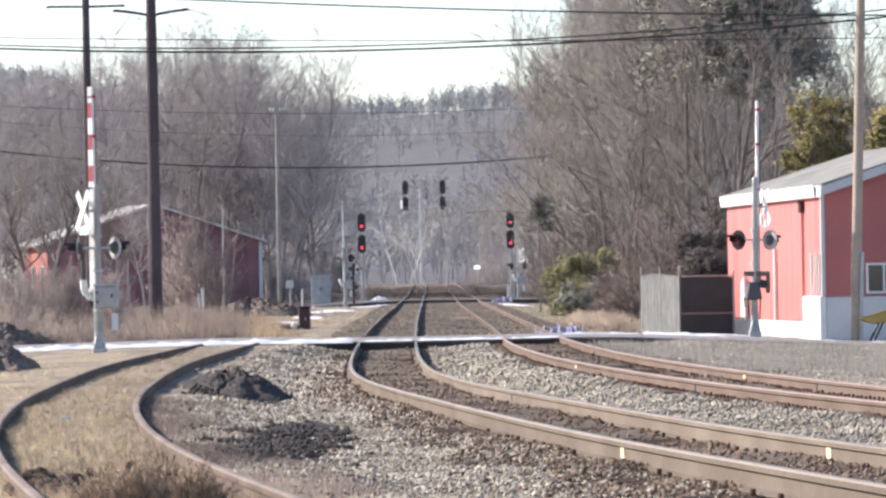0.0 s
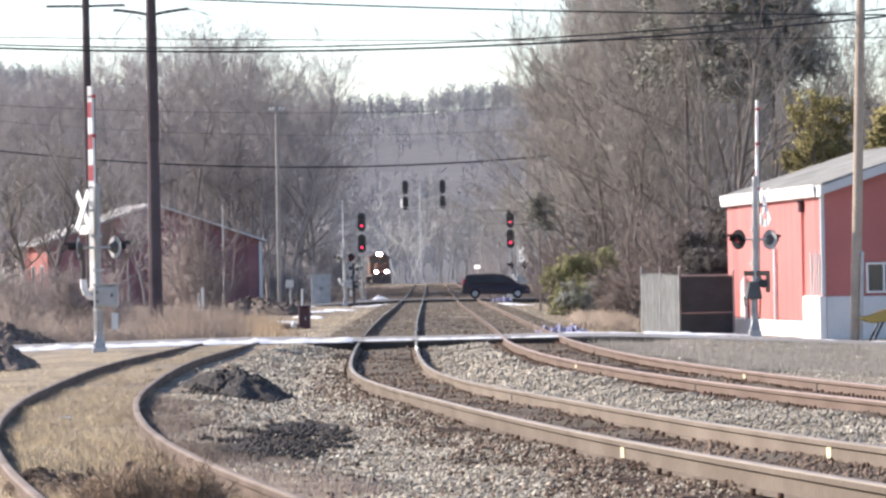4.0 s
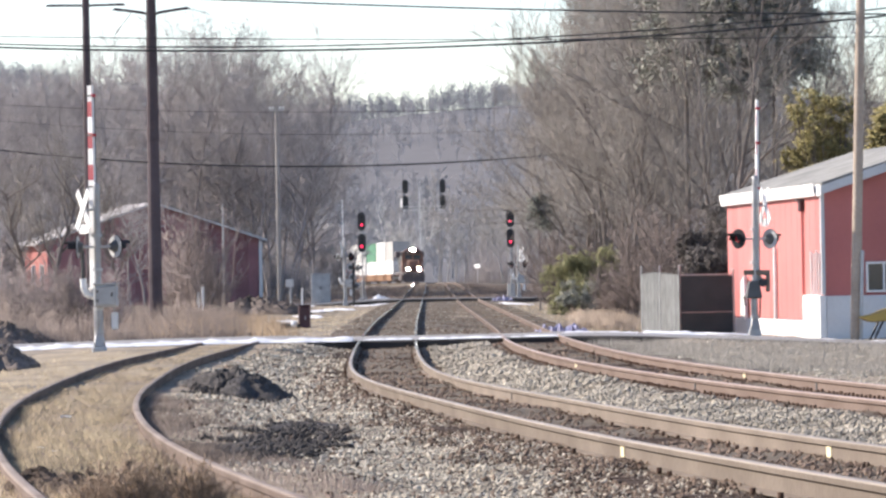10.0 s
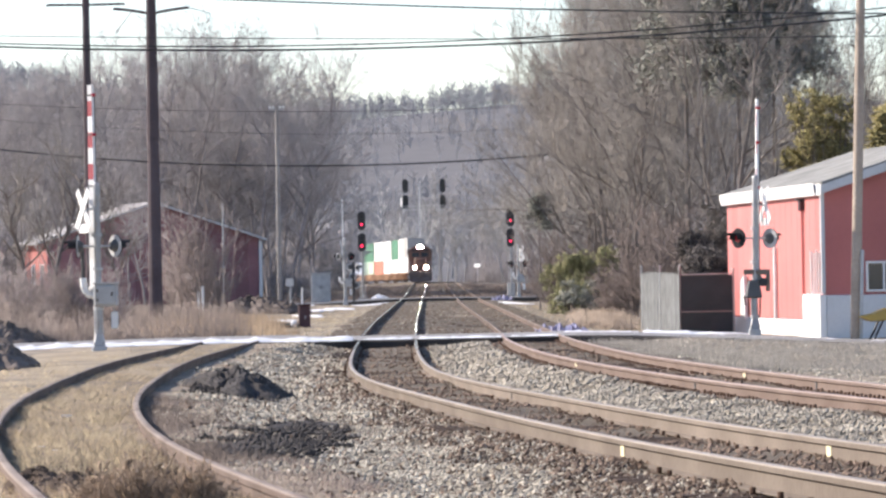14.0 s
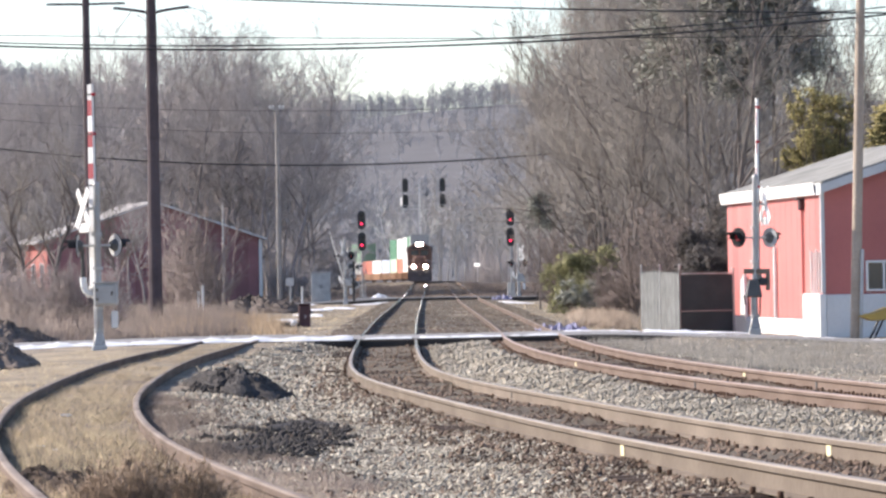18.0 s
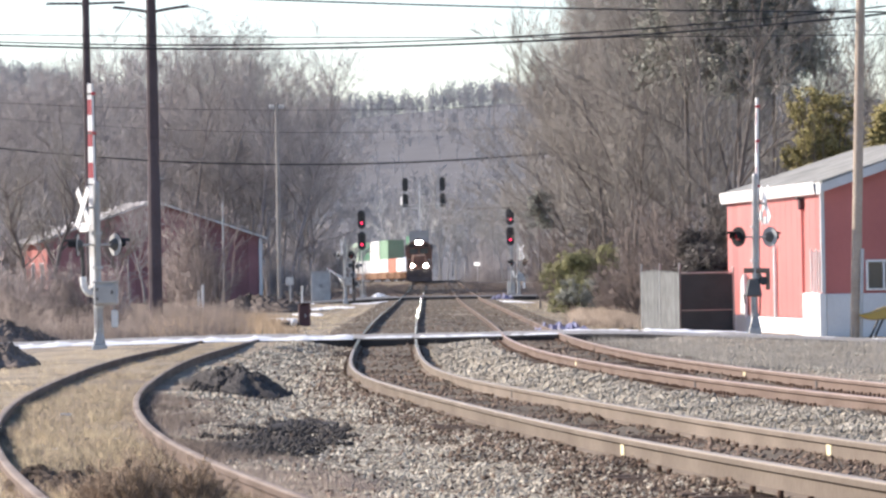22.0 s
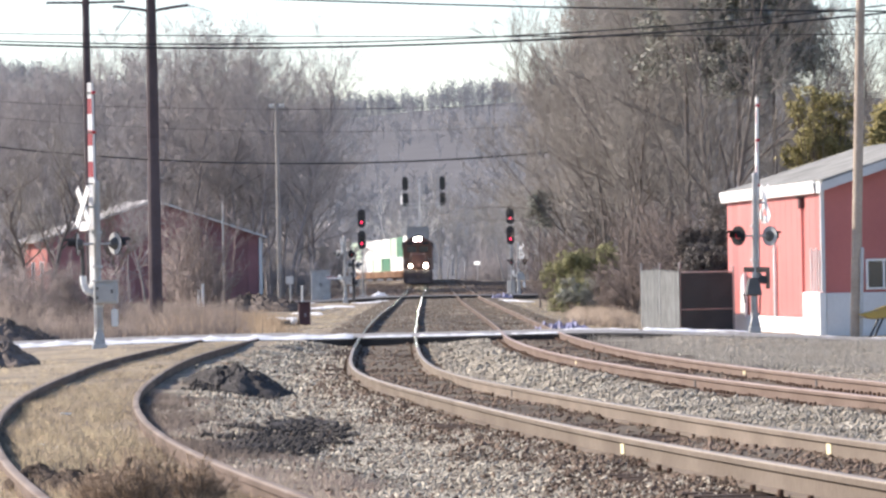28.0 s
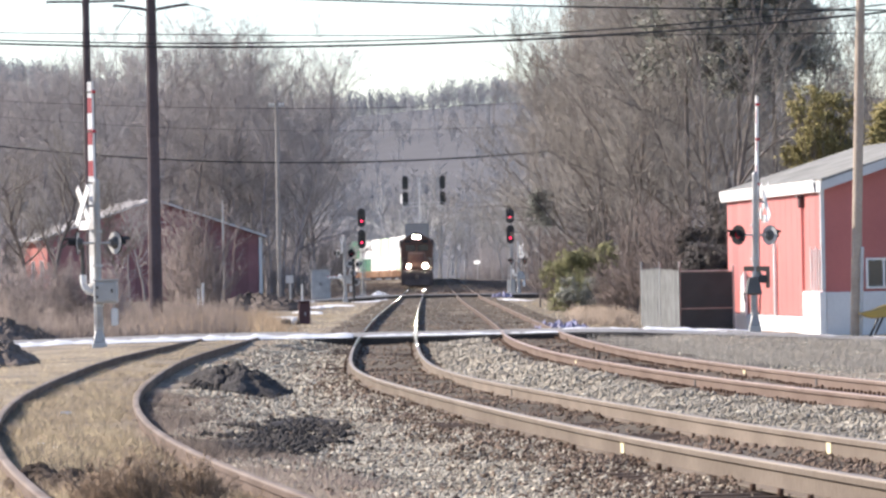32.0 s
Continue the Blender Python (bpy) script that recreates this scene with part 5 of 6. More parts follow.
def crossing_gate(label, m, mast_h, lights, cross, arm_len, arm_at, arm_turn, arm_w, box_x, stripes=True, case="galvanised", band=1.0):
    """lights: height and the two facings; cross: sideways offset, height and turn of the crossbuck."""
    ob = thing("crossing_gate", m, label, "crossing gate", "railway crossing gates")
    block("foundation", 0.36, 0.36, 0.34, "galvanised", pose(0, 0, -0.2), ob, "concrete foot", 0.03)
    block("base_flange", 0.31, 0.31, 0.34, "aluminium", pose(0, 0, 0.13), ob, "", 0.03, 0.6)
    bar("mast", (0, 0, 0.3), (0, 0, mast_h), 0.085, "aluminium", ob, n=14)
    if case != "dark_metal":
        bar("mast_sleeve", (0, 0, 0.45), (0, 0, 1.2), 0.115, "aluminium", ob, n=14)
    for z in (0.47, 1.05, 2.05, lights[0] + 0.25):
        if z < mast_h:
            bar("clamp", (0, 0, z), (0, 0, z + 0.07), 0.13, "galvanised", ob, n=14)
    for dx in (-0.12, 0.12):
        for dy in (-0.12, 0.12):
            bar("anchor_bolt", (dx, dy, 0.12), (dx, dy, 0.24), 0.018, "dark_metal", ob, n=6)
    bm = bmesh.new()
    bmesh.ops.create_uvsphere(bm, u_segments=10, v_segments=6, radius=0.085, matrix=Matrix.Translation((0, 0, mast_h)))
    part("mast_cap", bm, "aluminium", ob)
    s = 1 if box_x > 0 else -1
    if case == "dark_metal":
        mech = block("gate_mechanism", 0.50, 0.40, 0.52, case, pose(box_x - 0.02, 0, 1.04), ob, "dark metal drive box", 0.04, 0.62)
        block("top_bar", 0.76, 0.16, 0.15, "rail", pose(box_x + 0.07, 0, 1.72), mech, "brown steel bar", 0.02)
        block("bracket_leg", 0.12, 0.16, 0.50, "rail", pose(box_x + 0.40, 0, 1.24), mech, "brown steel bracket", 0.02)
        bm = bmesh.new()
        tube(bm, (box_x + 0.26, -0.14, 1.50), (box_x + 0.26, 0.1, 1.50), 0.125, n=18)
        part("counterweight", bm, "black", mech, "round black counterweight")
        for dx, z0 in ((-0.30, 0.82), (0.18, 0.45)):
            bar("cable", (box_x + dx, -0.05, 1.1), (box_x + dx * 0.85, -0.05, z0), 0.022, "black", mech, "black hanging cable", n=6)
    else:
        mech = block("gate_mechanism", 0.60, 0.46, 0.57, case, pose(box_x, 0, 1.13), ob, "grey metal drive box", 0.04)
        block("mechanism_door", 0.44, 0.02, 0.44, case, pose(box_x, -0.241, 1.19), mech, "", 0.01)
        block("lid", 0.64, 0.50, 0.04, case, pose(box_x, 0, 1.70), mech, "overhanging lid", 0.01)
        for dz in (1.26, 1.50):
            block("hinge", 0.05, 0.03, 0.07, "dark_metal", pose(box_x - 0.20, -0.252, dz), mech, "", 0.005)
        block("latch", 0.05, 0.04, 0.10, "dark_metal", pose(box_x + 0.17, -0.256, 1.40), mech, "dark latch", 0.005)
    bar("conduit", (-0.09, -0.05, 0.0), (-0.09, -0.05, 1.26), 0.025, "galvanised", ob, n=8)
    bm = bmesh.new()
    if case != "dark_metal":
        for a, b in (((0.0, 0.2, 1.42), (-0.20, 0.14, 1.41)), ((-0.20, 0.14, 1.41), (-0.31, 0.12, 1.48)), ((-0.31, 0.12, 1.48), (-0.37, 0.12, 1.62)), ((-0.37, 0.12, 1.62), (-0.39, 0.12, 1.86))):
            tube(bm, a, b, 0.085, n=12)
        part("counterweight_arm", bm, "white_paint", ob, "white bent arm")
    else:
        tube(bm, (0.0, 0.2, 1.62), (0.05, 0.2, 2.0), 0.06)
        part("arm_root", bm, "galvanised", ob)
    if box_x > 0.1 and stripes:
        bar("conduit", (-s * 0.39, 0.12, 1.86), (-s * 0.39, 0.06, lights[0] - 0.08), 0.05, "dark_metal", ob, "dark upright pipe", n=10)
    if case != "dark_metal":
        block("junction_box", 0.17, 0.14, 0.44, "white_paint", pose(s * 0.40, 0, 0.56), ob, "small white hanging box", 0.03)
        bar("hanger", (s * 0.40, 0, 0.92), (s * 0.38, 0, 1.15), 0.015, "galvanised", ob, n=6)
    lz, f1, f2 = lights
    bar("light_arm", (-0.45, 0, lz), (0.45, 0, lz), 0.03, "galvanised", ob)
    flasher(ob, -0.42, lz, f1)
    flasher(ob, 0.39, lz, f2)
    cx, cz, turn = cross
    for k, a in enumerate((48, -48)):
        block("crossbuck", 1.26, 0.02, 0.23, "white_paint", pose(cx, 0, cz, 0, 0, turn) @ pose(0, -0.03 * k, 0, 0, a) @ Matrix.Translation((0, 0, -0.115)), ob, "white crossbuck board", 0.004)
    block("track_sign", 0.62, 0.02, 0.22, "white_paint", pose(cx, 0, cz - 0.60, 0, 0, turn), ob, "small white sign plate", 0.004)
    bar("bracket", (0, 0, cz), (cx, 0, cz), 0.03, "galvanised", ob, n=8)
    arm = new("gate_arm")
    arm.parent = ob
    arm.matrix_basis = Matrix.Translation(arm_at) @ pose(0, 0, 0, 0, 0, arm_turn)
    bar("hub", (-0.1, 0, 0), (0.1, 0, 0), 0.13, "galvanised", arm, n=14)
    n = int(arm_len / 0.385)
    for i in range(n):
        z0 = arm_len - (i + 1) * arm_len / n
        w = arm_w * (0.75 + 0.5 * (i / n))
        red = i % 2 == 1 and i < 7 if stripes else False
        seg = block("stripe", w, 0.07, arm_len / n - 0.002, "white_paint", pose(0, 0, z0), arm, "white fibreglass section", 0.006)
        if red:
            for sy in (-1, 1):
                block("red_band", (w - 0.012) * band, 0.004, arm_len / n - 0.012, "red_stripe", pose((w - 0.012) * (1 - band) / 2, sy * 0.0365, z0 + 0.005), seg, "red reflective band", 0)
    for z in (arm_len - 0.30, arm_len * 0.75, arm_len * 0.5):
        block("gate_lamp", 0.06, 0.13, 0.08, "tail_red", pose(arm_w * 0.5, 0, z), arm, "small unlit red lamp", 0.02)
        block("lamp_clip", arm_w * 1.1, 0.10, 0.04, "dark_metal", pose(0, 0, z + 0.02), arm, "dark clip", 0.005)
    bar("lamp_cable", (arm_w * 0.5, 0.05, 0.1), (arm_w * 0.4, 0.05, arm_len - 0.3), 0.012, "black", arm, "thin black lamp cable", n=6)
    return ob, arm


gate_w, arm_w = crossing_gate("raised railway crossing gate with a red-striped arm and white crossbuck", pose(-8.72, 106.5, -0.14, 0, -0.2, 0), 4.2, (2.66, 176, 38), (-0.33, 3.60, -64), 5.2, (-0.12, 0.24, 1.55), -42, 0.22, 0.19)
gate_e, arm_e = crossing_gate("raised railway crossing gate beside the red workshop", pose(9.05, 122.9, -0.22, 0, 1.0, 0), 4.55, (2.78, 220, 44), (0.30, 3.75, -76), 5.25, (0.08, 0.24, 1.6), -70, 0.12, -0.02, case="dark_metal", band=0.4)
gate_f, arm_f = crossing_gate("far railway crossing gate, its white arm coming down", pose(-6.95, 297.6, -0.16), 4.5, (3.3, 150, -40), (-0.2, 3.9, 80), 5.75, (-0.1, 0.25, 1.62), 80, 0.15, 0.17, stripes=False)
gate_g, arm_g = crossing_gate("far railway crossing gate beside the second track", pose(5.6, 314.5, -0.05), 3.9, (2.5, 200, -30), (0.2, 3.3, -60), 0.8, (0.0, 0.25, 1.5), -80, 0.13, 0.17, stripes=False)


for x, z, a in ((0.5, 1.9, 70), (0.85, 2.5, 40), (0.4, 2.55, 110), (0.75, 1.25, 60)):
    flasher(gate_f, x, z, a)
bar("side_mast", (0.6, 0.1, 0.0), (0.6, 0.1, 2.9), 0.09, "black", gate_f, "black side post")


# ---- signals ----
def signal_head(parent, x, y, z, lit, facing=-1):
    bm = bmesh.new()
    pts = [(0.31 * math.cos(a), (0.42 if math.sin(a) > 0 else -0.42) + 0.31 * math.sin(a)) for a in np.linspace(0, 2 * math.pi, 24, endpoint=False)]
    prism(bm, pts, 0.05, pose(x, y, z + 0.28))
    head = part("signal_head", bm, "black", parent, "black oval backplate")
    bm = bmesh.new()
    box(bm, 0.3, 0.25, 1.1, pose(x, y + 0.15, z - 0.25), 0.03)
    part("signal_case", bm, "black", head)
    for k, zz in enumerate((z + 0.62, z + 0.31, z)):
        on = lit and k == 2
        bm = bmesh.new()
        tube(bm, (x, y - 0.03, zz), (x, y - 0.055, zz), 0.095 if on else 0.10, n=18)
        part("lens", bm, "lamp_red" if on else "glass", head, "glowing red lens" if on else "dark lens")
        bm = bmesh.new()
        for i in range(8):
            a0, a1 = math.radians(-10 + 25 * i), math.radians(15 + 25 * i)
            bm.faces.new([bm.verts.new((x + 0.14 * math.cos(a), yy, zz + 0.14 * math.sin(a))) for a, yy in ((a0, y - 0.03), (a1, y - 0.03), (a1, y - 0.26), (a0, y - 0.26))])
        bmesh.ops.solidify(bm, geom=bm.faces[:], thickness=0.01)
        part("hood", bm, "black", head)
    return head


def mast_signal(x, y, lens_z, label):
    base = gz(x, y)
    ob = thing("railway_signal", Matrix.Translation((x, y, base)), label, "signal", "railway signals")
    block("foundation", 0.7, 0.7, 0.4, "galvanised", pose(0, 0.2, -0.1), ob, "concrete foot")
    bar("mast", (0, 0.32, 0.2), (0, 0.32, lens_z[0] - base + 1.0), 0.07, "galvanised", ob)
    for z in lens_z:
        signal_head(ob, 0, 0, z - base, True)
        bar("bracket", (0, 0.3, z - base), (0, 0.1, z - base), 0.04, "galvanised", ob)
    bm = bmesh.new()
    for sx in (-0.2, 0.2):
        tube(bm, (sx, 0.55, 0.1), (sx, 0.42, lens_z[0] - base - 0.2), 0.02, n=6)
    for k in range(int((lens_z[0] - base) / 0.4)):
        tube(bm, (-0.2, 0.53 - 0.01 * k, 0.4 + 0.4 * k), (0.2, 0.53 - 0.01 * k, 0.4 + 0.4 * k), 0.015, n=6)
    part("ladder", bm, "galvanised", ob)
    if x > 0:
        block("case", 0.6, 0.5, 1.2, "galvanised", pose(0.0, 0.9, 0.05), ob, "grey relay case", 0.03)
    return ob


mast_signal(-6.34, 330.0, (5.79, 4.11), "railway signal with two black heads showing red")
mast_signal(5.30, 330.0, (5.88, 4.28), "railway signal with two black heads showing red")


def bracket_signal():
    """A tall mast beyond the bend with two pairs of dark heads on one crossarm, a third larger than the near ones."""
    x, y, k = -3.55, 665.0, 665 / 450
    base = gz(x, y)
    ob = thing("bracket_signal", Matrix.Translation((x, y, base)) @ Matrix.Scale(k, 4), "tall lattice signal mast with four dark heads on a crossarm", "signal")
    low = gz(-6.0, 450.0) - 1.6 + (1.6 - base) / k
    arm = low + 8.75
    block("foundation", 0.8, 0.8, 0.5, "galvanised", pose(0, 0, -0.2), ob, "concrete foot", 0.03)
    bar("mast", (0, 0, 0.2), (0, 0, arm + 2.9), 0.045, "white_paint", ob, "pale steel mast", r2=0.035)
    bm = bmesh.new()
    for sx in (-0.17, 0.17):
        tube(bm, (sx, 0.18, 0.1), (sx, 0.18, arm + 2.6), 0.012, n=6)
    for i in range(int((arm + 2.4) / 0.4)):
        tube(bm, (-0.17, 0.18, 0.4 + 0.4 * i), (0.17, 0.18, 0.4 + 0.4 * i), 0.016, n=6)
    part("ladder", bm, "white_paint", ob, "pale steel ladder")
    for z in (arm - 0.2, arm + 0.25):
        bar("chord", (-1.8, 0, z), (2.75, 0, z), 0.03, "galvanised", ob)
    for i in range(7):
        bar("lacing", (-1.8 + 0.65 * i, 0, arm - 0.2 + 0.45 * (i % 2)), (-1.15 + 0.65 * i, 0, arm + 0.25 - 0.45 * (i % 2)), 0.022, "galvanised", ob, n=6)
    for hx in (-1.52, 2.46):
        bar("bracket", (hx, 0.3, arm - 0.25), (hx, 0.3, arm + 2.85), 0.05, "galvanised", ob)
        for z in (0.30, 2.0):
            signal_head(ob, hx, 0.1, arm + z + 0.1, False)
    block("name_plate", 0.24, 0.03, 0.9, "white_paint", pose(-1.95, 0.05, arm + 0.2, 0, 0, -50), ob, "white plate", 0.005)
    return ob


bracket_signal()


# ---- poles and wires ----
def steel_pole(x, y, top, arm_z, reach, rise, r_low, r_top, lean, label):
    base = gz(x, y)
    ob = thing("power_pole", pose(x, y, base - 0.3, 0, lean, 0), label, "pole", "steel power poles")
    h = top - base
    bar("shaft", (0, 0, 0), (0, 0, h * 0.55), r_low, "weathering_steel", ob, r2=(r_low + r_top) / 2, n=14)
    bar("shaft", (0, 0, h * 0.55 - 0.4), (0, 0, h), (r_low + r_top) / 2 + 0.02, "weathering_steel", ob, r2=r_top, n=14)
    for s in (-1, 1):
        bm = bmesh.new()
        p = [Vector((s * reach * k / 5, 0, arm_z - base + rise * (k / 5) ** 0.6)) for k in range(6)]
        for a, b in zip(p, p[1:]):
            tube(bm, a, b, 0.06, 0.05, 8)
        part("davit_arm", bm, "weathering_steel", ob, "upswept steel arm")
        bm = bmesh.new()
        for k in range(3):
            tube(bm, p[5] - Vector((0, 0, 0.03 * k)), p[5] - Vector((0, 0, 0.03 * k + 0.02)), 0.05, 0.04, 8)
        part("insulator", bm, "galvanised", ob)
    if rise > 0.1:
        bar("jumper", (-0.75, 0, arm_z - base + 0.12), (-1.36, 0, arm_z - base - 0.68), 0.02, "galvanised", ob, "slanting grey strut", n=6)
        bar("jumper", (reach, 0, arm_z - base + rise), (reach + 0.85, 0, arm_z - base), 0.012, "cable", ob, "slack wire", n=6)
    for z in (h * 0.30, h * 0.42, h * 0.5, h * 0.62, h * 0.72):
        bar("step_bolt", (-r_low - 0.12, 0, z), (r_low + 0.12, 0, z), 0.02, "galvanised", ob, n=6)
    return ob


steel_pole(-10.93, 160.0, 14.2, 12.03, 1.42, 0.26, 0.27, 0.17, 0.0, "dark weathering-steel power pole with upswept arms")
steel_pole(-15.92, 190.0, 16.8, 14.42, 1.75, 0.03, 0.19, 0.15, 0.0, "slim dark steel power pole behind the crossing gate")


def wood_pole(x, y, top, r, lean, label, material, arm=0.0):
    base = gz(x, y)
    ob = thing("utility_pole", pose(x, y, base - 0.3, 0, lean, 0), label, "pole")
    bar("shaft", (0, 0, 0), (0, 0, top - base), r, material, ob, r2=r * 0.8, n=14)
    if arm:
        block("crossarm", arm * 2, 0.14, 0.16, "aluminium", pose(0, 0, top - base - 0.4), ob, "pale weathered crossarm", 0.01)
        for s in (-1, -0.5, 0.5, 1):
            bar("insulator", (s * arm * 0.9, 0, top - base - 0.28), (s * arm * 0.9, 0, top - base - 0.10), 0.07, "white_paint", ob, "white insulator", n=8)
    else:
        for z in (9.2, 9.6):
            bar("bolt", (-r - 0.1, 0, z), (r + 0.1, 0, z), 0.03, "galvanised", ob, n=6)
        block("guard", 0.1, r * 2.2, 2.6, "galvanised", pose(r * 0.95, 0, 0.3), ob, "grey cable guard", 0.02)
    return ob


wood_pole(11.86, 120.9 + 0.9, 12.5, 0.155, 1.9, "tan wooden utility pole beside the workshop", "pole_wood")
wood_pole(-12.3, 300.0 + 16, 15.0, 0.17, 0.0, "thin grey utility pole with a crossarm", "pole_grey", 0.55)


def wire(label, y0, zf, x0, x1, r):
    """One hanging cable, a six-sided tube in one piece."""
    verts, faces = [], []
    xs = np.linspace(x0, x1, 60)
    for x in xs:
        z = float(zf(x))
        verts += [(x, y0 + r * math.cos(a), z + r * math.sin(a)) for a in (0, 1.047, 2.094, 3.142, 4.189, 5.236)]
    for i in range(len(xs) - 1):
        faces += [(6 * i + j, 6 * i + (j + 1) % 6, 6 * i + 6 + (j + 1) % 6, 6 * i + 6 + j) for j in range(6)]
    return tagged(raw("overhead_cable", verts, faces, "cable", smooth=True), label, "cable", "overhead cables")


def sag(x):
    return 8.225 + 0.00269 * (x + 3.3) ** 2


wire("thick black overhead cable along the road", 121.8, lambda x: sag(x), -45, 40, 0.032)
wire("black overhead cable just over the thick one", 121.8, lambda x: sag(x) + 0.09 + 0.00012 * (x + 20) ** 2, -45, 40, 0.022)
wire("thin overhead wire along the road", 121.8, lambda x: 8.47 - 0.0176 * x + 0.00052 * x * x, -45, 40, 0.014)
wire("high overhead wire along the road", 121.8, lambda x: 9.63 - 0.0476 * (x + 4.5) + 0.0010 * (x + 4.5) * (x - 2.65), -45, 40, 0.026)
wire("dark cable over the far crossing", 316.0, lambda x: 10.05 + 0.00244 * (x + 7.1) ** 2, -45, 25, 0.06)
wire("thin wire over the far crossing", 316.0, lambda x: 14.1 + 0.0012 * (x + 4) ** 2, -45, 25, 0.018)
wire("thin wire over the far crossing", 316.0, lambda x: 12.4 + 0.0018 * (x + 4) ** 2, -45, 25, 0.015)


# ---- small things by the tracks ----
def relay_cabinet(x, y, w, h, label):
    ob = thing("relay_cabinet", pose(x, y, gz(x, y) - 0.05), label, "cabinet")
    block("body", w, 1.2, h, "galvanised", pose(0, 0, 0), ob, "", 0.03)
    block("roof", w + 0.16, 1.36, 0.10, "aluminium", pose(0, 0, h), ob, "", 0.03)
    for s in (-1, 1):
        d = block("door", w / 2 - 0.04, 0.03, h - 0.2, "galvanised", pose(s * w / 4, -0.61, 0.1), ob, "", 0.01)
        bar("handle", (s * 0.06, -0.66, h * 0.5), (s * 0.06, -0.66, h * 0.62), 0.02, "black", d, n=6)
    return ob


relay_cabinet(-9.15, 314.0, 1.40, 2.25, "grey metal relay cabinet beside the far crossing")


def marker_post(x, y, h, label, material="white_paint"):
    ob = thing("marker_post", pose(x, y, gz(x, y) - 0.05), label, "post")
    block("post", 0.14, 0.10, h, material, pose(0, 0, 0), ob, "", 0.02)
    block("cap", 0.16, 0.12, 0.06, material, pose(0, 0, h), ob, "", 0.01)


bar_post = thing("utility_pole", pose(-17.2, 330.0, gz(-17.2, 330) - 0.2), "slim pale metal pole beside the barn", "pole")
bar("shaft", (0, 0, 0), (0, 0, 8.1), 0.09, "galvanised", bar_post, r2=0.07)
bar("cap", (0, 0, 8.1), (0, 0, 8.2), 0.10, "galvanised", bar_post)
marker_post(-10.0, 297.8, 1.25, "white marker post beside the road")
marker_post(-13.6, 238.0, 1.7, "white marker post standing in the brush")
marker_post(-13.9, 239.0, 1.4, "white marker post standing in the brush")
marker_post(-12.3, 236.0, 1.3, "pale wooden post in the brush", "pole_wood")


def switch_stand():
    ob = thing("switch_box", pose(-5.5, 166.0, gz(-5.5, 166) - 0.02) @ Matrix.Scale(1.12, 4), "dark maroon trackside box with a white ball lamp", "box")
    block("body", 0.42, 0.42, 0.80, "maroon", pose(0, 0, 0), ob, "", 0.04)
    block("lid", 0.46, 0.46, 0.06, "maroon", pose(0, 0, 0.80), ob, "", 0.015)
    block("hasp", 0.05, 0.03, 0.12, "galvanised", pose(0.04, -0.22, 0.34), ob, "bright hasp", 0.005)
    block("base", 0.70, 0.5, 0.20, "black", pose(-0.50, -0.05, 0), ob, "dark low base", 0.05)
    bm = bmesh.new()
    bmesh.ops.create_uvsphere(bm, u_segments=14, v_segments=10, radius=0.12, matrix=Matrix.Translation((-0.36, -0.33, 0.17)))
    part("ball_lamp", bm, "white_paint", ob, "white ball")


switch_stand()


def sign_board(x, y, z, w, h, label, material="white_paint", turn=-62):
    base = gz(x, y)
    ob = thing("track_sign", pose(x, y, base - 0.1), label, "sign")
    bar("post", (0, 0, 0), (0, 0, z - base + 0.1), 0.05, "galvanised", ob, n=8)
    block("plate", w, 0.03, h, material, pose(-0.05, -0.06, z - base, 0, 0, turn), ob, "", 0.01)


sign_board(-10.9, 300.0, 1.2, 0.55, 0.55, "dull grey back of a road sign beside the far crossing", "galvanised", 0)
sign_board(5.17, 636.0, 3.0, 1.9, 0.55, "small white trackside sign on a post")


def tarp(x, y, w, d, h, seed, label):
    r2 = np.random.default_rng(seed)
    n = 34
    verts, faces = [], []
    for i in range(n):
        for j in range(7):
            u, v = i / (n - 1) - 0.5, j / 6 - 0.5
            z = h * max(0, (1 - abs(v * 2) ** 2)) * (0.5 + 0.2 * math.sin(u * 23 + seed) + 0.2 * math.sin(u * 41 + 2 * v + seed) + 0.25 * r2.random()) * (1 - abs(u * 2) ** 4) + 0.03 + r2.normal(0, 0.03)
            verts.append((u * w, v * d, z))
    faces = [(i * 7 + j, i * 7 + 7 + j, i * 7 + 8 + j, i * 7 + 1 + j) for i in range(n - 1) for j in range(6)]
    ob = raw("tarpaulin", verts, faces, "blue_tarp")
    ob.location = (x, y, gz(x, y))
    tagged(ob, label, "tarpaulin", "blue tarpaulins")


tarp(3.85, 138.0, 1.75, 2.2, 0.30, 3, "crumpled blue tarpaulin beside the second track")
tarp(4.1, 297.0, 1.6, 2.0, 0.42, 5, "crumpled blue tarpaulin by the far crossing")


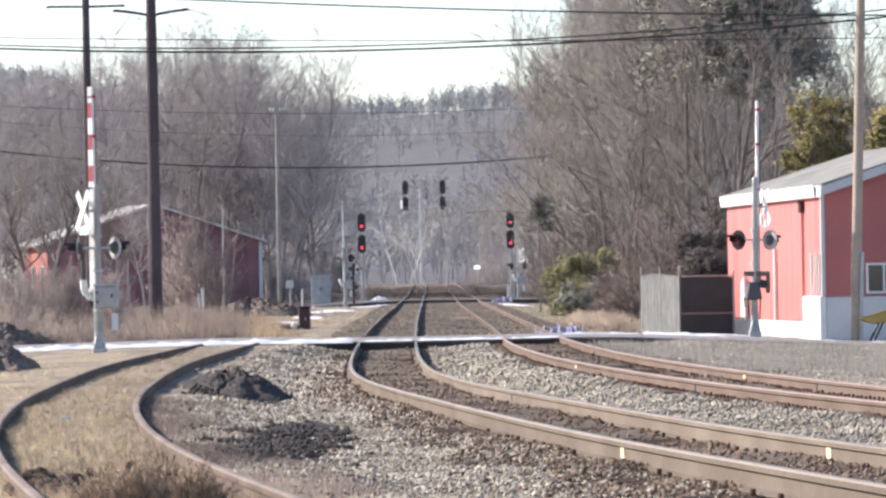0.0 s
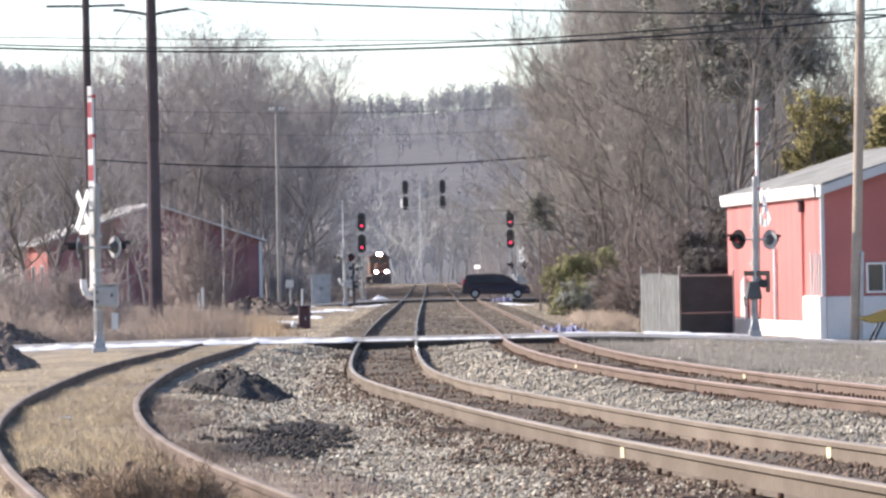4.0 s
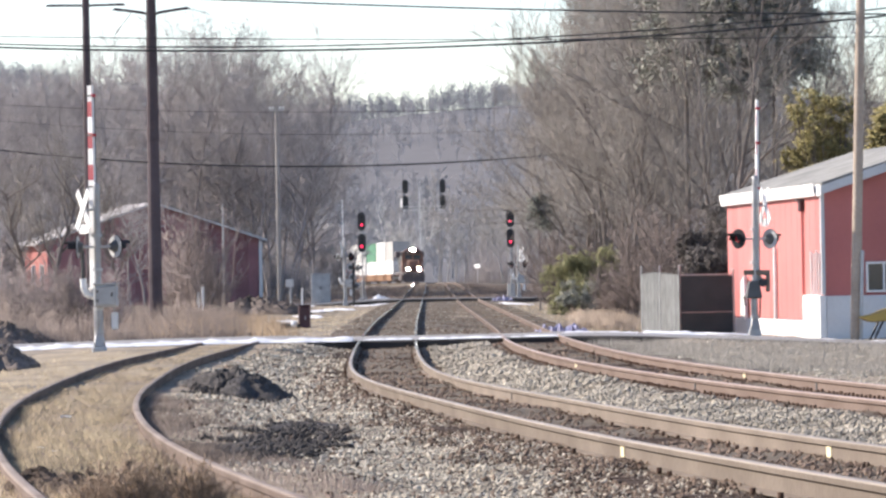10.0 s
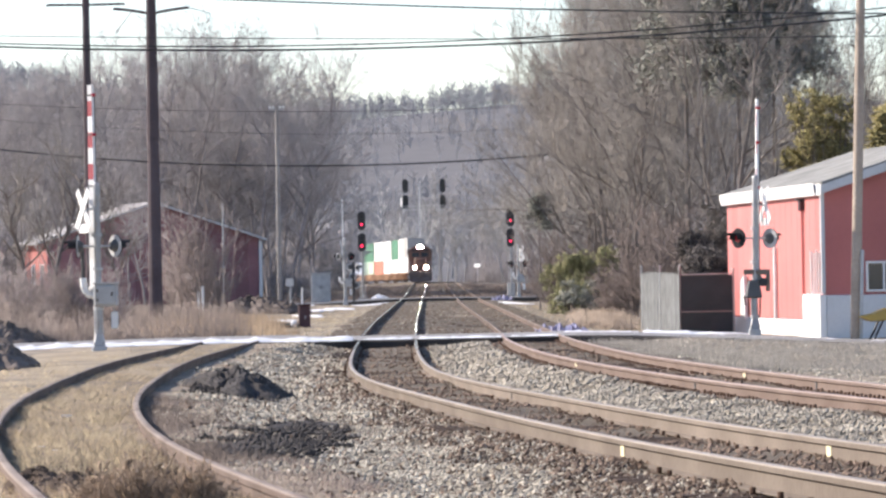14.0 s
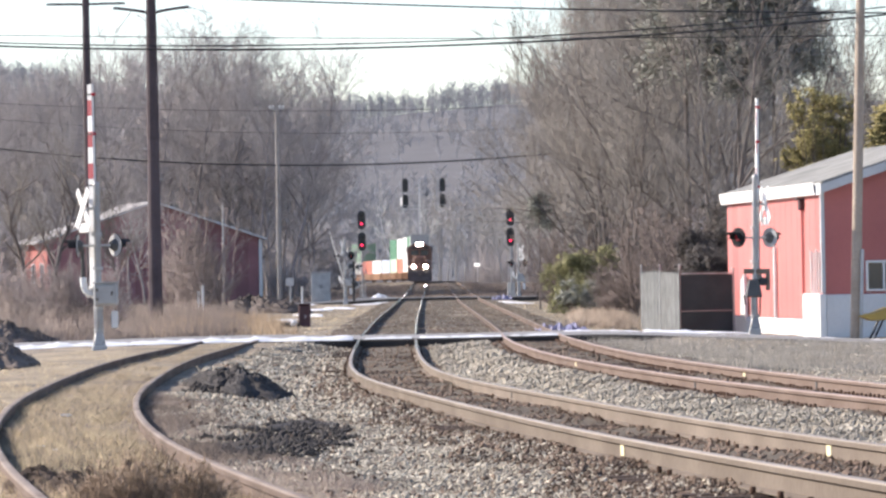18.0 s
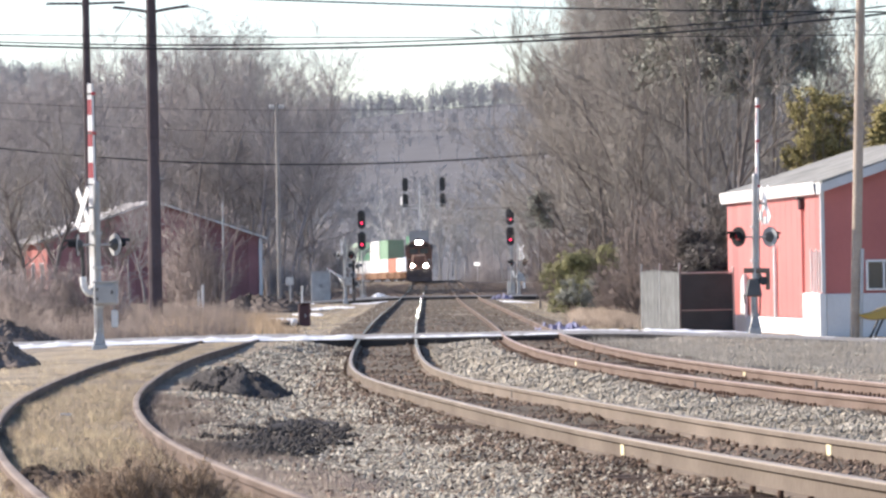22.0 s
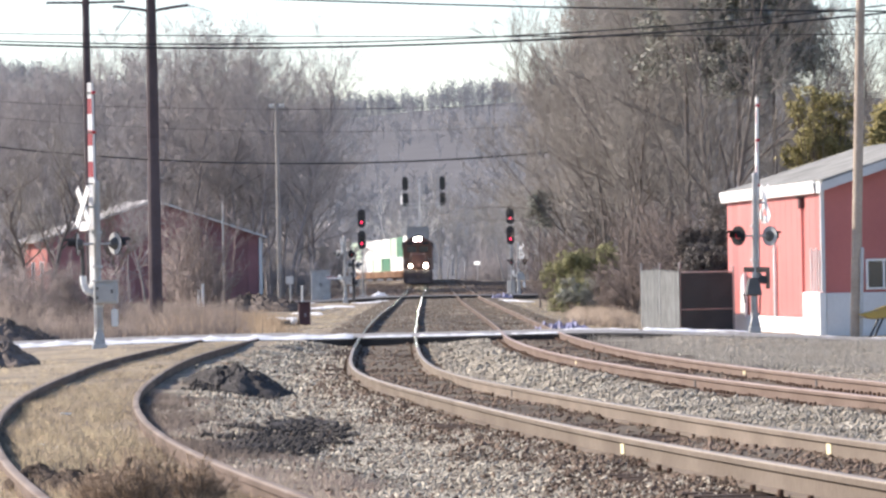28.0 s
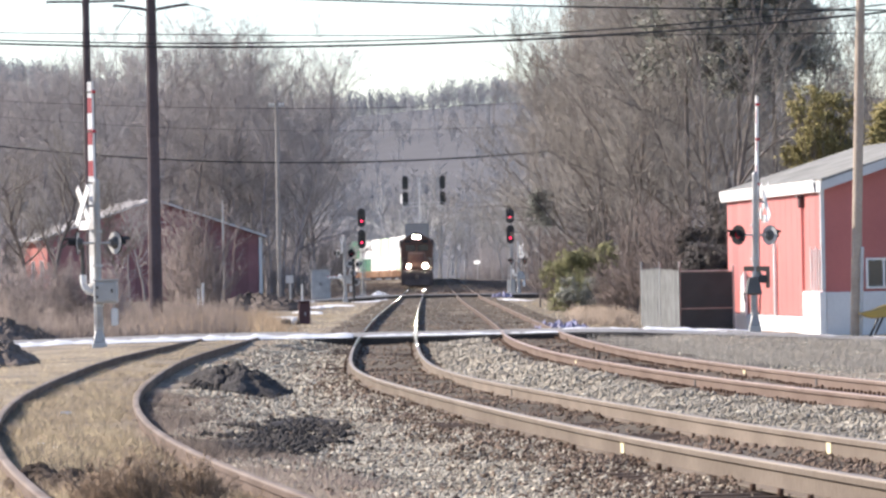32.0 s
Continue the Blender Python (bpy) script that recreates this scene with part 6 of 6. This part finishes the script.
def wheelbarrow():
    ob = thing("wheelbarrow", pose(12.55, 119.0 + 2.6, gz(12.5, 121.6) - 0.02, 0, 0, 8), "yellow wheelbarrow parked by the utility pole", "wheelbarrow")
    bm = bmesh.new()
    prism(bm, [(-0.62, 0.72), (-0.30, 0.58), (0.55, 0.62), (0.95, 1.02), (0.2, 0.95), (-0.2, 0.80)], 0.6)
    bmesh.ops.bevel(bm, geom=bm.edges[:], offset=0.02, segments=1, affect="EDGES")
    part("tray", bm, "yellow_paint", ob, "yellow steel tray")
    for s in (-0.25, 0.25):
        bar("leg", (0.05, s, 0.60), (-0.25, s, 0.0), 0.035, "black", ob, n=8)
        bar("handle", (-0.2, s, 0.58), (1.5, s, 0.72), 0.025, "pole_wood", ob, n=8)
    bm = bmesh.new()
    tube(bm, (0.8, -0.05, 0.22), (0.8, 0.05, 0.22), 0.2, n=20)
    part("wheel", bm, "tyre", ob)


wheelbarrow()


def snow_patch(x, y, rx, ry, seed):
    r2 = np.random.default_rng(seed)
    n = 26
    ph = r2.uniform(0, 6, 3)
    verts = [(0, 0, 0.07)]
    for k in (0.5, 0.85, 1.0):
        for j in range(n):
            a = 6.2832 * j / n
            w = k * (1 + 0.25 * math.sin(2 * a + ph[0]) + 0.18 * math.sin(5 * a + ph[1]))
            px, py = rx * w * math.cos(a), ry * w * math.sin(a)
            verts.append((px, py, gz(x + px, y + py) - gz(x, y) + (0.07, 0.05, -0.03)[(0.5, 0.85, 1.0).index(k)]))
    faces = [(0, 1 + j, 1 + (j + 1) % n) for j in range(n)] + [(1 + k * n + j, 1 + k * n + n + j, 1 + k * n + n + (j + 1) % n, 1 + k * n + (j + 1) % n) for k in (0, 1) for j in range(n)]
    ob = raw("snow_patch", verts, faces, "snow", smooth=True)
    ob.location = (x, y, gz(x, y))
    tagged(ob, "leftover patch of white snow on the dirt", "snow", "snow patches")


for k, (x, y, rx, ry) in enumerate(((-7.4, 190, 0.8, 4), (-6.9, 215, 0.7, 5), (-9.4, 180, 0.9, 4), (-6.4, 262, 1.0, 5), (-7.3, 250, 0.8, 5), (-5.0, 292, 1.2, 3), (-10.5, 293, 1.6, 3), (4.6, 270, 1.0, 4), (5.4, 124.2, 1.6, 0.9), (8.0, 124.3, 1.0, 0.8))):
    snow_patch(x, y, rx, ry, 60 + k)



# ---- car ----
def minivan():
    ob = thing("minivan", pose(-34.75, 303.5, 0.0), "dark plum-coloured minivan driving over the far crossing", "car")
    bm = bmesh.new()
    low = [(-2.42, 0.42), (-2.46, 0.85), (-2.40, 1.05), (-2.22, 1.62), (-2.05, 1.72), (-0.6, 1.77), (0.45, 1.72), (0.75, 1.58), (1.42, 1.12), (2.1, 0.95), (2.38, 0.78), (2.45, 0.5), (2.38, 0.32), (-2.3, 0.32)]
    prism(bm, low, 1.88)
    for v in bm.verts:
        if v.co.z > 1.1:
            v.co.y *= 0.82
    bmesh.ops.bevel(bm, geom=[e for e in bm.edges], offset=0.05, segments=2, affect="EDGES")
    part("body", bm, "car_paint", ob)
    for sy in (-1, 1):
        bm = bmesh.new()
        prism(bm, [(-2.0, 1.14), (0.98, 1.14), (0.48, 1.60), (-1.95, 1.62)], 0.02, pose(0, sy * 0.865, 0, -sy * 9))
        part("side_window", bm, "glass", ob, "dark side glass")
        for x in (-1.55, 1.5):
            bm = bmesh.new()
            tube(bm, (x, sy * 0.72, 0.34), (x, sy * 0.95, 0.34), 0.34, n=22)
            w = part("wheel", bm, "tyre", ob)
            bm = bmesh.new()
            tube(bm, (x, sy * 0.94, 0.34), (x, sy * 0.965, 0.34), 0.21, n=16)
            part("rim", bm, "wheel_rim", w, "silver wheel rim")
        block("mirror", 0.12, 0.22, 0.16, "car_paint", pose(0.85, sy * 1.02, 1.12), ob, "", 0.03)
        block("tail_lamp", 0.10, 0.22, 0.5, "tail_red", pose(-2.40, sy * 0.78, 0.92, 0, 8), ob, "red tail lamp", 0.02)
        block("headlamp", 0.16, 0.4, 0.14, "wheel_rim", pose(2.28, sy * 0.66, 0.66), ob, "clear headlamp", 0.03)
    bm = bmesh.new()
    prism(bm, [(0.80, 1.56), (1.38, 1.15), (1.42, 1.17), (0.84, 1.60)], 1.4)
    part("windscreen", bm, "glass", ob, "dark windscreen")
    block("bumper", 0.14, 1.7, 0.22, "black", pose(-2.45, 0, 0.40), ob, "", 0.04)
    block("number_plate", 0.02, 0.32, 0.16, "white_paint", pose(-2.49, 0, 0.86), ob, "", 0.004)
    return ob


# ---- train ----
def wheelset(parent, y, r=0.5):
    bm = bmesh.new()
    tube(bm, (-0.8, y, r), (0.8, y, r), 0.08, n=8)
    for s in (-1, 1):
        tube(bm, (s * 0.72, y, r), (s * 0.80, y, r), r, n=20)
    return part("wheelset", bm, "wheel_steel", parent)


def bogie(parent, y, axles, pitch, r):
    bm = bmesh.new()
    L = pitch * (axles - 1) + 1.1
    for s in (-1, 1):
        box(bm, 0.16, L, 0.28, pose(s * 0.98, y, r), 0.03)
        for i in range(axles):
            box(bm, 0.18, 0.34, 0.34, pose(s * 1.0, y + (i - (axles - 1) / 2) * pitch, r - 0.17), 0.03)
    box(bm, 2.0, 0.4, 0.25, pose(0, y, r + 0.05), 0.03)
    b = part("bogie", bm, "loco_dark", parent)
    for i in range(axles):
        wheelset(b, y + (i - (axles - 1) / 2) * pitch, r)


def bezel(parent, x, y, z, r, deep):
    """A dark ring added round a lamp to keep its light off the nose."""
    bm = bmesh.new()
    k = 20
    for i in range(k):
        a0, a1 = 6.2832 * i / k, 6.2832 * (i + 1) / k
        bm.faces.new([bm.verts.new((x + r * math.cos(a), yy, z + r * math.sin(a))) for a, yy in ((a0, y), (a1, y), (a1, y - deep), (a0, y - deep))])
    bmesh.ops.solidify(bm, geom=bm.faces[:], thickness=0.015)
    return part("bezel", bm, "black", parent)


def locomotive():
    """Nose at y = 0, hood towards +y; z = 0 on the rail heads."""
    ob = thing("locomotive", Matrix(), "dark diesel freight locomotive with an orange-brown nose and lit headlights", "locomotive", "train")
    block("frame", 3.0, 21.6, 0.35, "loco_dark", pose(0, 11.3, 1.25), ob, "black underframe", 0.04)
    bm = bmesh.new()
    prism(bm, [(-1.5, 0.18), (1.5, 0.18), (1.55, 1.3), (-1.55, 1.3)], 0.12, pose(0, 0.45, 0))
    prism(bm, [(-1.3, 0.16), (0, 0.12), (1.3, 0.16), (1.1, 0.7), (-1.1, 0.7)], 0.35, pose(0, 0.22, 0, -12))
    part("snow_plough", bm, "loco_dark", ob, "black pilot plough")
    block("coupler", 0.3, 0.7, 0.3, "wheel_steel", pose(0, 0.1, 0.75), ob, "", 0.05)
    bm = bmesh.new()
    box(bm, 1.9, 1.9, 1.75, pose(0, 1.75, 1.6), 0.18, 0.86)
    part("nose", bm, "loco_orange", ob, "orange short hood nose")
    bm = bmesh.new()
    prism(bm, [(-1.55, 1.6), (1.55, 1.6), (1.55, 3.9), (1.3, 4.6), (0.6, 5.0), (-0.6, 5.0), (-1.3, 4.6), (-1.55, 3.9)], 2.6, pose(0, 3.9, 0))
    bmesh.ops.bevel(bm, geom=bm.edges[:], offset=0.06, segments=1, affect="EDGES")
    cab = part("cab", bm, "loco_orange", ob, "orange cab")
    for x in (-0.62, 0.62):
        block("windscreen", 0.95, 0.04, 0.62, "glass", pose(x, 2.58, 3.42), cab, "dark windscreen", 0.02)
    for s in (-1, 1):
        for y in (3.5, 4.5):
            block("side_window", 0.04, 0.8, 0.6, "glass", pose(s * 1.555, y, 3.2), cab, "dark side window", 0.02)
        block("number_board", 0.55, 0.12, 0.28, "black", pose(s * 0.85, 2.56, 4.22), cab, "dark number board", 0.02)
        block("cab_brow", 0.5, 0.5, 0.75, "loco_dark", pose(s * 1.42, 2.9, 3.75), cab, "dark side bulge", 0.08)
    block("headlight_housing", 1.06, 0.14, 0.60, "loco_dark", pose(0, 2.56, 4.46), cab, "", 0.04)
    for s in (-1, 1):
        bm = bmesh.new()
        tube(bm, (s * 0.19, 2.48, 4.78), (s * 0.19, 2.44, 4.78), 0.17, n=18)
        part("headlight", bm, "lamp_white", cab, "bright headlight")
        bezel(cab, s * 0.19, 2.47, 4.78, 0.18, 0.2)
    bm = bmesh.new()
    prism(bm, [(-0.95, 1.6), (0.95, 1.6), (0.95, 3.9), (0.7, 4.3), (-0.7, 4.3), (-0.95, 3.9)], 16.2, pose(0, 13.5, 0))
    bmesh.ops.bevel(bm, geom=bm.edges[:], offset=0.05, segments=1, affect="EDGES")
    part("hood", bm, "loco_grey", ob, "long black engine hood")
    block("radiator", 3.05, 3.4, 0.9, "loco_dark", pose(0, 19.4, 3.75), ob, "dark radiator wings", 0.12)
    block("dynamic_brake", 2.5, 3.0, 0.5, "loco_dark", pose(0, 8.4, 4.1), ob, "", 0.08)
    bar("exhaust", (0, 11.5, 4.25), (0, 11.5, 4.6), 0.3, "loco_dark", ob)
    block("fuel_tank", 2.7, 5.6, 0.95, "loco_dark", pose(0, 11.0, 0.3), ob, "black fuel tank", 0.15)
    for y in (4.3, 18.4):
        bogie(ob, y, 3, 1.9, 0.52)
    for s in (-1, 1):
        bm = bmesh.new()
        tube(bm, (s * 0.78, 0.42, 2.0), (s * 0.78, 0.36, 2.0), 0.13 if s < 0 else 0.19, n=18)
        d = part("ditch_light", bm, "lamp_white", ob, "bright ditch light")
        bezel(ob, s * 0.78, 0.41, 2.0, 0.20, 0.16)
        block("ditch_case", 0.5, 0.2, 0.5, "loco_dark", pose(s * 0.78, 0.55, 1.75), ob, "", 0.04)
        bm = bmesh.new()
        for k in range(9):
            tube(bm, (s * 1.45, 5.8 + 1.7 * k, 1.6), (s * 1.45, 5.8 + 1.7 * k, 2.6), 0.02, n=6)
        tube(bm, (s * 1.45, 5.4, 2.6), (s * 1.45, 21.4, 2.6), 0.02, n=6)
        part("handrail", bm, "galvanised", ob)
        bm = bmesh.new()
        tube(bm, (s * 1.35, 0.5, 1.6), (s * 1.35, 0.5, 2.7), 0.022, n=6)
        tube(bm, (s * 1.35, 0.5, 2.7), (s * 1.0, 0.5, 2.75), 0.022, n=6)
        part("handrail", bm, "galvanised", ob)
        for k in range(3):
            block("step", 0.35, 0.5, 0.05, "loco_dark", pose(s * 1.4, 0.8, 0.45 + 0.38 * k), ob, "", 0.01)
    block("horn", 0.5, 0.3, 0.25, "loco_dark", pose(0, 5.0, 4.98), ob, "", 0.05)
    return ob


def container(material, label, h=2.89):
    ob = thing("shipping_container", Matrix(), label, "container", "containers of the train")
    L, W = 12.19, 2.44
    bm = bmesh.new()
    n = 44
    for s in (-1, 1):
        pr = [(s * (W / 2 - (0.036 if (i // 2) % 2 else 0.0)), 0.15 + (L - 0.3) * i / (n - 1)) for i in range(n)]
        lo = [bm.verts.new((x, y, 0.14)) for x, y in pr]
        hi = [bm.verts.new((x, y, h - 0.08)) for x, y in pr]
        for i in range(n - 1):
            bm.faces.new((lo[i], lo[i + 1], hi[i + 1], hi[i]))
    part("side_wall", bm, material, ob)
    bm = bmesh.new()
    for y in (0.06, L - 0.06):
        for s in (-1, 1):
            box(bm, 0.16, 0.14, h, pose(s * (W / 2 - 0.07), y, 0), 0.01)
        box(bm, W, 0.12, 0.12, pose(0, y, 0.0), 0.01)
        box(bm, W, 0.12, 0.10, pose(0, y, h - 0.10), 0.01)
    for s in (-1, 1):
        box(bm, 0.10, L, 0.14, pose(s * (W / 2 - 0.04), L / 2, 0), 0.01)
        box(bm, 0.08, L, 0.08, pose(s * (W / 2 - 0.035), L / 2, h - 0.08), 0.01)
    part("corner_frame", bm, material, ob)
    block("roof", W - 0.1, L - 0.1, 0.04, material, pose(0, L / 2, h - 0.06), ob, "", 0)
    block("floor", W - 0.1, L - 0.1, 0.08, "car_rust", pose(0, L / 2, 0.06), ob, "", 0)
    block("front_wall", W - 0.2, 0.05, h - 0.2, material, pose(0, 0.10, 0.1), ob, "", 0.01)
    for s in (-1, 1):
        d = block("door", W / 2 - 0.13, 0.05, h - 0.24, material, pose(s * (W / 4 - 0.03), L - 0.08, 0.12), ob, "", 0.01)
        for k in (-0.25, 0.25):
            bar("lock_rod", (s * W / 4 + k, L - 0.035, 0.15), (s * W / 4 + k, L - 0.035, h - 0.15), 0.02, "galvanised", d, n=6)
    return ob


def well_car():
    ob = thing("well_car", Matrix(), "rust-brown articulated well wagon carrying containers", "wagon", "train")
    for s in (-1, 1):
        block("side_sill", 0.10, 12.3, 0.85, "car_rust", pose(s * 1.40, 6.45, 0.42), ob, "", 0.02)
        block("top_chord", 0.22, 12.3, 0.14, "car_rust", pose(s * 1.38, 6.45, 1.27), ob, "", 0.02)
        for k in range(7):
            block("stake", 0.14, 0.14, 0.80, "car_rust", pose(s * 1.46, 0.6 + 1.95 * k, 0.44), ob, "", 0.01)
    block("well_floor", 2.7, 12.3, 0.10, "car_rust", pose(0, 6.45, 0.39), ob, "", 0.01)
    for y in (0.17, 12.73):
        block("end_platform", 2.5, 0.32, 0.25, "car_rust", pose(0, y, 1.0), ob, "", 0.03)
        bogie(ob, y, 2, 1.75, 0.42)
    return ob


PITCH, FIRST = 13.0, 26.8
# First upper box: shade and haze put in as grey, to sink its front.
LOADS = [("grey", "white"), ("white", "white"), ("green", "white"), ("white", "white"), ("white", "red"), ("green", "pale_green"), (None, "blue"),
         (None, "white"), (None, "red"), ("sage", "white"), ("white", "white"), ("green", "white"), ("pale_green", "white"), ("white", "green"),
         ("white", "pale_green"), ("white", "white"), ("pale_green", "white"), ("white", "white"), ("white", "green"), ("green", "white")]
BOX_LABEL = {"grey": "corrugated shipping container behind the locomotive, shade and haze put in as grey", "white": "white corrugated shipping container on the train", "green": "dark green corrugated shipping container on the train", "red": "orange-red corrugated shipping container on the train",
             "blue": "pale blue corrugated shipping container on the train", "pale_green": "pale green corrugated shipping container on the train", "sage": "sage green corrugated shipping container on the train"}


def rail_point(s):
    """A point of the main track's middle, s metres out along it."""
    if s <= BEND:
        return Vector((float(main_x(s)), s, float(main_z(s))))
    a = (s - BEND) / BEND_R
    y = BEND + BEND_R * math.sin(a)
    return Vector((float(main_x0(BEND)) - BEND_R * (1 - math.cos(a)), y, float(main_z(y))))


def riding(s, length, up=0.0, ahead=0.0):
    """The pose of a vehicle whose leading end is s metres out, its load `up` over the rails, `ahead` metres back from its end."""
    a, b = rail_point(s + 0.15 * length), rail_point(s + 0.85 * length)
    d = (b - a).normalized()
    o = a + d * (ahead - 0.15 * length)
    yaw, pitch = math.atan2(-d.x, d.y), math.asin(d.z)
    return pose(o.x, o.y, o.z + up, math.degrees(pitch), 0, math.degrees(yaw))


def train_front(t):
    w = 32.0 - t
    y = 403.0 + 9.3 * w - 0.0075 * w * w
    s = y if y <= BEND else BEND + BEND_R * math.asin((y - BEND) / BEND_R)
    return s + 0.7 * max(0.0, 6.0 - t) ** 1.6


car = minivan()
loco = locomotive()
kinds = {k: container("box_" + k, BOX_LABEL[k]) for k in BOX_LABEL}
first_car = well_car()
CONSIST, used = [(loco, 0.0, 22.4, 0.0, 0.0)], set()
for i, (upper, lower) in enumerate(LOADS):
    s = FIRST + PITCH * i
    wagon = first_car if i == 0 else copy_thing(first_car, Matrix())
    CONSIST.append((wagon, s, 12.9, 0.0, 0.0))
    for colour, up in ((lower, 0.50), (upper, 3.41)):
        if colour:
            b = kinds[colour] if colour not in used else copy_thing(kinds[colour], Matrix())
            used.add(colour)
            CONSIST.append((b, s, 12.9, up, 0.36))


# ---- sleepers ----
for ob, ys, xf, zf, drop in tie_jobs:
    for y in ys:
        t = new("tie", TIE)
        t.parent = ob
        slope = (float(xf(y + 0.5)) - float(xf(y - 0.5)))
        t.matrix_basis = pose(float(xf(y)), y, float(zf(y)) - drop, 0, 0, -math.degrees(math.atan(slope)))


# ---- what moves ----
def motions():
    for ob, back, length, up, ahead in CONSIST:
        walk(ob, [(float(t), riding(train_front(t) + back, length, up, ahead)) for t in range(0, 33)])
    rows = []
    for t, x in ((0.0, -34.75), (1.0, -25.12), (2.0, -15.5), (2.5, -10.68), (3.0, -5.87), (3.5, -1.05), (4.0, 3.8), (5.0, 13.4), (6.0, 23.0), (7.0, 31.5), (8.5, 40.0), (10.0, 42.0), (32.0, 42.0)):
        slope = float(far_road(x + 1.5) - far_road(x - 1.5)) / 3
        rows.append((t, pose(x, 303.5, float(far_road(x)) + 0.02, 0, -math.degrees(math.atan(slope)), 0)))
    walk(car, rows)
    rows = []
    for t, up in ((0.0, 89), (14.0, 89), (14.8, 84), (16.5, 51), (17.0, 45), (18.0, 35), (20.0, 20), (22.0, 7), (24.0, 0), (32.0, 0)):
        rows.append((t, Matrix.Translation((-0.1, 0.25, 1.62)) @ pose(0, 0, 0, 0, 0, 80) @ pose(0, 0, 0, 0, -(90 - up), 0)))
    walk(arm_f, rows)


motions()
